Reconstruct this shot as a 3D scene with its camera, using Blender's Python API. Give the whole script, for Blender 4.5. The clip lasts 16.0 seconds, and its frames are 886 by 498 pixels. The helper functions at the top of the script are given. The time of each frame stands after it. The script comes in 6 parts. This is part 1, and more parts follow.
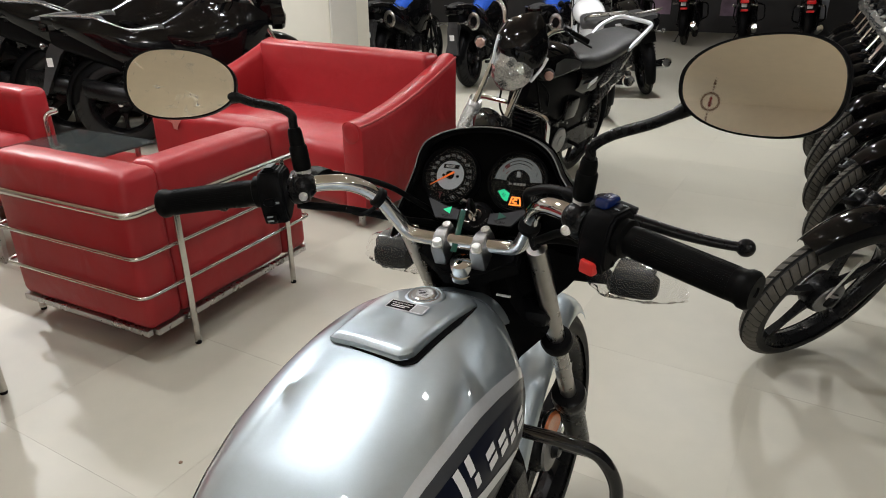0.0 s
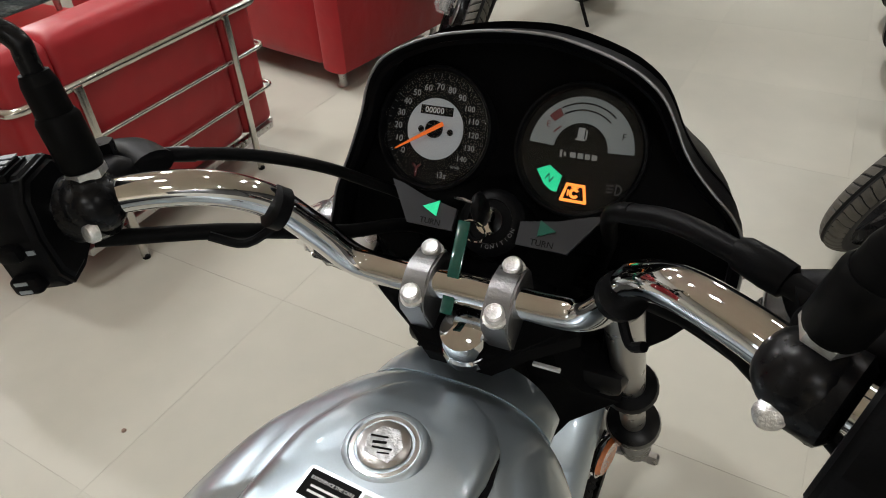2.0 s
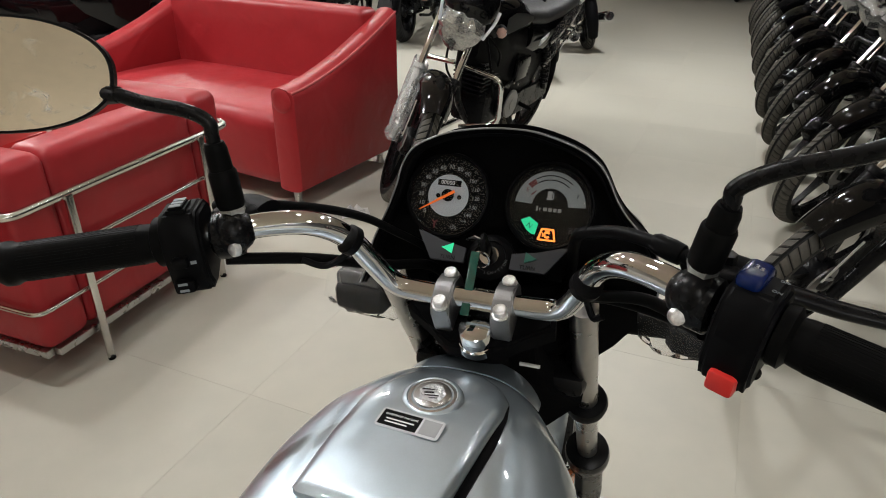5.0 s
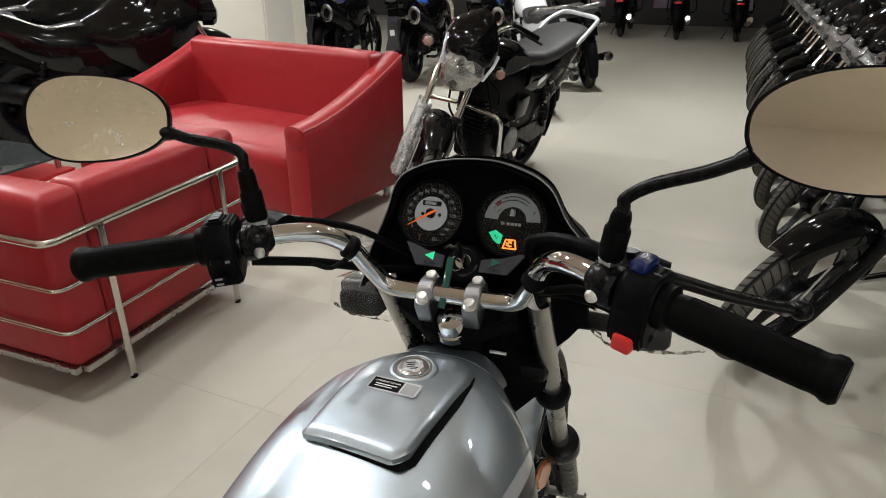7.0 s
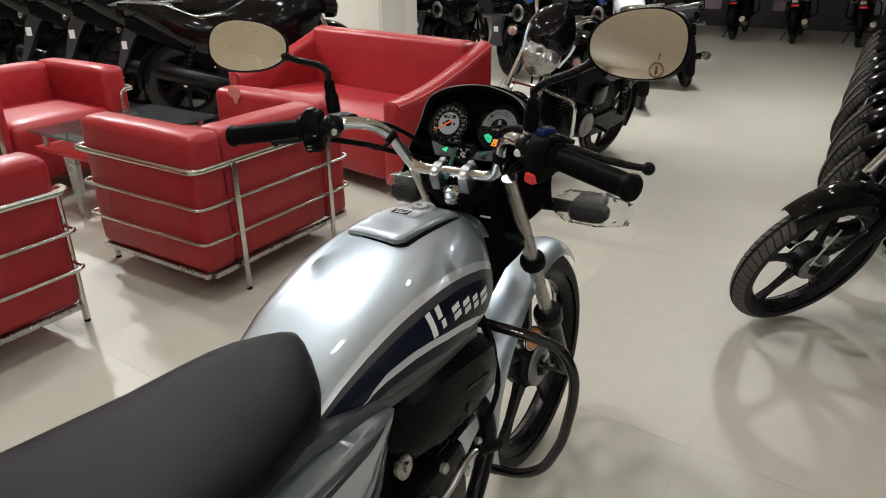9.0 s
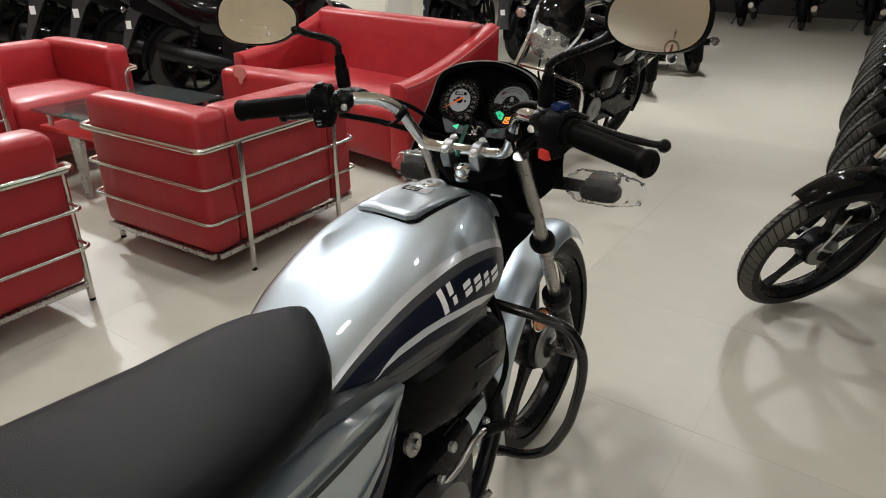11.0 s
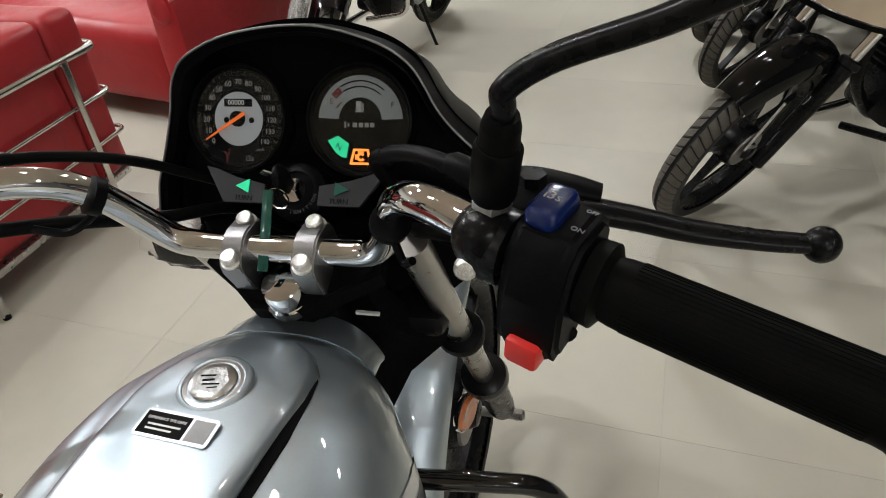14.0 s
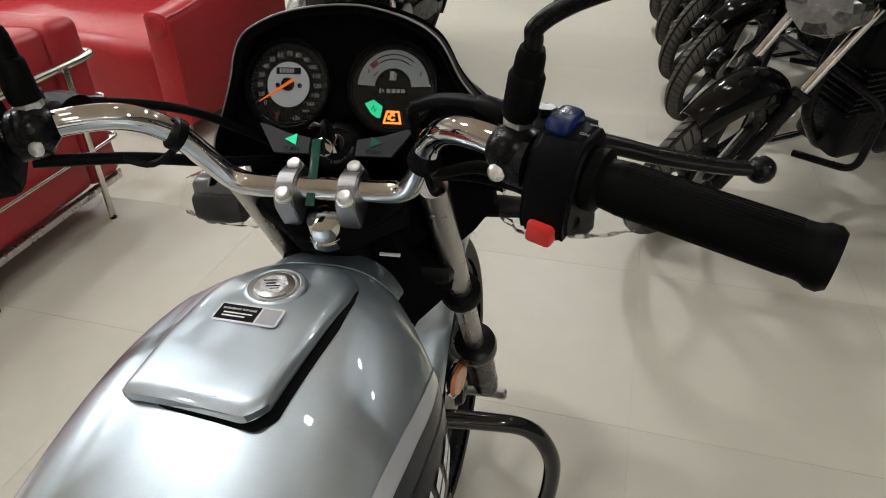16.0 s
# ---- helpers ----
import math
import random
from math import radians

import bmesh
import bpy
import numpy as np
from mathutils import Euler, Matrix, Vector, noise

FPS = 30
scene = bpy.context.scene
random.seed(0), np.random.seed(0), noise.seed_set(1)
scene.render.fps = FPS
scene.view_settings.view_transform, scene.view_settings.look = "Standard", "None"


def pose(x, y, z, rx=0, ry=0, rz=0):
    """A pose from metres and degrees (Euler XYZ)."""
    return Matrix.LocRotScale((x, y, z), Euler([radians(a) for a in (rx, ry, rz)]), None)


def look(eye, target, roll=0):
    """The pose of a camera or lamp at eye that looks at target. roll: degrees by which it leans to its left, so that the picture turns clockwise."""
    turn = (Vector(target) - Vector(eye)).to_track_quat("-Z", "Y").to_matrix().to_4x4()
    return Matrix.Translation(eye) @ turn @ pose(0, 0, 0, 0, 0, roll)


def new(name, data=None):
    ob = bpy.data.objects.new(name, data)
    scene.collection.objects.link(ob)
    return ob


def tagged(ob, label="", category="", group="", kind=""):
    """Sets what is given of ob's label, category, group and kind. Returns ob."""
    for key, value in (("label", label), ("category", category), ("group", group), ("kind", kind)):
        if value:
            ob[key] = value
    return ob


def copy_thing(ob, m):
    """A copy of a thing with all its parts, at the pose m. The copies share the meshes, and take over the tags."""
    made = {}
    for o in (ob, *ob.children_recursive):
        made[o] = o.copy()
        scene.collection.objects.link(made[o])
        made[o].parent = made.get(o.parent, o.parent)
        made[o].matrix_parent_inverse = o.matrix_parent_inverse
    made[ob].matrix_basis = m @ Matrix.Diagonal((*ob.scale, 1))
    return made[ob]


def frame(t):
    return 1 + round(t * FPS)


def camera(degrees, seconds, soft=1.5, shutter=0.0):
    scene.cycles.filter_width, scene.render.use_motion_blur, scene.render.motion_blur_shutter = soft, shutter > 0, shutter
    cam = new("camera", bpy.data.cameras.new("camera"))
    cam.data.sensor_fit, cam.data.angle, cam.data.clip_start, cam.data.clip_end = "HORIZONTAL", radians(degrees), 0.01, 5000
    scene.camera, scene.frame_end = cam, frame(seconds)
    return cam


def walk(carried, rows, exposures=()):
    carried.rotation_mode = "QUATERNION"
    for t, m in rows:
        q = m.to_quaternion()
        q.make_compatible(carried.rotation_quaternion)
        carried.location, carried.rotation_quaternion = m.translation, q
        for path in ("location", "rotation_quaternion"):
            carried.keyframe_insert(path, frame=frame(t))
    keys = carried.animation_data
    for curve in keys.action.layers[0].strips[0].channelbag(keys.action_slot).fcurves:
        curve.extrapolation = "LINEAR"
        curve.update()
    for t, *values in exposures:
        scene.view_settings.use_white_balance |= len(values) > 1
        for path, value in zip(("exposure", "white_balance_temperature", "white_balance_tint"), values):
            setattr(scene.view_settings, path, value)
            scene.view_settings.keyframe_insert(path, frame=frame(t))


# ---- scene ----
cam = camera(67.4, 16.0, 1.0)
PATH = [
    (0, (0.26, 0.172, 1.309), (-0.567, 1.806, 0.506), -0.4),
    (0.5, (0.153, 0.341, 1.286), (-0.64, 1.948, 0.398), -2.0),
    (1, (0.072, 0.573, 1.264), (-0.697, 2.048, 0.154), -2.5),
    (1.5, (0.036, 0.669, 1.231), (-0.717, 2.014, -0.044), -4.0),
    (2, (0.037, 0.659, 1.238), (-0.698, 2.049, 0.002), -3.1),
    (2.5, (0.05, 0.553, 1.266), (-0.572, 2.111, 0.178), -2.1),
    (3, (0.056, 0.438, 1.28), (-0.55, 2.064, 0.286), -1.1),
    (3.5, (0.058, 0.385, 1.288), (-0.556, 2.049, 0.365), -0.6),
    (4, (0.054, 0.392, 1.29), (-0.56, 2.063, 0.38), -0.1),
    (4.2, (0.053, 0.411, 1.28), (-0.573, 2.071, 0.356), 0.4),
    (6.3, (0.077, 0.439, 1.29), (-0.537, 2.117, 0.393), 0.4),
    (6.5, (0.094, 0.368, 1.303), (-0.519, 2.06, 0.432), 0.7),
    (7, (0.141, 0.298, 1.321), (-0.524, 1.994, 0.496), -0.1),
    (7.5, (0.28, 0.249, 1.317), (-0.549, 1.87, 0.489), -0.0),
    (8, (0.416, 0.201, 1.325), (-0.574, 1.727, 0.494), -1.5),
    (8.5, (0.465, 0.113, 1.329), (-0.526, 1.659, 0.535), -2.0),
    (9, (0.49, -0.066, 1.315), (-0.454, 1.495, 0.495), -0.1),
    (9.2, (0.497, -0.106, 1.308), (-0.437, 1.463, 0.493), 0.4),
    (11.3, (0.464, -0.048, 1.296), (-0.478, 1.493, 0.437), 0.4),
    (11.5, (0.451, -0.014, 1.301), (-0.511, 1.523, 0.457), -0.5),
    (12, (0.428, 0.122, 1.305), (-0.596, 1.596, 0.423), -1.5),
    (12.5, (0.383, 0.22, 1.313), (-0.675, 1.677, 0.442), -1.0),
    (13, (0.261, 0.32, 1.286), (-0.544, 1.908, 0.375), 0.6),
    (13.5, (0.163, 0.432, 1.286), (-0.276, 2.1, 0.274), -2.7),
    (14, (0.137, 0.591, 1.24), (-0.32, 2.134, 0.052), -4.2),
    (14.5, (0.125, 0.702, 1.202), (-0.27, 2.12, -0.152), -3.1),
    (15, (0.12, 0.703, 1.199), (-0.241, 2.104, -0.182), -3.7),
    (15.5, (0.121, 0.568, 1.227), (-0.246, 2.119, 0.018), -1.9),
    (16, (0.126, 0.449, 1.234), (-0.249, 2.074, 0.13), -0.7),
]
walk(cam, [(t, look(eye, target, roll)) for t, eye, target, roll in PATH])

# ---- light ----
world = bpy.data.worlds.new("world")
scene.world = world
world.use_nodes = True
world.node_tree.nodes["Background"].inputs[0].default_value = (0.6, 0.62, 0.66, 1)
world.node_tree.nodes["Background"].inputs[1].default_value = 0.02
scene.view_settings.exposure = 0.0
CEIL = 3.3
LAMP_POWER = 53.0


# ---- materials ----
def mat(name, color, rough=0.5, metal=0.0, coat=0.0, scale=30.0, vary=0.1, bump=0.0, bump_scale=200.0, spots=0.0,
        coat_rough=0.05, rough_vary=0.1, emit=None, strength=0.0, trans=0.0, ior=1.45, island=0.0, spec=0.5):
    m = bpy.data.materials.new(name)
    m.use_nodes = True
    nt = m.node_tree
    b = nt.nodes["Principled BSDF"]
    tc = nt.nodes.new("ShaderNodeTexCoord")
    n1 = nt.nodes.new("ShaderNodeTexNoise")
    n1.inputs["Scale"].default_value = scale
    n1.inputs["Detail"].default_value = 5
    nt.links.new(tc.outputs["Object"], n1.inputs["Vector"])
    n2 = nt.nodes.new("ShaderNodeTexNoise")
    n2.inputs["Scale"].default_value = scale * 0.12
    n2.inputs["Detail"].default_value = 3
    nt.links.new(tc.outputs["Object"], n2.inputs["Vector"])
    add = nt.nodes.new("ShaderNodeMath")
    add.operation = "ADD"
    nt.links.new(n1.outputs["Fac"], add.inputs[0])
    nt.links.new(n2.outputs["Fac"], add.inputs[1])
    val = nt.nodes.new("ShaderNodeMapRange")
    val.inputs["From Min"].default_value, val.inputs["From Max"].default_value = 0.6, 1.4
    val.inputs["To Min"].default_value, val.inputs["To Max"].default_value = 1 - vary, 1 + vary
    nt.links.new(add.outputs[0], val.inputs["Value"])
    hsv = nt.nodes.new("ShaderNodeHueSaturation")
    hsv.inputs["Color"].default_value = (*color, 1)
    last = val.outputs["Result"]
    if island:
        oi = nt.nodes.new("ShaderNodeObjectInfo")
        mr = nt.nodes.new("ShaderNodeMapRange")
        mr.inputs["To Min"].default_value, mr.inputs["To Max"].default_value = 1 - island, 1 + island
        nt.links.new(oi.outputs["Random"], mr.inputs["Value"])
        mul = nt.nodes.new("ShaderNodeMath")
        mul.operation = "MULTIPLY"
        nt.links.new(last, mul.inputs[0])
        nt.links.new(mr.outputs["Result"], mul.inputs[1])
        last = mul.outputs[0]
    nt.links.new(last, hsv.inputs["Value"])
    nt.links.new(hsv.outputs["Color"], b.inputs["Base Color"])
    rr = nt.nodes.new("ShaderNodeMapRange")
    rr.inputs["From Min"].default_value, rr.inputs["From Max"].default_value = 0.6, 1.4
    rr.inputs["To Min"].default_value, rr.inputs["To Max"].default_value = max(0.0, rough * (1 - rough_vary)), min(1.0, rough * (1 + rough_vary))
    nt.links.new(add.outputs[0], rr.inputs["Value"])
    nt.links.new(rr.outputs["Result"], b.inputs["Roughness"])
    b.inputs["Metallic"].default_value = metal
    b.inputs["Coat Weight"].default_value = coat
    b.inputs["Coat Roughness"].default_value = coat_rough
    b.inputs["IOR"].default_value = ior
    b.inputs["Specular IOR Level"].default_value = spec
    b.inputs["Transmission Weight"].default_value = trans
    if emit:
        b.inputs["Emission Color"].default_value = (*emit, 1)
        b.inputs["Emission Strength"].default_value = strength
    if bump:
        n3 = nt.nodes.new("ShaderNodeTexNoise")
        n3.inputs["Scale"].default_value = bump_scale
        n3.inputs["Detail"].default_value = 3
        nt.links.new(tc.outputs["Object"], n3.inputs["Vector"])
        bp = nt.nodes.new("ShaderNodeBump")
        bp.inputs["Strength"].default_value = bump
        bp.inputs["Distance"].default_value = 0.002
        nt.links.new(n3.outputs["Fac"], bp.inputs["Height"])
        nt.links.new(bp.outputs["Normal"], b.inputs["Normal"])
    return m


M_TILE = mat("polished_tile", (0.424, 0.408, 0.346), rough=0.45, spec=0.30, scale=9, vary=0.06, rough_vary=0.2, bump=0.03, bump_scale=14, island=0.025)
M_GROUT = mat("grout", (0.42, 0.402, 0.340), rough=0.6, scale=40)
M_WALL = mat("wall_paint", (0.60, 0.58, 0.53), rough=0.7, scale=6, vary=0.05, bump=0.08, bump_scale=120)
M_CEIL = mat("ceiling_paint", (0.80, 0.70, 0.57), rough=0.85, scale=4, vary=0.05)
M_PILLAR = mat("pillar_paint", (0.72, 0.69, 0.60), rough=0.35, scale=5, vary=0.05, bump=0.05, bump_scale=60)
M_DARKWALL = mat("dark_wall_panel", (0.035, 0.033, 0.033), rough=0.6, scale=5, vary=0.15)
M_DUSKWALL = mat("dark_grey_wall", (0.10, 0.098, 0.095), rough=0.5, scale=5, vary=0.12)
M_LEATHER = mat("red_leatherette", (0.305, 0.0165, 0.0210), rough=0.42, spec=0.40, scale=14, vary=0.12, bump=0.22, bump_scale=420, rough_vary=0.25)
def add_creases(m, scale, strength, dist):
    """Broad soft creases under the fine grain."""
    nt = m.node_tree
    b = nt.nodes["Principled BSDF"]
    tc = nt.nodes.new("ShaderNodeTexCoord")
    n = nt.nodes.new("ShaderNodeTexNoise")
    n.inputs["Scale"].default_value = scale
    n.inputs["Detail"].default_value = 2
    n.inputs["Distortion"].default_value = 0.8
    nt.links.new(tc.outputs["Object"], n.inputs["Vector"])
    bp = nt.nodes.new("ShaderNodeBump")
    bp.inputs["Strength"].default_value = strength
    bp.inputs["Distance"].default_value = dist
    nt.links.new(n.outputs["Fac"], bp.inputs["Height"])
    old = b.inputs["Normal"].links[0].from_node
    nt.links.new(bp.outputs["Normal"], old.inputs["Normal"])


add_creases(M_LEATHER, 6.0, 0.32, 0.02)
# Paler than the leather: the welt's highlight is put into its colour.
M_PIPING = mat("highlit_red_piping", (0.48, 0.10, 0.10), rough=0.30, spec=0.9, scale=60, vary=0.4, bump=0.3, bump_scale=90)
M_CHROME = mat("chrome", (0.70, 0.715, 0.735), rough=0.05, metal=1.0, scale=60, vary=0.05, rough_vary=0.5)
M_DARKCHROME = mat("dark_gloss_tube", (0.006, 0.006, 0.007), rough=0.05, spec=0.50, coat=0.4, scale=60, vary=0.1)
M_TUBE = mat("polished_steel_tube", (0.60, 0.58, 0.55), rough=0.20, metal=1.0, scale=60, vary=0.05)
M_STEEL = mat("satin_steel", (0.44, 0.43, 0.42), rough=0.28, metal=1.0, scale=60, vary=0.1)
M_BOLT = mat("zinc_plated_steel", (0.74, 0.74, 0.73), rough=0.30, metal=0.9, scale=400, vary=0.25, bump=0.4, bump_scale=700)
M_ALU = mat("cast_aluminium", (0.27, 0.27, 0.275), rough=0.42, metal=1.0, scale=120, vary=0.12, bump=0.2, bump_scale=500)
M_SILVER = mat("silver_paint", (0.490, 0.570, 0.628), rough=0.42, metal=0.90, coat=1.0, scale=700, vary=0.04, rough_vary=0.08, coat_rough=0.015)
M_SILVER.node_tree.nodes["Principled BSDF"].inputs["Coat IOR"].default_value = 1.75
M_SILVERLT = mat("light_silver_decal", (0.66, 0.69, 0.73), rough=0.35, metal=0.5, coat=1.0, scale=300, vary=0.05)
M_GREYDEC = mat("grey_decal", (0.045, 0.048, 0.054), rough=0.4, spec=0.3, coat=0.3, scale=200, vary=0.06)
M_NAVY = mat("navy_decal", (0.004, 0.006, 0.016), rough=0.35, spec=0.3, coat=0.2, scale=200, vary=0.08)
M_WHITE = mat("white_print", (0.78, 0.78, 0.78), rough=0.5, scale=200, vary=0.03)
M_FOIL = mat("crumpled_label", (0.50, 0.51, 0.52), rough=0.35, metal=0.3, scale=300, vary=0.35, bump=0.9, bump_scale=260)
M_PLASTIC = mat("black_plastic", (0.0034, 0.0034, 0.0038), spec=0.07, rough=0.42, scale=150, vary=0.15, bump=0.07, bump_scale=900)
M_COVER = mat("dark_cover_plastic", (0.0034, 0.0034, 0.0038), spec=0.06, rough=0.24, scale=90, vary=0.2, rough_vary=0.3, bump=0.10, bump_scale=500)
M_DEEP = mat("matt_black_plastic", (0.0042, 0.0042, 0.0045), spec=0.04, rough=0.8, scale=150, vary=0.2)
M_GLOSS = mat("black_gloss_paint", (0.0028, 0.0028, 0.0032), rough=0.085, spec=0.26, coat=0.12, scale=200, vary=0.1)
M_BLACKMET = mat("black_painted_metal", (0.005, 0.005, 0.0055), spec=0.18, rough=0.28, scale=120, vary=0.15, bump=0.05, bump_scale=300)
M_RUBBER = mat("grip_rubber", (0.004, 0.004, 0.004), spec=0.05, rough=0.45, scale=120, vary=0.15)
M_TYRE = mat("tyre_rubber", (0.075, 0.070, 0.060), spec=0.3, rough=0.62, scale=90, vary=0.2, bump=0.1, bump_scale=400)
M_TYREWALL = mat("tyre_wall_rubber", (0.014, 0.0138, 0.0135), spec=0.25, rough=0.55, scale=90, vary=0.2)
# Shade of the tread grooves, put into a darker rubber colour.
M_GROOVESHADE = mat("tyre_groove_shade", (0.010, 0.010, 0.010), spec=0.2, rough=0.75, scale=90, vary=0.2)
M_SEAT = mat("seat_vinyl", (0.0045, 0.0048, 0.0060), spec=0.10, rough=0.38, scale=40, vary=0.1, bump=0.35, bump_scale=800)
M_OLDSEAT = mat("dusty_seat_vinyl", (0.034, 0.034, 0.035), spec=0.25, rough=0.5, scale=18, vary=0.35, bump=0.3, bump_scale=500)
M_DASH = mat("dash_grey", (0.042, 0.044, 0.049), rough=0.45, metal=0.7, scale=200, vary=0.06)
M_DIAL = mat("dial_black", (0.0035, 0.0035, 0.004), spec=0.1, rough=0.6, scale=200, vary=0.1)
M_DIALW = mat("dial_white", (0.46, 0.49, 0.53), rough=0.6, scale=200, vary=0.03)
M_DIALG = mat("dial_grey", (0.25, 0.275, 0.29), rough=0.6, scale=200, vary=0.03)
M_DIALN = mat("dial_numeral_grey", (0.34, 0.35, 0.36), rough=0.6, scale=200, vary=0.06)
M_DIALT = mat("dial_tick_grey", (0.10, 0.10, 0.105), rough=0.6, scale=200, vary=0.1)
# Pointer orange with a weak glow added; it is no lamp.
M_NEEDLE = mat("needle_orange", (0.85, 0.16, 0.02), rough=0.5, scale=100, vary=0.03, emit=(1.0, 0.2, 0.02), strength=0.25)
M_GREENLIT = mat("green_telltale", (0.02, 0.35, 0.18), rough=0.5, scale=900, vary=0.3, emit=(0.02, 0.85, 0.38), strength=0.6)
M_AMBERLIT = mat("amber_telltale", (0.7, 0.25, 0.04), rough=0.5, scale=200, vary=0.05, emit=(1.0, 0.25, 0.04), strength=1.5)
M_REDPRINT = mat("red_print", (0.13, 0.02, 0.024), rough=0.5, scale=200, vary=0.05)
M_ETCH = mat("brown_etching", (0.20, 0.12, 0.08), rough=0.5, scale=200, vary=0.05)
M_GREENDIM = mat("green_lens", (0.01, 0.10, 0.07), rough=0.3, scale=200, vary=0.1)
M_BLUE = mat("blue_plastic", (0.002, 0.012, 0.085), rough=0.22, scale=100, vary=0.1)
M_REDPL = mat("red_plastic", (0.62, 0.03, 0.025), rough=0.35, scale=100, vary=0.08)
M_WRAP = mat("white_wrapping_film", (0.82, 0.82, 0.80), rough=0.25, scale=60, vary=0.2)
M_WORN = mat("worn_leatherette", (0.50, 0.20, 0.17), rough=0.55, scale=90, vary=0.25)
M_AMBER = mat("amber_reflector", (0.55, 0.17, 0.06), rough=0.2, scale=300, vary=0.25, coat=1.0)
# Faint glow put into the red lens; the rear reflectors share it.
M_TAIL = mat("red_tail_lens", (0.42, 0.008, 0.01), rough=0.15, scale=300, vary=0.2, coat=1.0, emit=(1.0, 0.02, 0.02), strength=0.12)
M_LENS = mat("lamp_lens", (0.36, 0.36, 0.36), rough=0.10, metal=0.85, scale=110, vary=0.75, coat=1.0, bump=1.0, bump_scale=130)
M_LENSDIM = mat("dim_lamp_lens", (0.14, 0.14, 0.14), rough=0.14, metal=0.7, scale=70, vary=0.6, coat=1.0, bump=0.8, bump_scale=60)
M_INDLENS = mat("indicator_lens", (0.42, 0.25, 0.21), rough=0.2, scale=150, vary=0.3, coat=1.0, bump=0.5, bump_scale=250)
M_SMOKE = mat("smoky_lens", (0.05, 0.054, 0.058), rough=0.15, scale=150, vary=0.25, coat=0.6, bump=0.3, bump_scale=200)
M_MIRROR = mat("mirror_glass", (0.96, 0.93, 0.88), rough=0.028, metal=1.0, scale=20, vary=0.01)
M_MIRRORGLINTS = mat("smudge_glint_mirror_glass", (0.96, 0.93, 0.88), rough=0.028, metal=1.0, scale=20, vary=0.01)
def add_smudge_glints(m, scale, low, high, weight):
    """Pale patches on polished glass: wiped smudges, and lamp reflections painted with them."""
    nt = m.node_tree
    b = nt.nodes["Principled BSDF"]
    tc = nt.nodes.new("ShaderNodeTexCoord")
    n = nt.nodes.new("ShaderNodeTexNoise")
    n.inputs["Scale"].default_value = scale
    n.inputs["Detail"].default_value = 4
    n.inputs["Distortion"].default_value = 1.2
    nt.links.new(tc.outputs["Object"], n.inputs["Vector"])
    mr = nt.nodes.new("ShaderNodeMapRange")
    mr.inputs["From Min"].default_value, mr.inputs["From Max"].default_value = low, high
    mr.inputs["To Max"].default_value = weight
    nt.links.new(n.outputs["Fac"], mr.inputs["Value"])
    df = nt.nodes.new("ShaderNodeBsdfDiffuse")
    df.inputs["Color"].default_value = (0.85, 0.85, 0.83, 1)
    mx = nt.nodes.new("ShaderNodeMixShader")
    nt.links.new(mr.outputs["Result"], mx.inputs[0])
    nt.links.new(b.outputs[0], mx.inputs[1])
    nt.links.new(df.outputs[0], mx.inputs[2])
    nt.links.new(mx.outputs[0], nt.nodes["Material Output"].inputs["Surface"])


add_smudge_glints(M_MIRRORGLINTS, 58.0, 0.60, 0.84, 0.60)
M_REDRIM = mat("dark_red_stripe", (0.22, 0.02, 0.02), rough=0.4, scale=80)
M_GREENTAG = mat("green_key_tag", (0.004, 0.055, 0.042), rough=0.12, scale=150, vary=0.35, coat=1.0)
M_BOARD = mat("red_board", (0.50, 0.03, 0.03), rough=0.3, scale=40, vary=0.08)
M_LILACPANEL = mat("mottled_lilac_panel", (0.34, 0.24, 0.32), rough=0.5, scale=5, vary=0.5)
M_GREYPANEL = mat("mottled_grey_panel", (0.30, 0.31, 0.34), rough=0.5, scale=5, vary=0.5)
M_BLUEPAINT = mat("blue_paint", (0.02, 0.08, 0.42), rough=0.25, coat=1.0, scale=200)
M_WHITEPAINT = mat("white_paint", (0.75, 0.76, 0.78), rough=0.25, coat=1.0, scale=100, vary=0.05)
M_WINDOWGLOW = mat("added_window_glow", (0.8, 0.82, 0.85), rough=0.9, scale=1.2, vary=0.3, emit=(0.90, 0.96, 1.0), strength=2.6)
M_LAMP = mat("lamp_diffuser", (0.9, 0.9, 0.9), rough=0.4, emit=(1.0, 0.96, 0.90), strength=12.0)


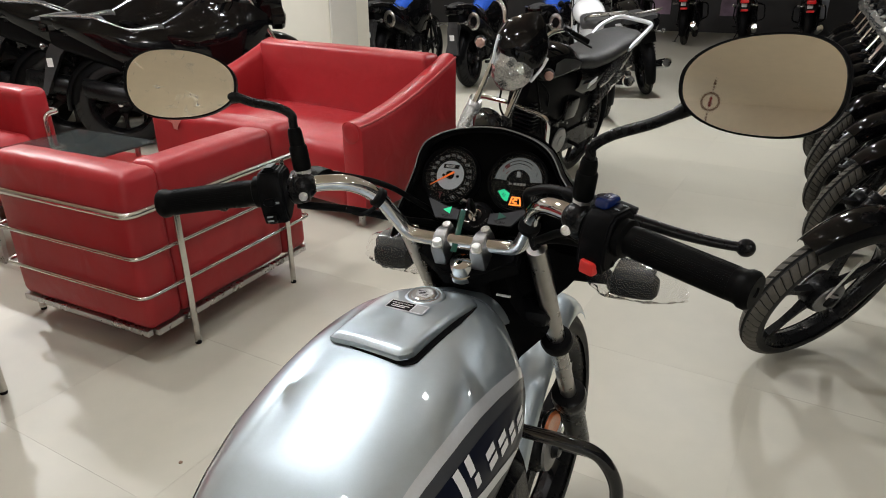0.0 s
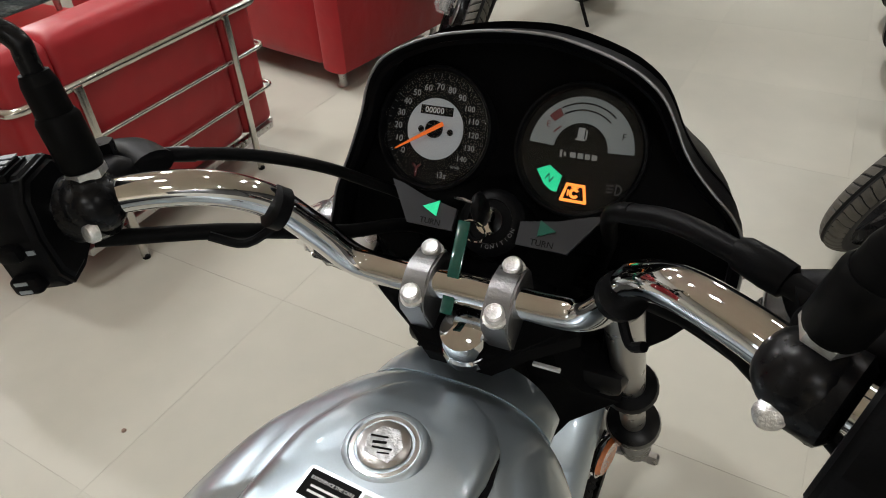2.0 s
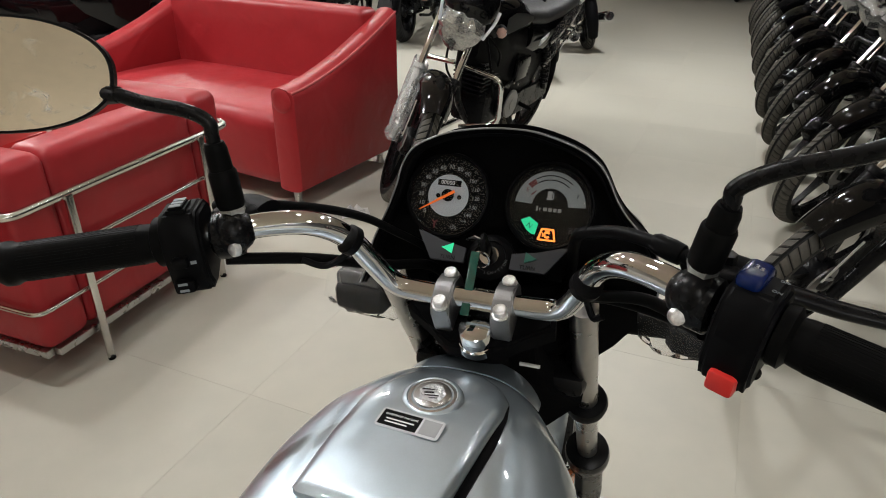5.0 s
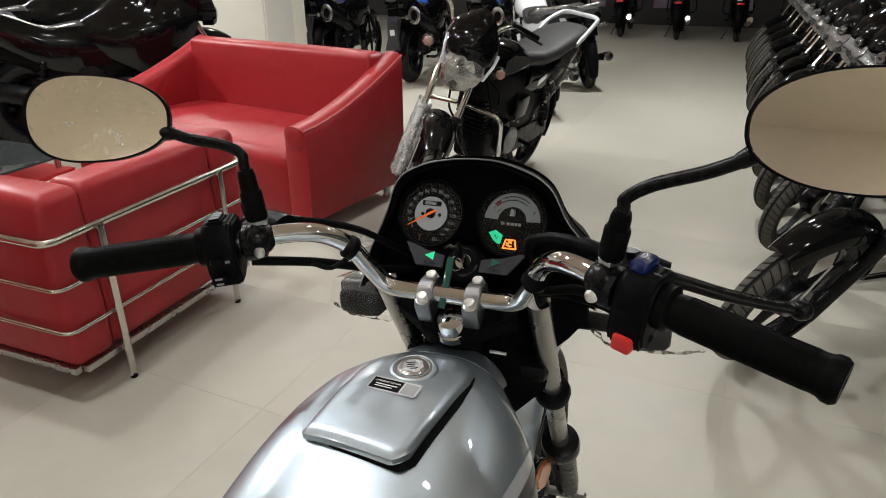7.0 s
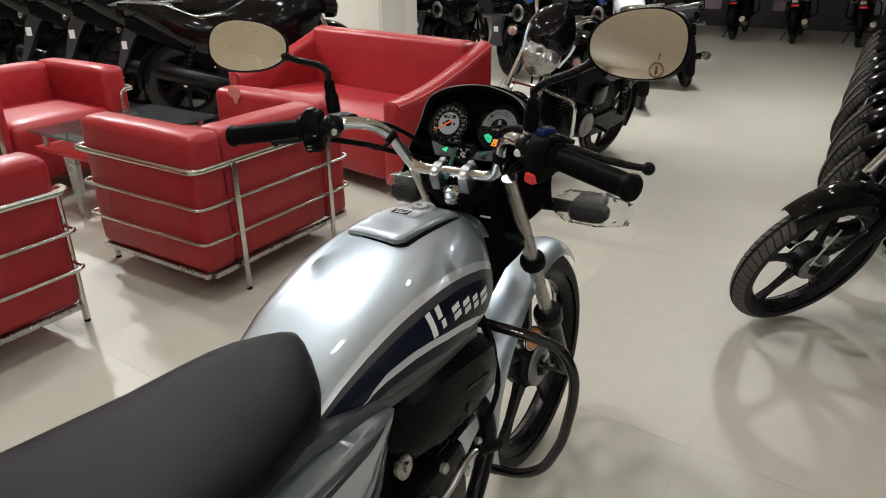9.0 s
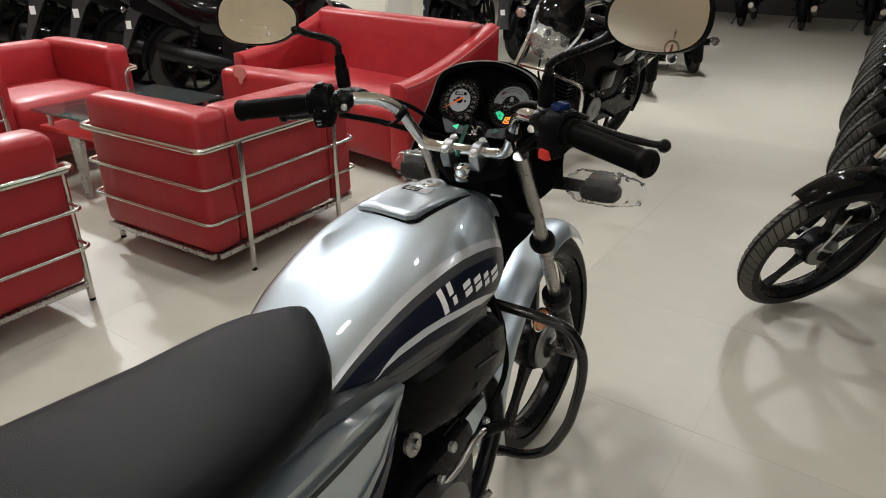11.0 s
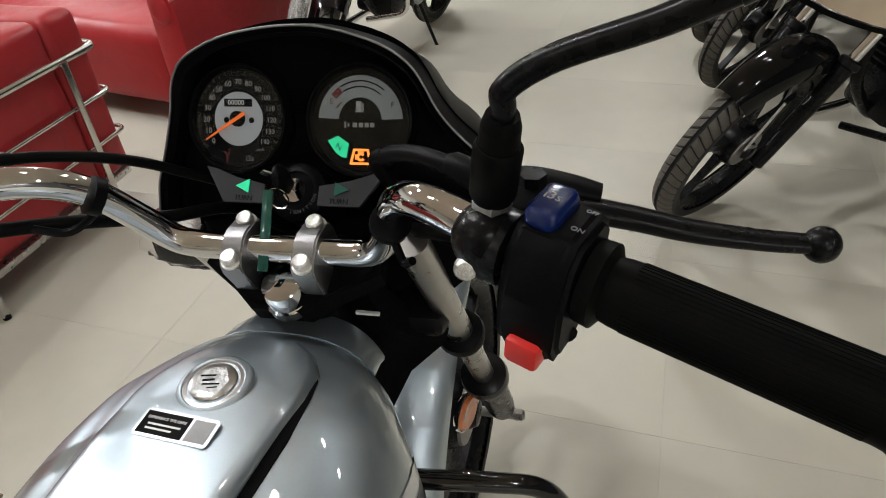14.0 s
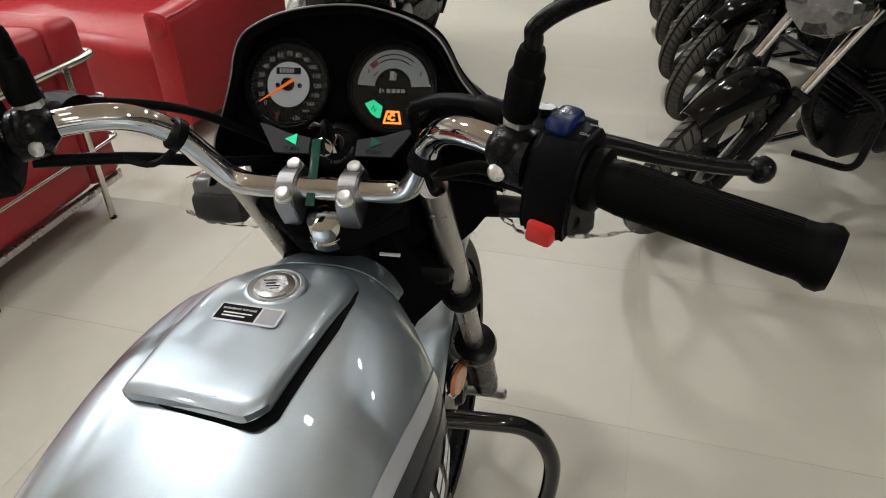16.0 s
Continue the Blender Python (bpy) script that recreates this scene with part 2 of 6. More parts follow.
def glass_mat(name, tint, rough, alpha, ior=1.5, haze=0.0, haze_color=(0.5, 0.55, 0.55)):
    m = bpy.data.materials.new(name)
    m.use_nodes = True
    nt = m.node_tree
    out = nt.nodes["Material Output"]
    nt.nodes.remove(nt.nodes["Principled BSDF"])
    tr = nt.nodes.new("ShaderNodeBsdfTransparent")
    tr.inputs["Color"].default_value = (*tint, 1)
    gl = nt.nodes.new("ShaderNodeBsdfGlossy")
    gl.inputs["Roughness"].default_value = rough
    fr = nt.nodes.new("ShaderNodeFresnel")
    fr.inputs["IOR"].default_value = ior
    ad = nt.nodes.new("ShaderNodeMath")
    ad.operation = "ADD"
    ad.inputs[1].default_value = alpha
    nt.links.new(fr.outputs[0], ad.inputs[0])
    mx = nt.nodes.new("ShaderNodeMixShader")
    nt.links.new(ad.outputs[0], mx.inputs[0])
    nt.links.new(tr.outputs[0], mx.inputs[1])
    nt.links.new(gl.outputs[0], mx.inputs[2])
    last = mx.outputs[0]
    if haze:
        df = nt.nodes.new("ShaderNodeBsdfDiffuse")
        df.inputs["Color"].default_value = (*haze_color, 1)
        m2 = nt.nodes.new("ShaderNodeMixShader")
        m2.inputs[0].default_value = haze
        nt.links.new(last, m2.inputs[1])
        nt.links.new(df.outputs[0], m2.inputs[2])
        last = m2.outputs[0]
    nt.links.new(last, out.inputs["Surface"])
    return m


M_GLASS = glass_mat("gauge_glass", (0.96, 0.97, 0.97), 0.02, 0.0, 1.28)
M_TABLEGLASS = glass_mat("table_glass", (0.70, 0.78, 0.76), 0.02, 0.02, 1.5, 0.03)
M_SLEEVE = glass_mat("milky_plastic_film", (0.92, 0.93, 0.93), 0.12, 0.05, 1.35, 0.30, (0.62, 0.63, 0.62))
M_FILM = glass_mat("clear_plastic_film", (0.97, 0.97, 0.97), 0.03, 0.0, 1.13, 0.04, (0.90, 0.89, 0.87))


# ---- mesh helpers ----
def V(*a):
    return Vector(a)


def part(name, bm, material, parent=None, label="", sharp=40):
    me = bpy.data.meshes.new(name)
    bmesh.ops.recalc_face_normals(bm, faces=bm.faces)
    bm.to_mesh(me)
    bm.free()
    me.shade_smooth()
    me.set_sharp_from_angle(angle=radians(sharp))
    for m in (material if isinstance(material, (list, tuple)) else [material]):
        me.materials.append(m)
    ob = new(name, me)
    if parent is not None:
        ob.parent = parent
    if label:
        ob["label"] = label
    return ob


def thing(name, label, category, m=None, group="", kind=""):
    ob = new(name)
    ob.empty_display_size = 0.1
    if m is not None:
        ob.matrix_basis = m
    return tagged(ob, label, category, group, kind)


def put(bm, verts, faces, m=None):
    vs = [bm.verts.new(m @ Vector(v) if m else v) for v in verts]
    for f in faces:
        try:
            bm.faces.new([vs[i] for i in f])
        except ValueError:
            pass
    return vs


def box(bm, c, s, m=None, bevel=0.0, seg=2):
    x, y, z = (d / 2 for d in s)
    t = Matrix.Translation(c)
    vs = put(bm, [(-x, -y, -z), (x, -y, -z), (x, y, -z), (-x, y, -z), (-x, -y, z), (x, -y, z), (x, y, z), (-x, y, z)],
             [(0, 3, 2, 1), (4, 5, 6, 7), (0, 1, 5, 4), (1, 2, 6, 5), (2, 3, 7, 6), (3, 0, 4, 7)], (m @ t) if m else t)
    if bevel:
        es = {e for v in vs for e in v.link_edges}
        bmesh.ops.bevel(bm, geom=list(es), offset=bevel, segments=seg, affect="EDGES", profile=0.5)
    return bm


def nb():
    return bmesh.new()


def loft(bm, rings, closed=True, caps=True, m=None):
    vr = [[bm.verts.new(m @ Vector(p) if m else Vector(p)) for p in r] for r in rings]
    n = len(vr[0])
    for a, b in zip(vr, vr[1:]):
        for i in range(n if closed else n - 1):
            j = (i + 1) % n
            try:
                bm.faces.new((a[i], a[j], b[j], b[i]))
            except ValueError:
                pass
    if caps and closed:
        for r in (vr[0], vr[-1]):
            try:
                bm.faces.new(r)
            except ValueError:
                pass
    return bm


def lathe(bm, prof, m=None, seg=32, close=False):
    """prof: (radius, height) along local z."""
    rings = []
    for r, h in prof:
        rings.append([(max(r, 1e-5) * math.cos(2 * math.pi * i / seg), max(r, 1e-5) * math.sin(2 * math.pi * i / seg), h) for i in range(seg)])
    if close:
        rings.append(rings[0])
    loft(bm, rings, True, not close, m)
    return bm


def frame_at(p, d, up=(0, 0, 1)):
    d = Vector(d).normalized()
    u = Vector(up)
    if abs(d.dot(u)) > 0.98:
        u = Vector((0, 1, 0))
    x = u.cross(d).normalized()
    y = d.cross(x)
    return Matrix((( x.x, y.x, d.x, p[0]), (x.y, y.y, d.y, p[1]), (x.z, y.z, d.z, p[2]), (0, 0, 0, 1)))


def cyl(bm, a, b, r, r2=None, seg=20, bev=0.0):
    a, b = Vector(a), Vector(b)
    L = (b - a).length
    r2 = r if r2 is None else r2
    pr = [(r, 0), (r2, L)] if not bev else [(r - bev, 0), (r, bev), (r2, L - bev), (r2 - bev, L)]
    return lathe(bm, pr, frame_at(a, b - a), seg)


def smooth_path(pts, n=8):
    pts = [Vector(p) for p in pts]
    P = [pts[0] * 2 - pts[1]] + pts + [pts[-1] * 2 - pts[-2]]
    out = []
    for i in range(1, len(P) - 2):
        for k in range(n):
            t = k / n
            a, b, c, d = P[i - 1], P[i], P[i + 1], P[i + 2]
            out.append(0.5 * ((2 * b) + (c - a) * t + (2 * a - 5 * b + 4 * c - d) * t * t + (3 * b - a - 3 * c + d) * t ** 3))
    out.append(pts[-1])
    return out


def tube(bm, pts, r, seg=12, n=8, smooth=True, radii=None, flat=1.0):
    path = smooth_path(pts, n) if smooth else [Vector(p) for p in pts]
    rings = []
    up = None
    for i, p in enumerate(path):
        d = (path[min(i + 1, len(path) - 1)] - path[max(i - 1, 0)]).normalized()
        if up is None:
            up = Vector((0, 0, 1)) if abs(d.z) < 0.9 else Vector((0, 1, 0))
        x = up.cross(d).normalized()
        up = d.cross(x).normalized()
        rr = r if radii is None else radii[0] + (radii[1] - radii[0]) * i / (len(path) - 1)
        rings.append([p + x * (rr * math.cos(2 * math.pi * k / seg)) + up * (rr * flat * math.sin(2 * math.pi * k / seg)) for k in range(seg)])
    return loft(bm, rings)


def fillet(pts, rad, n=6):
    """Polyline with its inner corners rounded to arcs."""
    pts = [Vector(p) for p in pts]
    out = [pts[0]]
    for a, b, c in zip(pts, pts[1:], pts[2:]):
        u, w = (a - b), (c - b)
        k = min(rad, u.length * 0.49, w.length * 0.49)
        p, q = b + u.normalized() * k, b + w.normalized() * k
        for i in range(n + 1):
            t = i / n
            out.append(p * (1 - t) ** 2 + b * (2 * t * (1 - t)) + q * t * t)
    out.append(pts[-1])
    return out


def pipe(bm, pts, r, rad=0.05, seg=12, n=6):
    return tube(bm, fillet(pts, rad, n), r, seg, smooth=False)


def prism(bm, outline, depth, m=None, bevel=0.0):
    """outline in local xy, extruded along local z from 0 to depth."""
    n = len(outline)
    vs = put(bm, [(x, y, 0) for x, y in outline] + [(x, y, depth) for x, y in outline],
             [tuple(range(n - 1, -1, -1)), tuple(range(n, 2 * n))] + [(i, (i + 1) % n, n + (i + 1) % n, n + i) for i in range(n)], m)
    if bevel:
        top = set(vs[n:])
        es = {e for v in top for e in v.link_edges if e.other_vert(v) in top}
        bmesh.ops.bevel(bm, geom=list(es), offset=bevel, segments=2, affect="EDGES")
    return bm


def text(bm, s, size, m, depth=0.0004, align="CENTER"):
    cu = bpy.data.curves.new("t", "FONT")
    cu.body, cu.size, cu.extrude, cu.resolution_u = s, size, depth, 2
    cu.align_x, cu.align_y = align, "CENTER"
    ob = bpy.data.objects.new("t", cu)
    me = bpy.data.meshes.new_from_object(ob)
    me.transform(m)
    bm.from_mesh(me)
    bpy.data.objects.remove(ob)
    bpy.data.meshes.remove(me)
    bpy.data.curves.remove(cu)
    return bm


def disc_bar(bm, r0, r1, a0, a1, m, z0=0.0, z1=0.0005, n=24):
    """Ring sector in local xy between two radii and angles (degrees)."""
    o = []
    for i in range(n + 1):
        a = radians(a0 + (a1 - a0) * i / n)
        o.append((r1 * math.cos(a), r1 * math.sin(a)))
    for i in range(n, -1, -1):
        a = radians(a0 + (a1 - a0) * i / n)
        o.append((r0 * math.cos(a), r0 * math.sin(a)))
    return prism(bm, o, z1 - z0, m @ Matrix.Translation((0, 0, z0)))


# ---- wheels ----
def tyre_bm(R, w, grooves=58, na=464, nc=24):
    """Tyre round the local x axis; grooves get the second material, darkened for their shade."""
    bm = nb()
    rings, cut = [], []
    for i in range(na):
        ring, flags = [], []
        for j in range(nc + 1):
            s = -1 + 2 * j / nc
            ang = s * 1.9
            x = math.sin(ang) * w / 2
            r = R - w * 0.62 * (1 - math.cos(ang)) * 0.85
            a = 2 * math.pi * (i / na - min(abs(s), .7) * 1.35 / grooves)
            g = 0.0
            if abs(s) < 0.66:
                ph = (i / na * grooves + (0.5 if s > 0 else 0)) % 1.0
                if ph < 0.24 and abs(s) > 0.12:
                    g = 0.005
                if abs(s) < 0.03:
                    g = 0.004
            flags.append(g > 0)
            ring.append((x, (r - g) * math.cos(a), (r - g) * math.sin(a)))
        rings.append(ring)
        cut.append(flags)
    vs = [[bm.verts.new(p) for p in ring] for ring in rings]
    for i in range(na):
        k = (i + 1) % na
        for j in range(nc):
            f = bm.faces.new((vs[i][j], vs[i][j + 1], vs[k][j + 1], vs[k][j]))
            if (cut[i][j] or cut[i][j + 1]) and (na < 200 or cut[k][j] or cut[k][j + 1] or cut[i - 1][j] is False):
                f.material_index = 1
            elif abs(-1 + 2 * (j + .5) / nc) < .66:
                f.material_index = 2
    bmesh.ops.recalc_face_normals(bm, faces=bm.faces)
    return bm


def rx90():
    return Matrix.Rotation(radians(90), 4, "Y")


def wheel(parent, name, centre, R=0.298, w=0.078, spokes=6, disc=False, cheap=False, rim_mat=None, tyre_mat=None):
    rim_mat = rim_mat or M_BLACKMET
    wh = new(name)
    wh.parent = parent
    wh.location = centre
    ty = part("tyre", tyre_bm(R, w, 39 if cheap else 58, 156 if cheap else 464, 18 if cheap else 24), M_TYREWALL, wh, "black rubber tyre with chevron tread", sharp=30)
    ty.data.materials.append(M_GROOVESHADE)
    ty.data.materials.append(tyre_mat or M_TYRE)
    bm = nb()
    ri = R - w * 0.80
    lathe(bm, [(ri, -w * .36), (ri + .012, -w * .40), (ri + .014, -w * .30), (ri - .012, -w * .12), (ri - .012, w * .12), (ri + .014, w * .30), (ri + .012, w * .40),
               (ri, w * .36), (ri - .018, w * .1), (ri - .018, -w * .1)], rx90(), 56, True)
    part("rim", bm, rim_mat, wh)
    bm = nb()
    lathe(bm, [(0.012, -.062), (.022, -.06), (.03, -.045), (.062, -.035), (.068, -.02), (.068, .02), (.058, .034), (.03, .045), (.022, .06), (.012, .062)], rx90(), 28)
    part("hub", bm, M_BLACKMET, wh)
    for k in range(spokes):
        bm = nb()
        a = 2 * math.pi * k / spokes
        m = Matrix.Rotation(a, 4, "X")
        rings = []
        for t, hw, th in ((0.055, .020, .016), (0.10, .013, .013), (0.16, .011, .011), (ri - .012, .020, .012)):
            rings.append([(-th, -hw, t), (th, -hw, t), (th * .7, hw, t), (-th * .7, hw, t)])
        loft(bm, rings, m=m)
        part("spoke", bm, rim_mat, wh)
    if not cheap:
        for sx in (-1, 1):
            bm = nb()
            lathe(bm, [(.060, 0), (.058, .006), (.040, .010), (.018, .012)], frame_at((sx * .036, 0, 0), (sx, 0, 0)), 28)
            part("brake_plate", bm, M_ALU, wh, "grey cast drum plate")
            part("brake_arm", box(nb(), (sx * .056, .030, .022), (.006, .062, .012), pose(0, 0, 0, 28), .002), M_BOLT, wh, "bright brake arm")
            part("brake_rod", cyl(nb(), (sx * .058, .055, .040), (sx * .066, .02, .21), .0035, seg=8), M_BOLT, wh)
    if disc:
        bm = nb()
        lathe(bm, [(.07, .05), (.12, .05), (.12, .054), (.07, .054)], rx90(), 40, True)
        part("brake_disc", bm, M_STEEL, wh)
    return wh


def fender_bm(centre, R, w, a0, a1, thick=0.003, n=30, nc=10, drop=0.35):
    """Mudguard: arc round the local x axis; angles from ahead (0) over the top (90) to behind (180)."""
    bm = nb()
    rings = []
    for i in range(n + 1):
        u = i / n
        a = radians(a0 + (a1 - a0) * u)
        taper = 0.72 + 0.28 * math.sin(math.pi * min(1, max(0, u)))
        ring = []
        for out in (0, 1):
            js = range(nc + 1) if not out else range(nc, -1, -1)
            for j in js:
                s = -1 + 2 * j / nc
                ang = s * 1.35
                x = math.sin(ang) / math.sin(1.35) * w / 2 * taper
                r = R - (1 - math.cos(ang)) * w * drop + (0 if not out else -thick)
                ring.append((centre[0] + x, centre[1] + r * math.cos(a), centre[2] + r * math.sin(a)))
        rings.append(ring)
    loft(bm, rings)
    return bm


# ---- large structure ----
def slab(name, c, s, material, label, m=None, bevel=0.0):
    bm = nb()
    box(bm, c, s, m, bevel)
    return tagged(part(name, bm, material), label, "", "", "structure")


X0, X1, Y0, Y1 = -9.5, 5.5, -11.0, 14.0
WY0, WY1, WZ0, WZ1 = -10.8, -6.6, 0.7, 2.85   # opening in the west wall for the added window
FLOOR = slab("floor", ((X0 + X1) / 2, (Y0 + Y1) / 2, -0.0510), (X1 - X0, Y1 - Y0, 0.1), M_GROUT, "beige polished floor with thin grey joints")
tagged(FLOOR, category="floor")
for nm, c, s, mt, lb in (
        ("wall_west", (X0 - .1, (WY1 + Y1 + .2) / 2, CEIL / 2), (.2, Y1 + .2 - WY1, CEIL), M_WALL, "plain pale showroom wall"),
        ("wall_west_end", (X0 - .1, (Y0 - .2 + WY0) / 2, CEIL / 2), (.2, WY0 - Y0 + .2, CEIL), M_WALL, "plain pale wall beside the window"),
        ("wall_west_sill", (X0 - .1, (WY0 + WY1) / 2, WZ0 / 2), (.2, WY1 - WY0, WZ0), M_WALL, "plain pale wall below the window"),
        ("wall_west_lintel", (X0 - .1, (WY0 + WY1) / 2, (WZ1 + CEIL) / 2), (.2, WY1 - WY0, CEIL - WZ1), M_WALL, "plain pale wall above the window"),
        # Next two walls are unseen; their colours shape reflections and bounce light.
        ("wall_east", (X1 + .1, (Y0 + Y1) / 2, CEIL / 2), (.2, Y1 - Y0 + .4, CEIL), M_DUSKWALL, "unseen wall, dark grey to deepen reflections"),
        ("wall_south", ((X0 + X1) / 2, Y0 - .1, CEIL / 2), (X1 - X0, .2, CEIL), M_CEIL, "unseen wall in ceiling beige, for an even mirror reflection"),
        ("wall_north", ((X0 + X1) / 2, Y1 + .1, CEIL / 2), (X1 - X0, .2, CEIL), M_DARKWALL, "dark end wall behind parked motorcycles")):
    tagged(slab(nm, c, s, mt, lb), category="wall")
tagged(slab("ceiling", ((X0 + X1) / 2, (Y0 + Y1) / 2, CEIL + .05), (X1 - X0 + .4, Y1 - Y0 + .4, .1), M_CEIL, "plain beige showroom ceiling"), category="ceiling")
pil = slab("pillar", (-3.98, 5.84, CEIL / 2), (0.76, 0.68, CEIL), M_PILLAR, "square cream painted pillar behind the sofa", bevel=0.012)
tagged(pil, category="pillar")
part("pillar_board", box(nb(), (-3.591, 5.72, CEIL / 2), (.022, .42, CEIL - .01), None, .003), M_WALL, pil, "whiter board on the pillar face")


# Unseen window, added so its glow makes the right mirror's bright patch.
def window():
    t = thing("window_1", "unseen shop window added to brighten the right mirror", "window", kind="structure")
    for k in range(2):
        y = WY0 + (WY1 - WY0) * (k + .5) / 2
        w = (WY1 - WY0) / 2
        fr = nb()
        for c, sz in (((X0 - .1, y - w / 2 + .03, (WZ0 + WZ1) / 2), (.06, .06, WZ1 - WZ0)), ((X0 - .1, y + w / 2 - .03, (WZ0 + WZ1) / 2), (.06, .06, WZ1 - WZ0)),
                      ((X0 - .1, y, WZ0 + .03), (.06, w - .124, .06)), ((X0 - .1, y, WZ1 - .03), (.06, w - .124, .06))):
            box(fr, c, sz)
        f = part("window_frame", fr, M_STEEL, t)
        p = part("pane", box(nb(), (X0 - .1, y, (WZ0 + WZ1) / 2), (.006, w - .12, WZ1 - WZ0 - .12)), M_GLASS, f)
        p.visible_shadow = False
    d = part("backdrop", box(nb(), (X0 - 1.2, (WY0 + WY1) / 2, 1.6), (.05, 9.0, 5.0)), M_WINDOWGLOW)
    tagged(d, "glowing sheet added behind the unseen window", "backdrop", kind="structure")


window()


# ---- ceiling lamps ----
def ceiling_lamp(x, y, power, k=1.0):
    t = thing("ceiling_lamp", "one of several lit white ceiling floodlights, some added as fill", "ceiling lamp", pose(x, y, CEIL) @ Matrix.Diagonal((k, k, 1, 1)), "lamps on the ceiling")
    bm = nb()
    box(bm, (0, 0, -.03), (.36, .20, .06), None, .008)
    part("housing", bm, M_WHITEPAINT, t)
    bm = nb()
    box(bm, (0, 0, -.063), (.31, .15, .004), None, .001)
    d = part("diffuser", bm, M_LAMP, t)
    ld = bpy.data.lights.new("lamp_light", "AREA")
    ld.shape, ld.size, ld.size_y, ld.energy, ld.color = "RECTANGLE", .30, .14, power, (0.98, 0.985, 0.99)
    lo = new("lamp_light", ld)
    lo.parent = t
    lo.location = (0, 0, -.072)
    return t


# Some lamps follow shadows and highlights; the others are added fill.
for lx, ly, k in ((-0.15, 6.3, 1.9), (-1.55, 1.36, 0.54), (-2.5, 1.9, 0.60), (-3.05, 3.3, 0.55), (1.03, 3.05, 0.09), (2.10, 3.25, 0.12), (0.57, 3.65, 0.07), (0.09, 1.69, 0.03), (-0.41, 0.41, 0.03),
                  (-3.4, 6.2, 1.0), (-6.0, 3.2, 4.2), (1.0, -1.7, 0.45), (-2.8, -1.7, 0.2), (-2.2, -0.6, 0.1),
                  (3.2, -0.2, 0.4), (-6.3, 7.2, 1.4), (-2.2, 10.6, 0.18),
                  # Added beyond the mirrors' view to brighten the ceiling they reflect.
                  (4.6, -7.6, 3.4), (4.9, -4.6, 2.6)):
    ceiling_lamp(lx, ly, LAMP_POWER * k, .45 if ly < -4 else .6 if k < .3 else 1.0)


def hanging_ornament(x, y):
    t = thing("hanging_ornament", "dark brown ring and beads hanging on a thin cord", "hanging ornament", pose(x, y, 0, 0, 0, -27))
    zc = 2.58
    part("cord", cyl(nb(), (0, 0, zc - .66), (0, 0, CEIL), .004, seg=8), M_ETCH, t)
    bm = nb()
    lathe(bm, [(.215, -.02), (.275, -.02), (.275, .02), (.215, .02)], pose(0, 0, zc, 90), 40, True)
    part("ring", bm, M_ETCH, t, "broad brown ring")
    bm = nb()
    lathe(bm, [(.004, -.17), (.045, -.12), (.055, -.04), (.03, .03), (.05, .07), (.035, .12), (.004, .15)], pose(0, 0, zc), 18)
    part("pendant", bm, M_REDRIM, t, "dark red pendant inside the ring")
    for dz, r in ((-.36, .028), (-.46, .036), (-.54, .030), (-.64, .062), (.36, .026), (.43, .034), (.52, .045), (.60, .030)):
        bm = nb()
        bmesh.ops.create_uvsphere(bm, u_segments=14, v_segments=9, radius=r, matrix=Matrix.Translation((0, 0, zc + dz)))
        part("bead", bm, M_ETCH, t)
    return t


hanging_ornament(-3.9, -7.0)


# ---- furniture ----
def cushion(bm, c, s, bev=0.03, m=None, puff=0.0):
    """Rounded block with slightly bulging faces."""
    x, y, z = (d / 2 for d in s)
    tmp = nb()
    bmesh.ops.create_cube(tmp, size=2)
    bmesh.ops.subdivide_edges(tmp, edges=tmp.edges[:], cuts=9, use_grid_fill=True)

    def spread(u, d):
        """Places the grid lines so that three of them round each edge."""
        a = abs(u)
        v = d if a > .99 else d - bev * .45 if a > .75 else d - bev if a > .55 else a / .6 * (d - bev)
        return math.copysign(v, u)

    for v in tmp.verts:
        p = v.co.copy()
        raw = Vector((spread(p.x, x), spread(p.y, y), spread(p.z, z)))
        inner = Vector((max(bev - x, min(x - bev, raw.x)), max(bev - y, min(y - bev, raw.y)), max(bev - z, min(z - bev, raw.z))))
        e = raw - inner
        if e.length > 1e-9:
            n = e.normalized()
            co = inner + n * bev
        else:
            co = inner
        bulge = puff * (1 - p.x ** 2) * (1 - p.y ** 2) * (1 if abs(p.z) > .99 else 0) * (1 if p.z > 0 else 0)
        bulge2 = puff * .5 * (1 - p.y ** 2) * (1 - p.z ** 2) * (1 if abs(p.x) > .99 else 0)
        wob = 0.0025 * noise.noise((co + Vector(c)) * 7.0)
        co = co + Vector((bulge2 * (1 if p.x > 0 else -1) + wob, wob, bulge + wob))
        v.co = co
    me = bpy.data.meshes.new("t")
    tmp.to_mesh(me)
    tmp.free()
    t = Matrix.Translation(c)
    me.transform((m @ t) if m else t)
    bm.from_mesh(me)
    bpy.data.meshes.remove(me)
    return bm


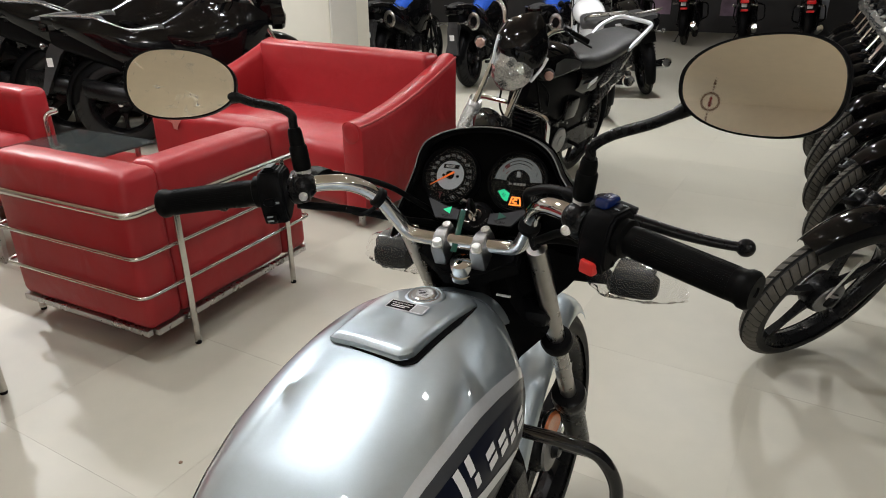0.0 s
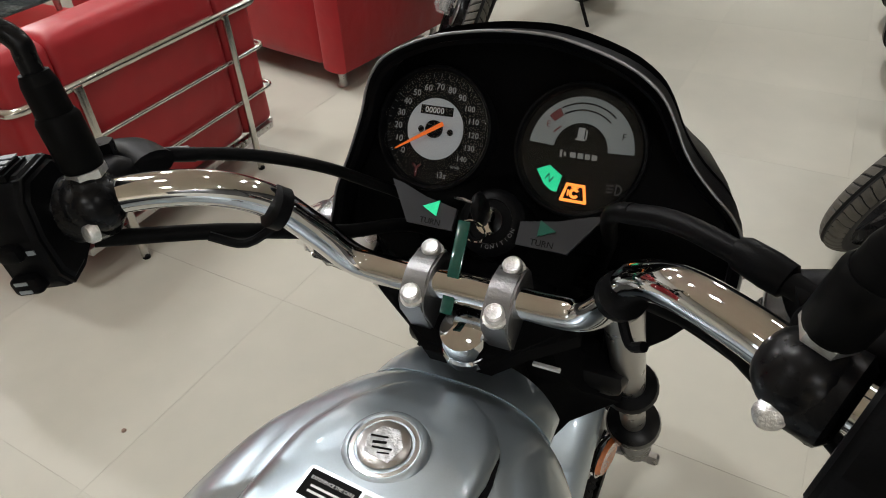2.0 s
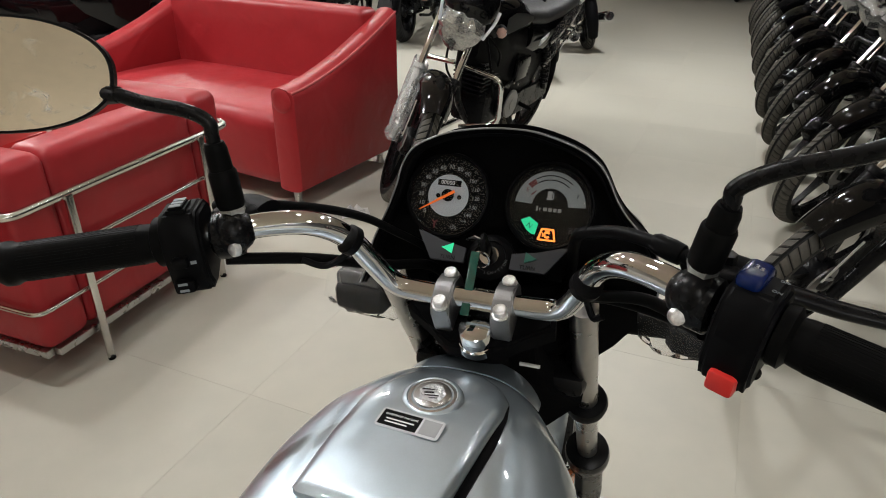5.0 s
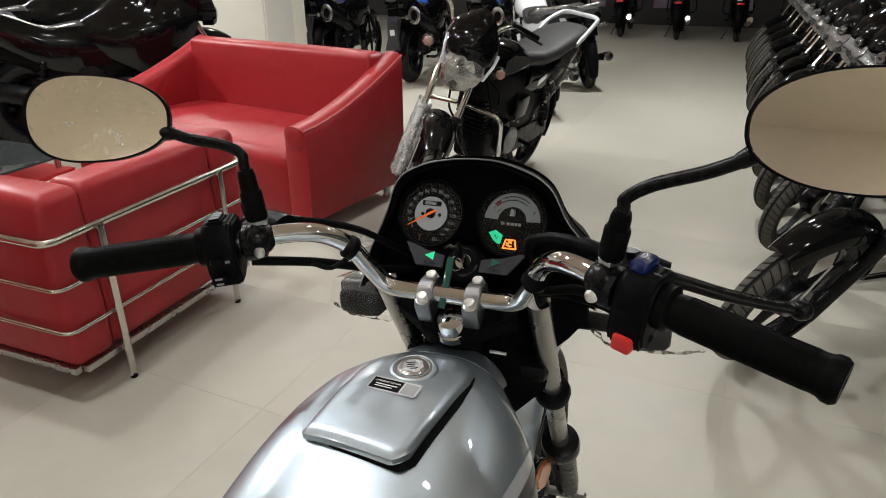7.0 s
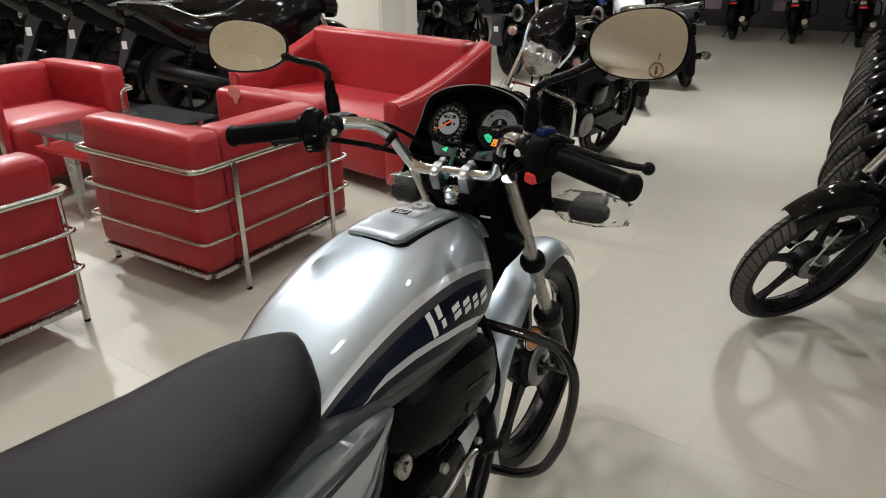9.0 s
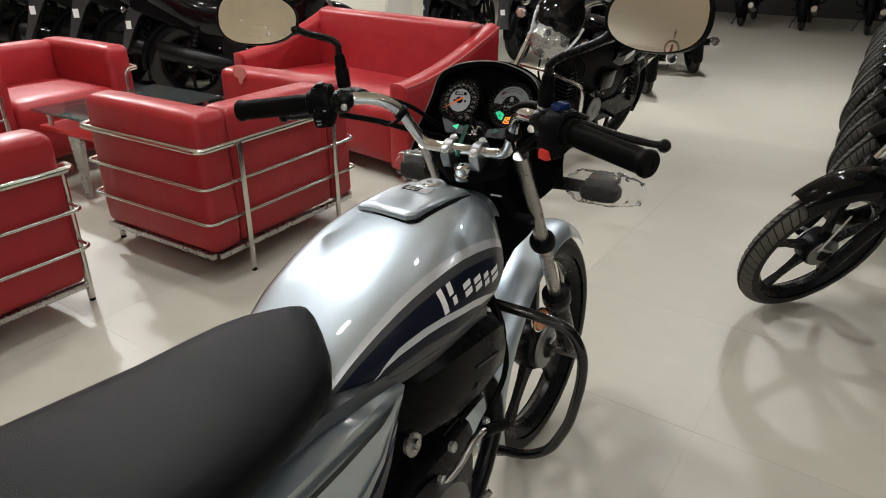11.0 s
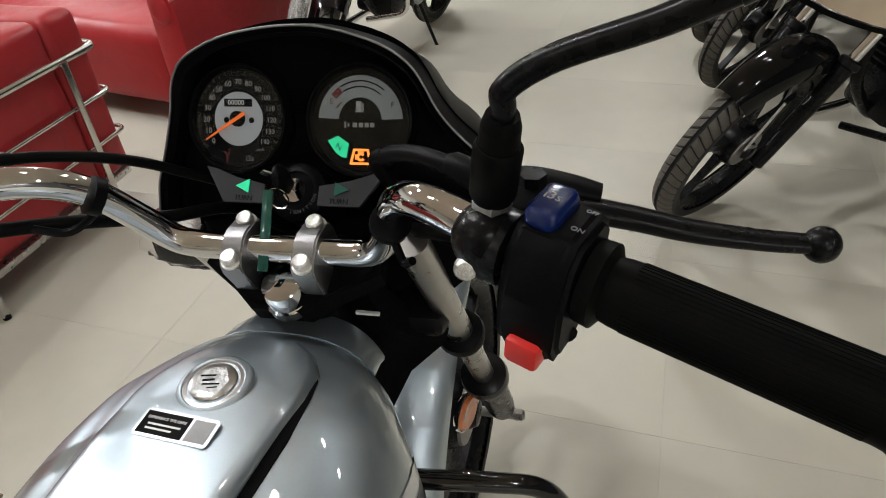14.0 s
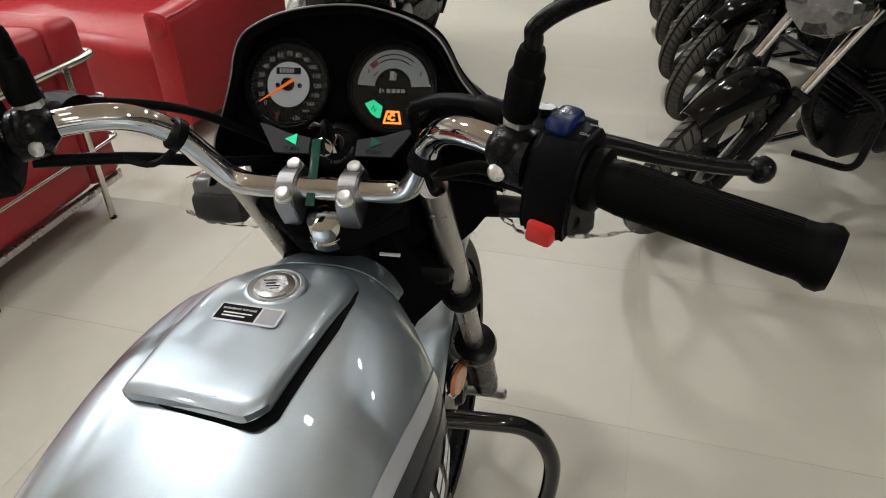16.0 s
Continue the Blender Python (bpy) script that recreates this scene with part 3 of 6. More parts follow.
def armchair(m, label):
    """Open side to local -x, back at local x = D; width along y."""
    t = thing("armchair", label, "armchair", m, "red armchairs round the glass table")
    D, W = 0.37, 0.455
    sd = D * 2 - .19
    bm = nb()
    cushion(bm, (-D + sd / 2 + .004, 0, .29), (sd, W * 2 - .32, .33), .04, puff=.025)
    part("seat_cushion", bm, M_LEATHER, t)
    bm = nb()
    cushion(bm, (D - .097, 0, .400), (.154, W * 2 - .325, .562), .034, puff=.008)
    part("backrest", bm, M_LEATHER, t)
    for sy in (-1, 1):
        bm = nb()
        cushion(bm, (.003, sy * (W - .092), .400), (D * 2 - .036, .155, .566), .034, puff=.010)
        part("armrest", bm, M_LEATHER, t)
    # chrome hoops round the arms and the back; the top one runs down as the front legs
    f = -D - .012
    bm = nb()
    pipe(bm, [(f, -W + .09, .012), (f, -W + .09, .555), (f, -W - .002, .555), (D, -W - .002, .555), (D, W + .002, .555), (f, W + .002, .555), (f, W - .09, .555), (f, W - .09, .012)], .0130, .045, 12)
    part("chrome_frame", bm, M_TUBE, t, "polished chrome tube frame")
    for z in (.403, .257):
        bm = nb()
        pipe(bm, [(f, -W + .085, z), (f, -W, z), (D, -W, z), (D, W, z), (f, W, z), (f, W - .085, z)], .0075, .04, 10)
        part("chrome_hoop", bm, M_TUBE, t, "thin chrome tube")
    for y in (-W + .022, W - .022):
        bm = nb()
        box(bm, (0, y, .109), (D * 2 - .06, .024, .024), None, .003)
        part("bottom_rail", bm, M_STEEL, t)
    bm = nb()
    box(bm, (D - .020, 0, .109), (.024, W * 2 - .075, .024), None, .003)
    part("bottom_rail", bm, M_STEEL, t)
    for y in (-.28, .28):
        bm = nb()
        box(bm, (D + .018, y, .284), (.010, .025, .55), None, .002)
        part("back_leg", bm, M_TUBE, t)
    for x, y in ((D + .018, -.28), (D + .018, .28), (f, -W + .09), (f, W - .09)):
        bm = nb()
        lathe(bm, [(.011, 0), (.012, .002), (.012, .007), (.009, .010)], pose(x, y, 0), 14)
        part("rubber_foot", bm, M_RUBBER, t)
    return t


armchair(pose(-1.905, 1.941, 0), "red leatherette armchair with chrome tube frame beside the table")
armchair(pose(-2.225, 0.76, 0, 0, 0, -90), "red leatherette armchair with chrome tube frame near the motorcycle")
armchair(pose(-3.64, 2.02, 0, 0, 0, 180), "red leatherette armchair with chrome tube frame facing the table")


def loveseat(m):
    """Back along local +y, open to -y."""
    t = thing("loveseat", "red leatherette two-seat sofa with sloping rolled arms", "sofa", m)
    W, D, H = 0.825, 0.405, 0.805
    # side arms: profile in y z, extruded in x
    def side_profile(off=0.0):
        pts = []
        N = 22
        for i in range(N + 1):
            u = i / N
            y = D - u * (2 * D)
            z = 0.56 + (H - .56) * (1 - u) ** 1.55
            pts.append((y, z + off))
        return pts
    for sx in (-1, 1):
        bm = nb()
        top = side_profile()
        rings = []
        outline = [(D, .09)] + top + [(-D, .09)]
        xs = [W, W - .004, W - .014, W - .035, W - .068, W - .10, W - .121, W - .131, W - .135]
        ins = [.040, .022, .008, -.004, -.009, -.004, .008, .022, .040]
        for xx, dn in zip(xs, ins):
            rings.append([(sx * xx, y * (1 - dn * .6) , z - (dn if z > .3 else -dn * .3)) for y, z in outline])
        loft(bm, rings)
        part("arm", bm, M_LEATHER, t)
        bm = nb()
        path = [(sx * (W - .010), y + .002, z - .010) for y, z in top]
        tube(bm, path[::2], .0055, 8, 3)
        part("piping", bm, M_PIPING, t, "red piping, its highlight put into a paler colour")
        bm = nb()
        lathe(bm, [(.052, 0), (.054, .004), (.046, .009), (.030, .010), (.002, .007)], frame_at((sx * (W - .068), -D + .002, .512), (0, -1, 0)), 26)
        part("arm_scroll", bm, M_LEATHER, t)
    bm = nb()
    cushion(bm, (0, D - .078, .452), (W * 2 - .22, .15, .715), .032, puff=.008)
    part("backrest", bm, M_LEATHER, t)
    bm = nb()
    cushion(bm, (0, -.055, .255), (W * 2 - .262, .69, .33), .055, puff=.030)
    part("seat", bm, M_LEATHER, t)
    for x in (-W + .09, W - .09):
        for y in (-D + .07, D - .07):
            bm = nb()
            lathe(bm, [(.020, 0), (.026, .004), (.018, .02), (.020, .05), (.024, .095)], pose(x, y, 0), 16)
            part("leg", bm, M_STEEL, t, "short steel foot")
    return t


loveseat(pose(-2.29, 3.40, 0, 0, 0, -10))


def coffee_table(m):
    t = thing("coffee_table", "glass-topped coffee table with red shelf and steel legs", "coffee table", m)
    bm = nb()
    prism(bm, [(-.30, -.38), (.30, -.38), (.30, .38), (-.30, .38)], .010, pose(0, 0, .445), .002)
    o = part("glass_top", bm, M_TABLEGLASS, t, "clear greenish glass top")
    bm = nb()
    box(bm, (0, 0, .36), (.54, .74, .022), None, .003)
    part("shelf", bm, M_BOARD, t, "glossy red shelf board")
    for y in (-.34, .34):
        bm = nb()
        loft(bm, [[(-w, y - d, z), (w, y - d, z), (w, y + d, z), (-w, y + d, z)] for z, w, d in ((0, .018, .010), (.1, .026, .012), (.348, .05, .014))])
        part("leg", bm, M_STEEL, t, "tapered steel plate leg")
        for x in (-.2, .2):
            bm = nb()
            cyl(bm, (x, y, .371), (x, y, .443), .012, .016, 12)
            part("glass_support", bm, M_STEEL, t)
    return t


coffee_table(pose(-2.88, 2.13, 0))


# ---- background motorcycles ----
def tank_shape(y0, y1, hw, zb, prof):
    """Rings for a fuel tank; prof: (u, width factor, top z)."""
    rings = []
    N = 24
    for u, wf, zt in prof:
        y = y0 + (y1 - y0) * u
        ring = []
        for i in range(N):
            a = 2 * math.pi * i / N
            c, s = math.cos(a), math.sin(a)
            x = hw * wf * math.copysign(abs(c) ** .75, c)
            zm = zb + (zt - zb) * .45
            z = zm + (zt - zm) * abs(s) ** .85 if s >= 0 else zm - (zm - zb) * abs(s) ** .9
            ring.append((x, y, z))
        rings.append(ring)
    return rings


FORK_T = Vector((0, 1.005, .955))
FORK_D = Vector((0, .48, -.877)).normalized()


def tail_pt(y, z):
    """Shortens and lowers the tail of the sporty bikes behind the seat."""
    k = max(0, -.05 - y)
    return y + .40 * k, z - .22 * k


def motorcycle(m, label, paint, accent=None, tail=False, sporty=False, film=False, group="parked motorcycles", spokes=6, steer=0.0):
    """Front axle at y = 1.35, rear axle at y = 0.11; faces local +y."""
    t = thing("motorcycle", label, "motorcycle", m, group)
    wheel(t, "front_wheel", (0, 1.35, .298), cheap=False, spokes=spokes)
    wheel(t, "rear_wheel", (0, .11, .30), R=.30, w=.135 if sporty else .085, cheap=True, spokes=spokes, tyre_mat=M_TYREWALL if sporty else None)
    part("front_mudguard", fender_bm((0, 1.35, .298), .345, .150 if not film else .170, 52, 180 if not film else 158, drop=.50), paint, t)
    part("rear_mudguard", fender_bm((0, .11, .30), .345, .13, 60, 205 if not sporty else 185), M_PLASTIC, t)
    for sx in (-1, 1):
        top, bot = Vector((sx * .088, 1.005, .955)), Vector((sx * .088, 1.345, .30))
        d = (bot - top)
        bm = nb()
        cyl(bm, top, top + d * .60, .0150)
        part("fork_tube", bm, M_CHROME, t)
        bm = nb()
        cyl(bm, top + d * .56, bot + d * .03, .024 if not film else .021, .021 if not film else .018, bev=.004)
        lathe(bm, [(.024, 0), (.030, .004), (.030, .022), (.024, .026)], frame_at(top + d * .545, d), 20)
        part("fork_slider", bm, M_STEEL if film and sx > 0 else M_BLACKMET, t)
        # shock absorber
        bm = nb()
        for k in range(9):
            a = V(sx * .115, .13 + .011 * k, .37 + .032 * k)
            lathe(bm, [(.024, 0), (.029, .006), (.024, .012)], frame_at(a, (0, .3, .95)), 14)
        cyl(bm, (sx * .115, .115, .33), (sx * .115, .25, .70), .017)
        part("shock_absorber", bm, M_BLACKMET, t)
        # indicators
        bm = nb()
        if not sporty:
          cyl(bm, (sx * .09, 1.10, .86), (sx * .16, 1.10, .86), .009)
          lathe(bm, [(.010, 0), (.026, .012), (.030, .03), (.024, .05)], frame_at((sx * .19, 1.075, .86), (0, 1, 0)), 16)
          part("indicator_body", bm, M_PLASTIC, t)
          bm = nb()
          lathe(bm, [(.026, 0), (.022, .012), (.008, .018)], frame_at((sx * .19, 1.124, .86), (0, 1, 0)), 7)
          part("indicator_lens", bm, M_INDLENS if film else M_LENSDIM, t, "small faceted indicator lens", sharp=10)
        else:
            bm.free()
        bm = nb()
        ri_y, ri_z = (-.16, .64) if not sporty else (-.27, .69)
        cyl(bm, (sx * .05, ri_y, ri_z), (sx * .14, ri_y, ri_z), .008)
        lathe(bm, [(.008, 0), (.020, .012), (.022, .026), (.008, .036)], frame_at((sx * .155, ri_y + .02, ri_z), (0, -1, 0)), 14)
        part("rear_indicator", bm, M_LENSDIM, t, "small clear indicator")
        # grips and levers
        bm = nb()
        cyl(bm, (sx * .235, .845, 1.03), (sx * .36, .79, 1.015), .0165, .0165, bev=.004)
        part("grip", bm, M_RUBBER, t)
        bm = nb()
        box(bm, (sx * .215, .853, 1.03), (.05, .05, .05), None, .012)
        part("switch_housing", bm, M_PLASTIC, t)
        bm = nb()
        tube(bm, [(sx * .20, .90, 1.035), (sx * .26, .915, 1.03), (sx * .37, .87, 1.015)], .006, 8, 5)
        part("lever", bm, M_BLACKMET, t)
    bm = nb()
    tube(bm, [(-.36, .79, 1.015), (-.21, .86, 1.028), (-.14, .93, 1.01), (-.08, .968, .945), (.08, .968, .945), (.14, .93, 1.01), (.21, .86, 1.028), (.36, .79, 1.015)], .011, 12, 6)
    part("handlebar", bm, M_CHROME if not sporty else M_BLACKMET, t)
    part("upper_yoke", box(nb(), (0, .985, .92), (.21, .07, .03), None, .01), M_BLACKMET, t)
    part("lower_yoke", box(nb(), (0, 1.045, .80), (.21, .06, .03), None, .01), M_BLACKMET, t)
    part("steering_stem", cyl(nb(), (0, .945, .93), (0, 1.03, .775), .032), M_BLACKMET, t)
    # headlamp cowl
    bm = nb()
    rings = []
    for y, hw, z0, z1 in ((1.06, .125, .80, 1.055), (1.10, .135, .775, 1.05), (1.16, .13, .765, 1.03), (1.21, .10, .80, .97), (1.225, .07, .83, .94)):
        ring = []
        for i in range(28):
            a = 2 * math.pi * i / 28
            c, s = math.cos(a), math.sin(a)
            zm = z0 + (z1 - z0) * .55
            ring.append((hw * math.copysign(abs(c) ** .8, c) * (1.0 if s > -.2 else .8), y, zm + ((z1 - zm) if s > 0 else (zm - z0)) * s))
        rings.append(ring)
    loft(bm, rings)
    part("headlamp_cowl", bm, paint, t)
    bm = nb()
    rings = []
    rnd = random.Random(5)
    for y, k in ((1.15, 1.0), (1.212, .98), (1.236, .84), (1.246, .52), (1.249, .2)):
        ring = []
        for i in range(28):
            a = 2 * math.pi * i / 28
            c, s = math.cos(a), math.sin(a)
            g = k * (1 + rnd.uniform(-.04, .04))
            ring.append(((.112 if not film else .108) * g * math.copysign(abs(c) ** .7, c) * (1 if s < 0 else 1 - .25 * s), y - .022 * (s > 0) * s, .838 + g * (.108 if s > 0 else .098 if not film else .122) * s * (1 if s > 0 else (1 - .30 * abs(c)))))
        rings.append(ring)
    loft(bm, rings)
    part("headlamp", bm, M_GLOSS if sporty else M_LENS if film else M_LENSDIM, t, "clear faceted headlamp glass", sharp=8)
    if film:
        for sx in (-1, 1):
            bm = nb()
            tube(bm, [(sx * .131, 1.165, .945), (sx * .126, 1.19, .90), (sx * .112, 1.208, .85), (sx * .104, 1.215, .82)], .007, 8, 5, flat=.6)
            part("cowl_stripe", bm, M_SILVERLT, t, "silver cowl stripe")
    bm = nb()
    rings = []
    for y, z, hw in ((1.228, .91, .088), (1.222, .96, .10), (1.19, 1.02, .097), (1.13, 1.085, .075), (1.105, 1.10, .045)):
        rings.append([(hw * s, y - .035 * s * s, z - .03 * s * s) for s in [-1 + k / 5 for k in range(11)]] +
                     [(hw * s, y - .035 * s * s - .004, z - .03 * s * s - .002) for s in [1 - k / 5 for k in range(11)]])
    loft(bm, rings)
    part("visor", bm, M_GLOSS, t, "dark tinted visor")
    # mirrors
    for sx in (-1, 1):
        bm = nb()
        tube(bm, [(sx * .195, .865, 1.05), (sx * .2, .862, 1.12), (sx * .26, .85, 1.15), (sx * .30, .84, 1.165)], .006, 8, 5)
        rings = []
        for y, k in ((.828, .96), (.840, 1.0), (.858, .75), (.866, .3)):
            rings.append([(sx * .35 + .068 * k * math.cos(a), y, 1.18 + .045 * k * math.sin(a)) for a in [2 * math.pi * i / 20 for i in range(20)]])
        if not film and not tail:
            loft(bm, rings)
            part("mirror", bm, M_PLASTIC, t)
        else:
            bm.free()
    # tank, seat, panels
    bm = nb()
    prof = [(0, .45, .86), (.06, .72, .885), (.2, .95, .905), (.4, 1.0, .905), (.65, .95, .88), (.85, .82, .84), (1.0, .72, .80)]
    if sporty:
        prof = [(0, .5, .90), (.04, .9, .945), (.15, 1.12, .975), (.35, 1.15, .975), (.55, .95, .94), (.75, .72, .875), (1.0, .62, .80)]
    loft(bm, tank_shape(.915, .42, .135, .70, prof))
    part("fuel_tank", bm, accent or paint, t)
    if sporty:
        for sx in (-1, 1):
            bm = nb()
            rings = []
            for y, z0, z1, xx in ((1.12, .72, .86, .11), (1.02, .60, .91, .165), (.90, .50, .93, .185), (.74, .48, .90, .18), (.56, .58, .82, .15), (.46, .64, .76, .12)):
                rings.append([(sx * xx * .7, y, z0), (sx * xx, y, z0 + (z1 - z0) * .35), (sx * xx * 1.02, y, z0 + (z1 - z0) * .7), (sx * xx * .75, y, z1), (sx * xx * .6, y, z1 - .02), (sx * xx * .6, y, z0 + .02)])
            loft(bm, rings)
            part("tank_shroud", bm, paint, t, sharp=34)
    bm = nb()
    rings = []
    seatp = ((.50, .085, .80), (.44, .115, .815), (.30, .13, .785), (.12, .14, .79), (-.05, .14, .815), (-.20, .125, .825), (-.27, .09, .815))
    if sporty:
        seatp = ((.47, .08, .80), (.40, .11, .80), (.25, .135, .775), (.12, .135, .79), (.06, .13, .86), (-.10, .125, .89), (-.30, .10, .925), (-.36, .07, .925))
    if film:
        seatp = ((.50, .085, .80), (.44, .115, .815), (.30, .13, .80), (.12, .14, .815), (-.05, .145, .85), (-.25, .135, .872), (-.38, .11, .878), (-.43, .075, .868))
    for y, hw, z in seatp:
        if sporty:
            y, z = tail_pt(y, z)
        ring = []
        for i in range(20):
            a = 2 * math.pi * i / 20
            c, s = math.cos(a), math.sin(a)
            ring.append((hw * math.copysign(abs(c) ** .6, c), y, z - .045 + .045 * math.copysign(abs(s) ** .7, s)))
        rings.append(ring)
    loft(bm, rings)
    part("seat", bm, M_OLDSEAT, t)
    for sx in (-1, 1):
        bm = nb()
        rings = []
        q = ((.46, .60, .74, .115), (.30, .56, .72, .135), (.10, .58, .735, .135), (-.12, .64, .76, .125), (-.30, .70, .78, .09))
        if sporty:
            q = ((.60, .50, .74, .10), (.44, .48, .77, .13), (.25, .52, .76, .15), (.05, .64, .84, .145), (-.2, .76, .895, .125), (-.42, .88, .945, .06))
        for y, z0, z1, xx in q:
            if sporty:
                y, z1 = tail_pt(y, z1)
                z0 = min(z0, z1 - .05)
            rings.append([(sx * (xx - .03), y, z0), (sx * xx, y, z0 + (z1 - z0) * .3), (sx * (xx + .006), y, z0 + (z1 - z0) * .7), (sx * (xx - .01), y, z1), (sx * (xx - .05), y, z1)])
        loft(bm, rings)
        part("side_panel", bm, paint, t, sharp=34 if sporty else 40)
        if sporty:
            part("seat_trim", tube(nb(), [(sx * x, *tail_pt(y, z)) for x, y, z in ((.140, .42, .785), (.155, .25, .772), (.152, .05, .848), (.130, -.2, .900), (.070, -.41, .948))], .0045, 8, 5), M_STEEL, t, "thin pale trim line")
    # engine, exhaust, frame
    bm = nb()
    box(bm, (0, .70, .36), (.20, .30, .20), None, .03)
    lathe(bm, [(.075, 0), (.085, .01), (.085, .04), (.06, .055)], frame_at((.09, .66, .36), (1, 0, 0)), 24)
    lathe(bm, [(.07, 0), (.08, .01), (.08, .035), (.06, .05)], frame_at((-.09, .66, .36), (-1, 0, 0)), 24)
    part("engine", bm, M_BLACKMET, t)
    bm = nb()
    rings = []
    for y, z0, z1, hw in ((.93, .62, .80, .05), (.82, .50, .78, .085), (.62, .44, .76, .095), (.42, .30, .74, .10), (.28, .34, .74, .105), (.12, .52, .74, .10), (-.10, .62, .78, .085), (-.24, .68, .79, .06)):
        rings.append([(hw * math.copysign(abs(math.cos(a)) ** .5, math.cos(a)), y, (z0 + z1) / 2 + (z1 - z0) / 2 * math.copysign(abs(math.sin(a)) ** .5, math.sin(a))) for a in [2 * math.pi * i / 16 for i in range(16)]])
    loft(bm, rings)
    part("airbox", bm, M_PLASTIC, t)
    bm = nb()
    rings = []
    for y, z0, z1 in ((.50, .24, .36), (.40, .245, .37), (.15, .25, .37), (.02, .27, .34)):
        rings.append([(-.105, y, z0), (-.085, y, z0), (-.085, y, z1), (-.105, y, z1)])
    loft(bm, rings)
    part("chain_case", bm, M_BLACKMET, t)
    bm = nb()
    pipe(bm, [(.03, .98, .40), (.06, 1.06, .34), (.10, .98, .22), (.12, .6, .20), (.13, .30, .24)], .016, .06, 10)
    if not sporty:
        cyl(bm, (.13, .32, .24), (.155, -.22, .34), .042, .048, bev=.008)
    part("exhaust", bm, M_CHROME if not sporty else M_BLACKMET, t)
    bm = nb()
    pipe(bm, [(0, .95, .86), (0, 1.02, .66), (0, .98, .42), (0, .80, .24), (0, .45, .24)], .018, .08, 10)
    for sx in (-1, 1):
        pipe(bm, [(sx * .05, .9, .80), (sx * .09, .40, .72), (sx * .09, -.15, .76)], .012, .05, 8)
        pipe(bm, [(sx * .07, .42, .30), (sx * .09, .11, .30)], .014, .02, 8)
    part("frame", bm, M_BLACKMET, t)
    bm = nb()
    pipe(bm, [(-.08, .52, .26), (-.15, .50, .12), (-.20, .48, .018)], .009, .02, 8)
    box(bm, (-.205, .47, .012), (.05, .06, .012), None, .004)
    part("side_stand", bm, M_BLACKMET, t)
    for sx in (-1, 1):
        part("footpeg", pipe(nb(), [(sx * .06, .40, .30), (sx * .19, .42, .29)], .012, .01, 8), M_RUBBER, t)
    bm = nb()
    cyl(bm, (0, .80, .42), (0, .80, .63), .06)
    cy = part("cylinder", bm, M_BLACKMET, t)
    for k in range(8):
        part("cooling_fin", box(nb(), (0, .80, .44 + k * .022), (.17 - .003 * abs(k - 4), .19, .007)), M_BLACKMET, cy)
    # tail
    bm = nb()
    ty, tz = (-.30, .70) if not sporty else tail_pt(-.42, .88)
    box(bm, (0, ty, tz), (.12, .05, .055), None, .015)
    part("tail_lamp", bm, M_TAIL if tail else M_GLOSS, t, "tail lamp lens")
    bm = nb()
    if sporty:
        loft(bm, [[(-.055, -.18, .79), (.055, -.18, .79), (.055, -.08, .75), (-.055, -.08, .75)], [(-.060, -.28, .65), (.060, -.28, .65), (.055, -.20, .63), (-.055, -.20, .63)],
                  [(-.050, -.32, .50), (.050, -.32, .50), (.050, -.27, .495), (-.050, -.27, .495)], [(-.075, -.35, .39), (.075, -.35, .39), (.075, -.32, .385), (-.075, -.32, .385)]])
        ph = part("plate_holder", bm, M_OLDSEAT, t, "hanging black plate holder", sharp=20)
        bm = nb()
        if accent:
            box(bm, (0, -.312, .555), (.05, .003, .055), pose(0, 0, 0), 0)
        else:
            box(bm, (.0585, -.27, .585), (.003, .034, .055), None, 0)
        part("sticker", bm, M_WHITE, ph, "small white sticker")
        bm = nb()
        rings = []
        for y, z, hw, h in ((-.10, .905, .085, .05), (-.25, .935, .075, .05), (-.40, .955, .060, .035), (-.52, .965, .030, .014), (-.55, .966, .008, .004)):
            y, z = tail_pt(y, z)
            rings.append([(-hw, y, z - h), (0, y, z - h * 1.3), (hw, y, z - h), (hw * .75, y, z - h * .2), (0, y, z), (-hw * .75, y, z - h * .2)])
        loft(bm, rings)
        part("tail_cowl", bm, M_OLDSEAT, t, "pointed satin black tail cowl", sharp=15)
        if accent:
            bm = nb()
            rings = []
            for y, z, rx_, rz_ in ((.42, .50, .030, .040), (.30, .55, .050, .062), (.05, .64, .058, .072), (-.10, .69, .056, .074), (-.12, .696, .048, .062)):
                rings.append([(.175 + rx_ * math.cos(a), y, z + rz_ * math.sin(a)) for a in [2 * math.pi * i / 20 for i in range(20)]])
            loft(bm, rings)
            mf = part("muffler", bm, M_BLACKMET, t, "short upswept muffler")
            bm = nb()
            loft(bm, [[(.175 + k * .062 * math.cos(a), y, .696 + k * .082 * math.sin(a)) for a in [2 * math.pi * i / 24 for i in range(24)]] for y, k in ((-.112, 1.08), (-.128, 1.08), (-.134, .95), (-.132, .62), (-.110, .55))], True, False)
            part("muffler_cap", bm, M_STEEL, mf, "oval silver muffler end")
        part("hugger", fender_bm((0, .11, .30), .325, .155, 95, 178, drop=.55), M_PLASTIC, t, "black inner mudguard")
        for sx in (-1, 1):
            bm = nb()
            loft(bm, [[(sx * .085, y, z - h), (sx * .110, y, z - h), (sx * .110, y, z + h), (sx * .085, y, z + h)] for y, z, h in ((.50, .36, .05), (.30, .335, .035), (.08, .30, .030), (.04, .30, .018))])
            part("swingarm", bm, M_BLACKMET, t, sharp=30)
            bm = nb()
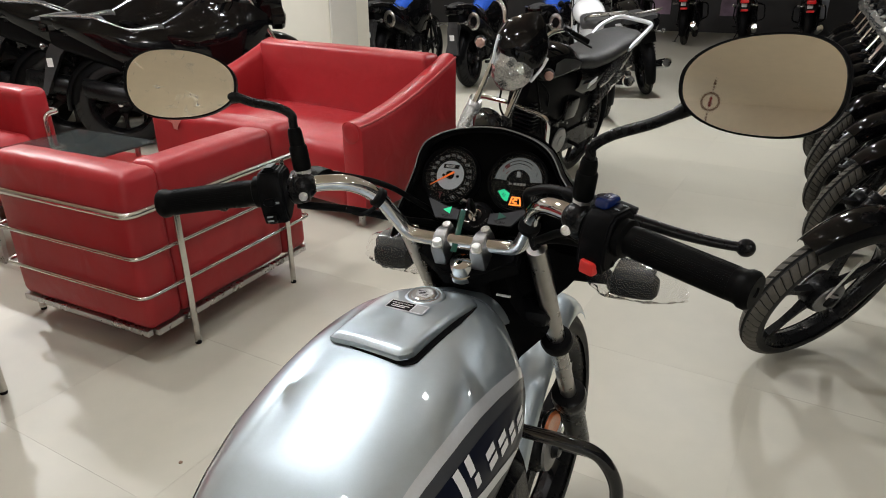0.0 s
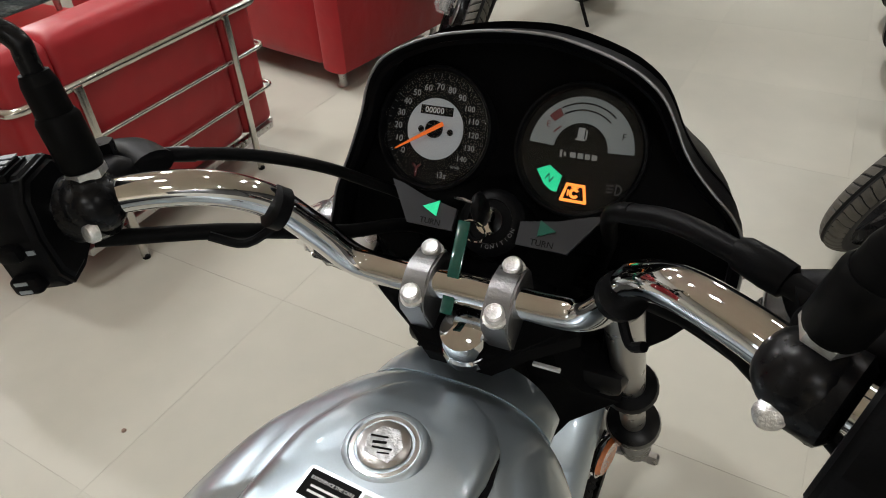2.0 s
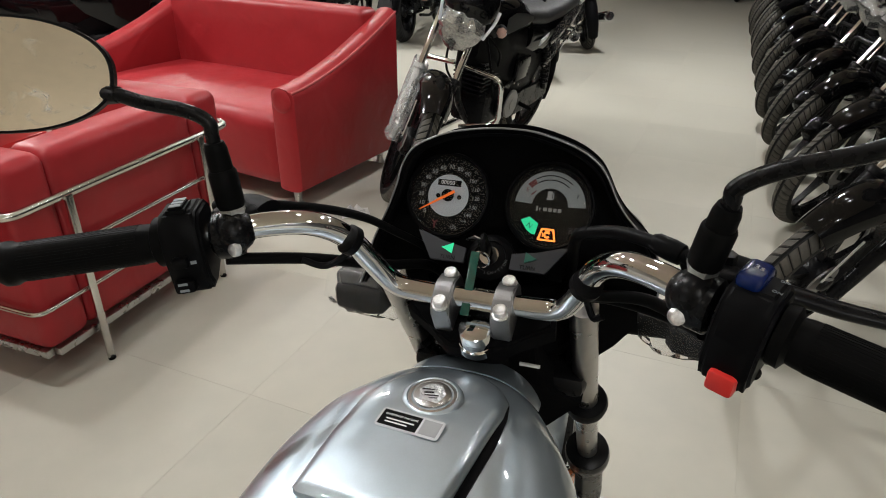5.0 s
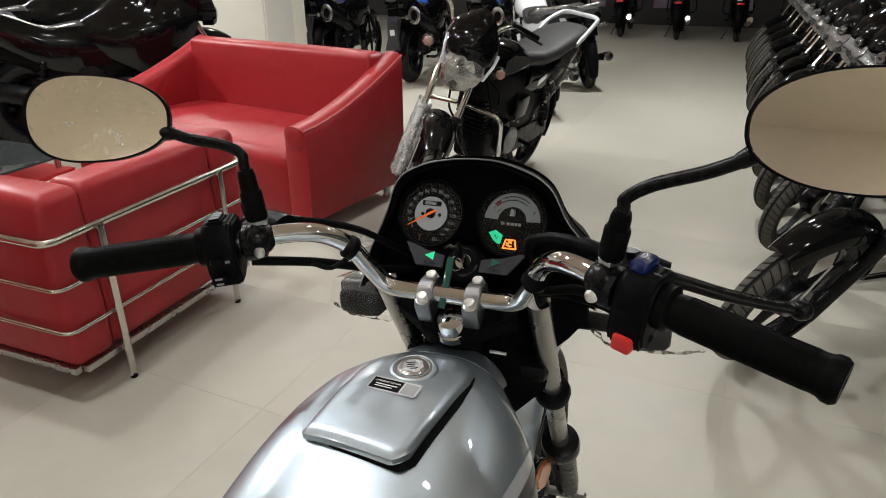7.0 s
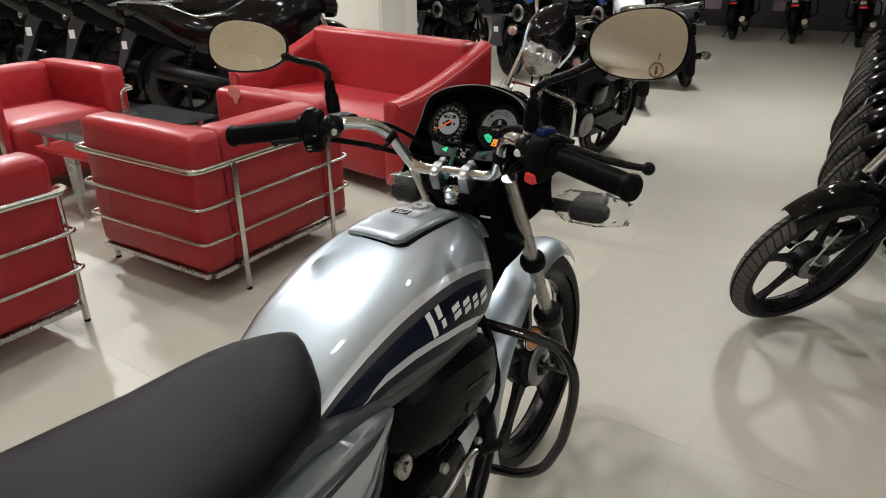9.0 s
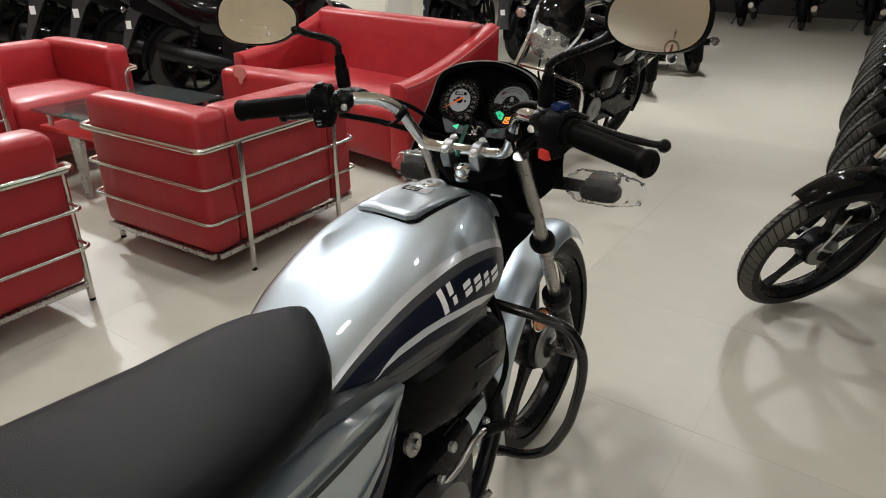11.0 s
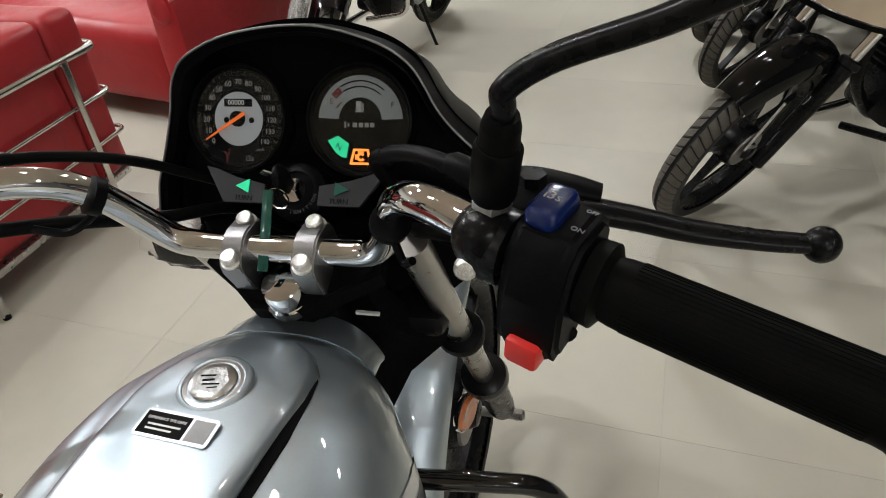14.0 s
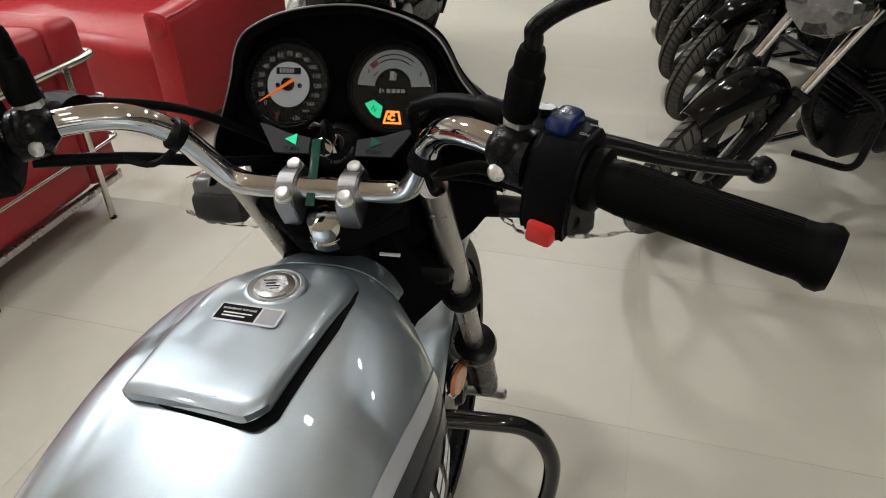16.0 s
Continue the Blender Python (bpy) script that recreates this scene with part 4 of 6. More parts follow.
            lathe(bm, [(.016, 0), (.016, .008), (.008, .012), (.001, .012)], frame_at((sx * .110, .11, .30), (sx, 0, 0)), 8)
            part("axle_nut", bm, M_BOLT, t, "bright axle nut")
            for yy, zz in ((.33, .42), (.44, .47), (.52, .41), (.40, .30)):
                bm = nb()
                lathe(bm, [(.007, 0), (.007, .006), (.001, .008)], frame_at((sx * .118, yy, zz), (sx, 0, 0)), 8)
                part("frame_bolt", bm, M_BOLT, t)
            bm = nb()
            prism(bm, [(.36, .30), (.50, .34), (.52, .50), (.42, .56), (.34, .46)], .02, Matrix(((0, 0, sx, sx * .098), (1, 0, 0, 0), (0, 1, 0, 0), (0, 0, 0, 1))), .003)
            part("footrest_bracket", bm, M_BLACKMET, t)
        if not accent:
            bm = nb()
            rings = []
            for y, z, rx_, rz_ in ((.46, .30, .030, .035), (.34, .32, .045, .055), (.12, .37, .052, .066), (-.06, .42, .050, .064), (-.08, .425, .040, .05)):
                rings.append([(.165 + rx_ * math.cos(a), y, z + rz_ * math.sin(a)) for a in [2 * math.pi * i / 20 for i in range(20)]])
            loft(bm, rings)
            part("muffler", bm, M_BLACKMET, t, "short black muffler")
        bm = nb()
        lathe(bm, [(.228, .036), (.231, .036), (.231, .038), (.228, .038)], frame_at((0, .11, .30), (1, 0, 0)), 48, True)
        part("rim_stripe", bm, M_REDRIM, t, "dark red rim stripe")
    else:
        box(bm, (0, -.27, .58), (.15, .006, .12), pose(0, 0, 0, -8), .001)
        ph = part("plate_holder", bm, M_PLASTIC, t)
        if tail:
            part("sticker", box(nb(), (-.01, -.276, .615), (.075, .003, .075), pose(0, 0, 0, -8)), M_WHITE, ph, "small white sticker")
            part("reflector", box(nb(), (0, -.276, .535), (.10, .006, .03), pose(0, 0, 0, -8), .002), M_TAIL, ph, "red rear reflector")
    if not sporty:
        bm = nb()
        if film:
            pipe(bm, [(-.140, -.10, .80), (-.150, -.26, .875), (-.125, -.48, .925), (.125, -.48, .925), (.150, -.26, .875), (.140, -.10, .80)], .014, .07, 12)
        else:
            pipe(bm, [(-.13, .02, .80), (-.145, -.15, .84), (-.12, -.33, .86), (.12, -.33, .86), (.145, -.15, .84), (.13, .02, .80)], .011, .07, 10)
        part("grab_rail", bm, M_SILVERLT if film else M_STEEL, t, "silver grab rail")
    if film or paint is M_GLOSS:
        for sx in (-1, 1):
            bm = nb()
            pipe(bm, [(sx * .03, 1.0, .60), (sx * .22, .98, .58), (sx * .235, .96, .36), (sx * .05, 1.0, .30)], .012, .05, 10)
            part("leg_guard", bm, M_CHROME if film else M_BLACKMET, t)
    if film:
        bm = nb()
        rnd = random.Random(11)
        rings = []
        for k in range(18):
            u = k / 17
            c = Vector((.088, 1.005, .955)).lerp(Vector((.090, 1.345, .30)), .52 + .50 * u)
            rings.append([c + Vector((math.cos(q) * (.036 + rnd.uniform(-.005, .006)), math.sin(q) * (.040 + rnd.uniform(-.006, .006)), rnd.uniform(-.004, .004))) for q in [2 * math.pi * i / 14 for i in range(14)]])
        loft(bm, rings, True, False)
        part("plastic_sleeve", bm, M_SLEEVE, t, "milky plastic sleeve round the fork", sharp=12).visible_shadow = False
        for sx in (-1, 1):
            bm = nb()
            lathe(bm, [(.074, 0), (.076, .006), (.070, .012), (.030, .014), (.028, .018), (.002, .018)], frame_at((sx * .150, .66, .37), (sx, 0, 0)), 28)
            part("clutch_cover", bm, M_ALU, t, "round grey engine cover")
            bm = nb()
            loft(bm, [[(sx * .139, y, z0), (sx * .141, y, z1)] for y, z0, z1 in ((.86, .76, .83), (.78, .755, .845), (.66, .765, .83), (.55, .78, .80))], False, False)
            bmesh.ops.solidify(bm, geom=bm.faces[:], thickness=.002)
            part("tank_decal", bm, M_DASH, t, "grey tank decal")
            for k in range(7):
                bm = nb()
                lathe(bm, [(.008, 0), (.008, .005), (.005, .007), (.001, .007)], frame_at((sx * .108, .50 + .06 * (k % 4), .30 + .11 * (k // 4) + .02 * (k % 3)), (sx, 0, 0)), 8)
                part("engine_bolt", bm, M_STEEL, t)
            for p0, p1, p2 in (((.09, .93, .74), (.12, .84, .66), (.08, .74, .56)), ((.08, .97, .80), (.13, .90, .55), (.11, .80, .42)), ((.10, .55, .60), (.13, .62, .50), (.115, .72, .46))):
                bm = nb()
                tube(bm, [(sx * p0[0], p0[1], p0[2]), (sx * p1[0], p1[1], p1[2]), (sx * p2[0], p2[1], p2[2])], .006, 8, 5)
                part("cable", bm, M_RUBBER, t)
            bm = nb()
            box(bm, (sx * .112, .50, .52), (.03, .16, .12), None, .012)
            part("battery_cover", bm, M_GLOSS, t)
            bm = nb()
            prism(bm, [(.0, .0), (.10, .03), (.11, .055), (.01, .03)], .004, Matrix(((0, 0, sx, sx * .142), (-1, 0, 0, .40), (0, 1, 0, .63), (0, 0, 0, 1))))
            part("side_badge", bm, M_SILVERLT, t, "slanted silver badge")
        bm = nb()
        rnd = random.Random(3)
        rings = []
        for k in range(9):
            y = .22 - .05 * k
            rings.append([(-.10 - .05 * math.sin(math.pi * u) - rnd.uniform(0, .02), y + rnd.uniform(-.012, .012), .45 + .26 * u + .02 * k + rnd.uniform(-.012, .012)) for u in [i / 9 for i in range(10)]])
        loft(bm, rings, False, False)
        pf = part("plastic_film", bm, M_FILM, t, "crumpled clear protective film", sharp=12)
        pf.visible_shadow = False
    if steer:
        ax = (FORK_D * -1).normalized()
        rot = Matrix.Translation(FORK_T) @ Matrix.Rotation(radians(steer), 4, ax) @ Matrix.Translation(-FORK_T)
        turning = ("front_wheel", "front_mudguard", "fork_tube", "fork_slider", "indicator_body", "indicator_lens", "grip", "switch_housing", "lever", "handlebar",
                   "upper_yoke", "lower_yoke", "headlamp_cowl", "headlamp", "visor", "mirror", "cowl_stripe", "plastic_sleeve")
        for ch in t.children:
            if ch.name.split(".")[0] in turning:
                ch.matrix_basis = rot @ ch.matrix_basis
    return t


# ---- showroom motorcycles ----
def lean_pose(x, y, heading, lean):
    """Standing at x, y with its local origin; heading turns local +y, lean tips it to its left."""
    return pose(x, y, 0, 0, -lean, heading)


def stand_at(fx, fy, heading, lean):
    """Pose by the place where the front tyre touches the floor."""
    m = lean_pose(0, 0, heading, lean)
    p = m @ Vector((0, 1.35, 0.0))
    return pose(fx - p.x, fy - p.y, 0.0, 0, -lean, heading)


ROW = ((.45, 2.54), (.64, 3.57), (.63, 4.13), (.63, 4.72), (.63, 5.30), (.64, 5.93), (.65, 6.55), (.66, 7.20), (.67, 7.85), (.68, 8.5), (.69, 9.2))
row = motorcycle(stand_at(*ROW[0], 126, 14), "black commuter motorcycle on its stand in a tight row", M_GLOSS, group="row of black motorcycles", spokes=5, steer=14)
for k, (fx, fy) in enumerate(ROW[1:]):
    copy_thing(row, stand_at(fx, fy, 126 + (k * 37 % 5) - 2, 13 + k % 3))
motorcycle(stand_at(-1.165, 3.177, 170.0, 9.5) @ Matrix.Scale(1.01, 4), "black motorcycle with clear headlamp and chrome leg guard beside the sofa", M_GLOSS, film=True, group="motorcycles behind the sofa", steer=38.8)
sport = motorcycle(pose(-4.20, 3.46, 0, 0, -4, -47) @ Matrix.Scale(1.1, 4), "black sporty motorcycle parked behind the armchairs", M_GLOSS, sporty=True, group="row of black sporty motorcycles")
for k in range(1, 7):
    copy_thing(sport, pose(-4.20 - .49 * k, 3.46 - .07 * k, 0, 0, -4, -47 + (k * 3 % 4)) @ Matrix.Scale(1.1, 4))
for k in range(5):
    copy_thing(sport, pose(-5.25 - .60 * k, 5.45 + .04 * k, 0, 0, -4, -47 + (k * 5 % 3)) @ Matrix.Scale(1.1, 4))
far = motorcycle(pose(-0.41, 11.7, 0, 0, -3, 0), "dark motorcycle in the far row, tail lamp showing", M_GLOSS, tail=True, group="far row of motorcycles")
for k in (-3, -2, -1, 1, 2, 3, 4):
    copy_thing(far, pose(-0.41 + .87 * k, 11.7 + .05 * (k % 2), 0, 0, -3, 0))
blue = motorcycle(pose(-3.80, 6.80, 0, 0, -4, 4), "black sporty motorcycle with blue tank, parked behind the sofa", M_GLOSS, sporty=True, accent=M_BLUEPAINT, group="motorcycles behind the sofa")
copy_thing(blue, pose(-2.83, 6.87, 0, 0, -4, 3))
copy_thing(blue, pose(-2.02, 7.05, 0, 0, -4, 6))
motorcycle(pose(-0.95, 7.23, 0, 0, -11, 24), "black motorcycle with its rear wheel towards the aisle", M_GLOSS, group="motorcycles behind the sofa")
motorcycle(pose(-1.08, 5.95, 0, 0, -6, 24) @ Matrix.Scale(1.06, 4), "white motorcycle with black seat parked behind the sofa", M_WHITEPAINT, group="motorcycles behind the sofa")


# Plain panels added for the lilac and grey patches between the bikes.
for px, w, mt in ((-2.05, .34, M_LILACPANEL), (-.80, .40, M_LILACPANEL), (.55, .36, M_GREYPANEL), (1.75, .42, M_GREYPANEL)):
    po = part("poster", box(nb(), (px, Y1 - .012, .95), (w, .02, 1.3), None, .003), mt)
    tagged(po, "tall mottled panel added on the dark end wall", "poster", "posters on the end wall")


def display_stand():
    t = thing("display_stand", "red framed display stand by the wall", "display stand", pose(-7.6, 3.44, 0, 0, 0, 140.5))
    part("top_beam", box(nb(), (.85, 0, .60), (1.8, .10, .08), None, .006), M_BOARD, t, "glossy red beam")
    for x in (.05, 1.65):
        p = part("post", box(nb(), (x, 0, .28), (.05, .06, .559), None, .004), M_BOARD, t, "red post")
        part("post_edge", box(nb(), (x - .032, 0, .28), (.012, .062, .556)), M_WHITEPAINT, p, "white edge strip")
    part("foot_rail", box(nb(), (.85, 0, .03), (1.55, .05, .05), None, .004), M_BOARD, t)
    return t


display_stand()

# worn patch on an arm, and a speck on the floor
bm = nb()
prism(bm, [(-.045, .030), (-.012, .040), (.040, .034), (.046, .006), (.020, -.022), (.012, -.044), (-.010, -.040), (-.014, -.016), (-.042, -.008)], .0012, pose(-2.09, 2.2215, .668, 90, 0, 0))
tagged(part("worn_patch", bm, M_WORN), "pale worn patch on the red armchair arm", "patch")
bm = nb()
lathe(bm, [(.006, 0), (.005, .003), (.0025, .004), (.001, .004)], pose(-1.08, 1.16, .0005), 7)
tagged(part("floor_debris", bm, M_ETCH), "small dark crumb lying on the tiles", "debris")


def wrapper(m, label, seed, w, h):
    rnd = random.Random(seed)
    bm = nb()
    rows_ = []
    for i in range(9):
        rows_.append([(w * (i / 8 - .5), h * (j / 6 - .5) + rnd.uniform(-.006, .006), .004 + abs(rnd.gauss(0, .010)) * math.sin(math.pi * (i + .5) / 9)) for j in range(7)])
    loft(bm, rows_, False, False)
    bmesh.ops.solidify(bm, geom=bm.faces[:], thickness=.0006)
    ob = part("plastic_wrapper", bm, M_WRAP, None, "", 12)
    ob.matrix_world = m
    return tagged(ob, label, "wrapper")


wrapper(pose(-1.31, 2.92, 0.001, 0, 0, 35), "crumpled whitish plastic wrapper lying on the tiles", 4, .13, .10)

# ---- silver motorcycle in front ----
HERO = thing("motorcycle", "silver commuter motorcycle with navy tank graphics, black seat and chrome handlebar", "motorcycle", pose(-0.055, 0, 0, 0, -1.8, 1.5))
H = HERO
fw = wheel(H, "front_wheel", (0, 1.34, .308), R=.308, spokes=5)
fw.rotation_euler = (0, 0, radians(-3.5))
wheel(H, "rear_wheel", (0, .11, .30), R=.30, w=.085, cheap=True, spokes=5)
part("front_mudguard", fender_bm((0, 1.345, .305), .340, .135, 44, 206), M_SILVER, H, "silver painted front mudguard")
part("rear_mudguard", fender_bm((0, .11, .30), .345, .14, 60, 205), M_PLASTIC, H)
for sx in (-1, 1):
    top, bot = Vector((sx * .101, .975, .965)), Vector((sx * .101, 1.355, .30))
    d = bot - top
    bm = nb()
    cyl(bm, top + d * .05, top + d * .68, .0150, seg=28)
    part("fork_tube", bm, M_STEEL, H, "polished steel fork tube")
    bm = nb()
    lathe(bm, [(.018, 0), (.026, .004), (.028, .012), (.026, .024), (.018, .028)], frame_at(top + d * .362, d), 24)
    part("fork_collar", bm, M_PLASTIC, H)
    bm = nb()
    lathe(bm, [(.020, 0), (.032, .005), (.034, .018), (.033, .036), (.026, .046), (.0245, .06), (.0235, .22), (.022, .25), (.018, .255)], frame_at(top + d * .625, d), 28)
    part("fork_slider", bm, M_BLACKMET, H)
    bm = nb()
    lathe(bm, [(.011, 0), (.011, .012), (.007, .016)], frame_at((sx * .122, 1.35, .30), (sx, 0, 0)), 6)
    cyl(bm, (sx * .06, 1.35, .30), (sx * .126, 1.35, .30), .009)
    part("axle_nut", bm, M_STEEL, H)
    bm = nb()
    lathe(bm, [(.002, .006), (.024, .008), (.027, .004), (.028, 0), (.028, -.006)], frame_at((sx * .072, 1.205, .470), (sx, -.25, 0)), 24)
    part("reflector", bm, M_AMBER, H, "round amber side reflector")
    bm = nb()
    lathe(bm, [(.0285, -.006), (.031, -.002), (.031, .003), (.0285, .003)], frame_at((sx * .072, 1.205, .470), (sx, -.25, 0)), 24, True)
    part("reflector_rim", bm, M_CHROME, H)

# tank surface
TP = [(.962, .0494, .846, .79), (.952, .075, .859, .755), (.93, .0968, .874, .73), (.90, .1165, .886, .71), (.86, .1374, .896, .70), (.80, .1530, .896, .695), (.72, .1577, .887, .695), (.64, .1540, .8676, .70),
      (.56, .1370, .843, .705), (.50, .1170, .8171, .71), (.44, .1007, .7903, .715), (.38, .0928, .766, .72)]
TX = -.007


def tank_ring(y):
    P = TP[::-1]
    ys = [p[0] for p in P]
    y = max(ys[0], min(ys[-1], y))
    for i in range(len(P) - 1):
        if y <= P[i + 1][0]:
            break
    t = (y - P[i][0]) / (P[i + 1][0] - P[i][0])
    a, b, c, d = P[max(i - 1, 0)], P[i], P[i + 1], P[min(i + 2, len(P) - 1)]
    return [0.5 * ((2 * q) + (r - p) * t + (2 * p - 5 * q + 4 * r - s) * t * t + (3 * q - p - 3 * r + s) * t ** 3) for p, q, r, s in zip(a[1:], b[1:], c[1:], d[1:])]


def tank_pt(y, a, off=0.0):
    """a: 0 at the right flank's widest, pi/2 at the top, pi at the left."""
    def raw(yy, aa):
        hw, zt, zb = tank_ring(yy)
        c, s = math.cos(aa), math.sin(aa)
        zm = zb + (zt - zb) * .36
        x = hw * math.copysign(abs(c) ** .73, c)
        if s >= 0:
            z = zm + (zt - zm) * abs(s) ** .88
            if x < 0:   # pressed crease beside the raised panel
                w = max(0, min(1, (yy - .52) / .10)) * max(0, min(1, (.90 - yy) / .05))
                z -= .0017 * w * math.exp(-((x + .080 + .05 * max(0, .72 - yy)) / .0065) ** 2)
        else:
            z = zm - (zm - zb) * abs(s)
            x *= 1 - .12 * s * s
        return Vector((x + TX, yy, z))
    p = raw(y, a)
    if off:
        du = raw(y, a + .02) - raw(y, a - .02)
        dv = raw(y + .006, a) - raw(y - .006, a)
        n = du.cross(dv)
        n.normalize()
        mid = Vector((0, y, .8))
        if n.dot(p - mid) < 0:
            n = -n
        p = p + n * off
    return p


bm = nb()
N = 160
ys = [.962, .958, .952, .942, .93, .917, .905] + [.89 - .0125 * k for k in range(41)]
loft(bm, [[tank_pt(y, 2 * math.pi * i / N) for i in range(N)] for y in ys])
tank = part("fuel_tank", bm, M_SILVER, H, "metallic silver painted fuel tank", sharp=60)


def tank_patch(name, y0, y1, lo, hi, off, material, n=40, k=10, parent=None, label="", side=1):
    """Decal lying on the flank: lo(u), hi(u) are flank angles in degrees, u from 0 at y0 to 1 at y1."""
    bm = nb()
    rows_ = []
    for i in range(n + 1):
        u = i / n
        y = y0 + (y1 - y0) * u
        l, h = lo(u), hi(u)
        rows_.append([tank_pt(y, radians(l + (h - l) * j / k) if side > 0 else math.pi - radians(l + (h - l) * j / k), off) for j in range(k + 1)])
    loft(bm, rows_, False, False)
    return part(name, bm, material, parent or tank, label, sharp=70)


def curve(pts):
    P = sorted(pts)
    return lambda y: float(np.interp(y, [p[0] for p in P], [p[1] for p in P]))


EDGE = curve([(.935, -40), (.92, -14), (.90, 4), (.885, 11), (.868, 19), (.83, 28.5), (.80, 34), (.763, 39), (.72, 43.5), (.68, 46.5), (.64, 48.5), (.605, 49), (.57, 48), (.535, 46), (.50, 42), (.478, 39), (.445, 32), (.40, 24), (.37, 18)])
FLASH_UP = curve([(.86, -18), (.80, -6), (.763, 1), (.71, 7), (.668, 11), (.63, 15), (.595, 17), (.56, 17), (.543, 16), (.52, 10), (.505, 3)])
FLASH_LO = curve([(.86, -21), (.80, -9.5), (.763, -3), (.71, 2.5), (.668, 6), (.63, 9.5), (.595, 11), (.56, 10.5), (.543, 10), (.52, 7), (.505, 2)])
for side in (1, -1):
    Y = lambda u: .935 + (.385 - .935) * u
    dn = 0 if side > 0 else 18
    tank_patch("side_stripe", .935, .385, lambda u: EDGE(Y(u)) - 8 - dn, lambda u: EDGE(Y(u)) - dn, .0010, M_SILVERLT, side=side, n=56, label="pale silver stripe")
    tank_patch("side_graphic_grey", .930, .385, lambda u: -72, lambda u: max(-71, EDGE(.930 + (.385 - .930) * u) - 7 - dn), .0014, M_GREYDEC, side=side, n=56, k=18, label="dark grey stripe")
    tank_patch("side_graphic", .915, .385, lambda u: -71, lambda u: max(-70, EDGE(.915 + (.385 - .915) * u) - 14 - dn), .0020, M_NAVY, side=side, n=56, k=18, label="navy blue tank graphic")
    tank_patch("lower_stripe", .86, .50, lambda u: FLASH_LO(.86 - .36 * u) - dn, lambda u: FLASH_UP(.86 - .36 * u) - dn, .0027, M_SILVERLT, side=side, label="pale silver flash")
    tank_patch("lower_band", .90, .40, lambda u: -71, lambda u: FLASH_LO(max(.50, .90 - .5 * u)) - 8 - dn, .0024, M_GREYDEC, side=side, k=14, label="dark grey lower band")

# mark on the flank: plain slanted bars in place of lettering
def flank_bar(y0, y1, a0, a1, slant, off=.0032, side=1):
    bm = nb()
    g = []
    for i in range(5):
        u = i / 4
        g.append([tank_pt(y0 + (y1 - y0) * u + slant * v, radians(a0 + (a1 - a0) * v) if side > 0 else math.pi - radians(a0 + (a1 - a0) * v), off) for v in (0, .33, .67, 1)])
    loft(bm, g, False, False)
    return part("emblem_bar", bm, M_WHITE, tank, "plain white emblem bar")


BARS = [(.636, .647, 15, 34, .002), (.657, .668, 24, 33, .003), (.660, .670, 16, 22, .001)]
for y0, y1 in ((.691, .712), (.721, .742), (.751, .768), (.778, .806)):
    lo, up = 13.7 - 11.3 * (y0 - .691) / .117, 23.5 - 13.7 * (y0 - .691) / .117
    BARS += [(y0, y1, lo, lo + (up - lo) * .42, .001), (y0, y1, up - (up - lo) * .42, up, .001)]
for y0, y1, a0, a1, s in BARS:
    flank_bar(y0, y1, a0, a1, s)

# raised panel round the filler
def top_pt(x, y, off):
    hw, zt, zb = tank_ring(y)
    zm = zb + (zt - zb) * .36
    c = max(-1, min(1, (x - TX) / hw))
    ca = abs(c) ** (1 / .73)
    s = math.sqrt(max(0, 1 - ca * ca))
    return Vector((x, y, zm + (zt - zm) * s ** .88 + off))


PY0, PY1 = .925, .725
PAN_L = curve([(.70, -.079), (.732, -.078), (.80, -.075), (.85, -.070), (.89, -.058), (.91, -.046), (.925, -.030)])
PAN_R = curve([(.70, .034), (.719, .037), (.80, .049), (.86, .057), (.885, .056), (.91, .042), (.925, .022)])


def panel_lift(y, b=.0125):
    return .0010 + b * max(0, (PY0 - y) / (PY0 - PY1)) ** .9


def panel_mesh(gl, gr, back, b, thick, drop, yf=.925):
    """gl, gr, back: growth beyond the panel's left, right and rear edge."""
    bm = nb()
    K = 36
    rings = []
    for k in range(41):
        u = k / 40
        r1, r2 = [], []
        for j in range(K + 1):
            v = j / K
            rnd_ = .016 * max(0, (v - .86) / .14) ** 2.2 + .006 * max(0, (.10 - v) / .10) ** 2
            y = PY0 + (PY1 - back + .0065 * (1 - 2 * v) + rnd_ - PY0) * u
            fade = max(-.6, min(1, (yf - y) / .06))
            xl = PAN_L(y) - gl * (max(0, fade) if gl >= 0 else 1)
            xr = PAN_R(y) + (gr if fade > 0 else .015) * fade
            x = xl + (xr - xl) * v
            el = max(0, 1 - v / .10)
            er = max(0, 1 - (1 - v) / .07)
            eb = max(0, u - .955) / .045
            zz = panel_lift(y, b) - drop * max(el ** 1.5 * 1.6, er ** 2, eb ** 2)
            zz = max(zz, .0006)
            r1.append(top_pt(x, y, zz))
            r2.append(top_pt(x, y, min(zz - .0004, zz - thick)))
        rings.append(r1 + r2[::-1])
    loft(bm, rings)
    return bm


# Black sheet laid in the slot as the shade under the panel.
part("panel_gap_shade", panel_mesh(-.03, .0075, .0040, .0006, .004, .0, .882), M_DEEP, tank, "black sheet for the shade in the gap under the raised panel")
part("top_panel", panel_mesh(0.0, 0.0, 0.0, .0125, .0065, .0045), M_SILVER, tank, "raised silver panel on the tank top", sharp=50)
bm = nb()
rings = []
for k in range(41):
    a = radians(28 + 124 * k / 40)
    p = tank_pt(.944, a, .0012)
    q = Vector((p.x * .97, .984 - .010 * abs(math.cos(a)) ** 2, p.z - .012))
    mid = p.lerp(q, .5) + Vector((0, .002, .0015))
    rings.append([p, mid, q, q - Vector((0, .002, .003)), mid - Vector((0, 0, .0035)), p - Vector((0, 0, .004))])
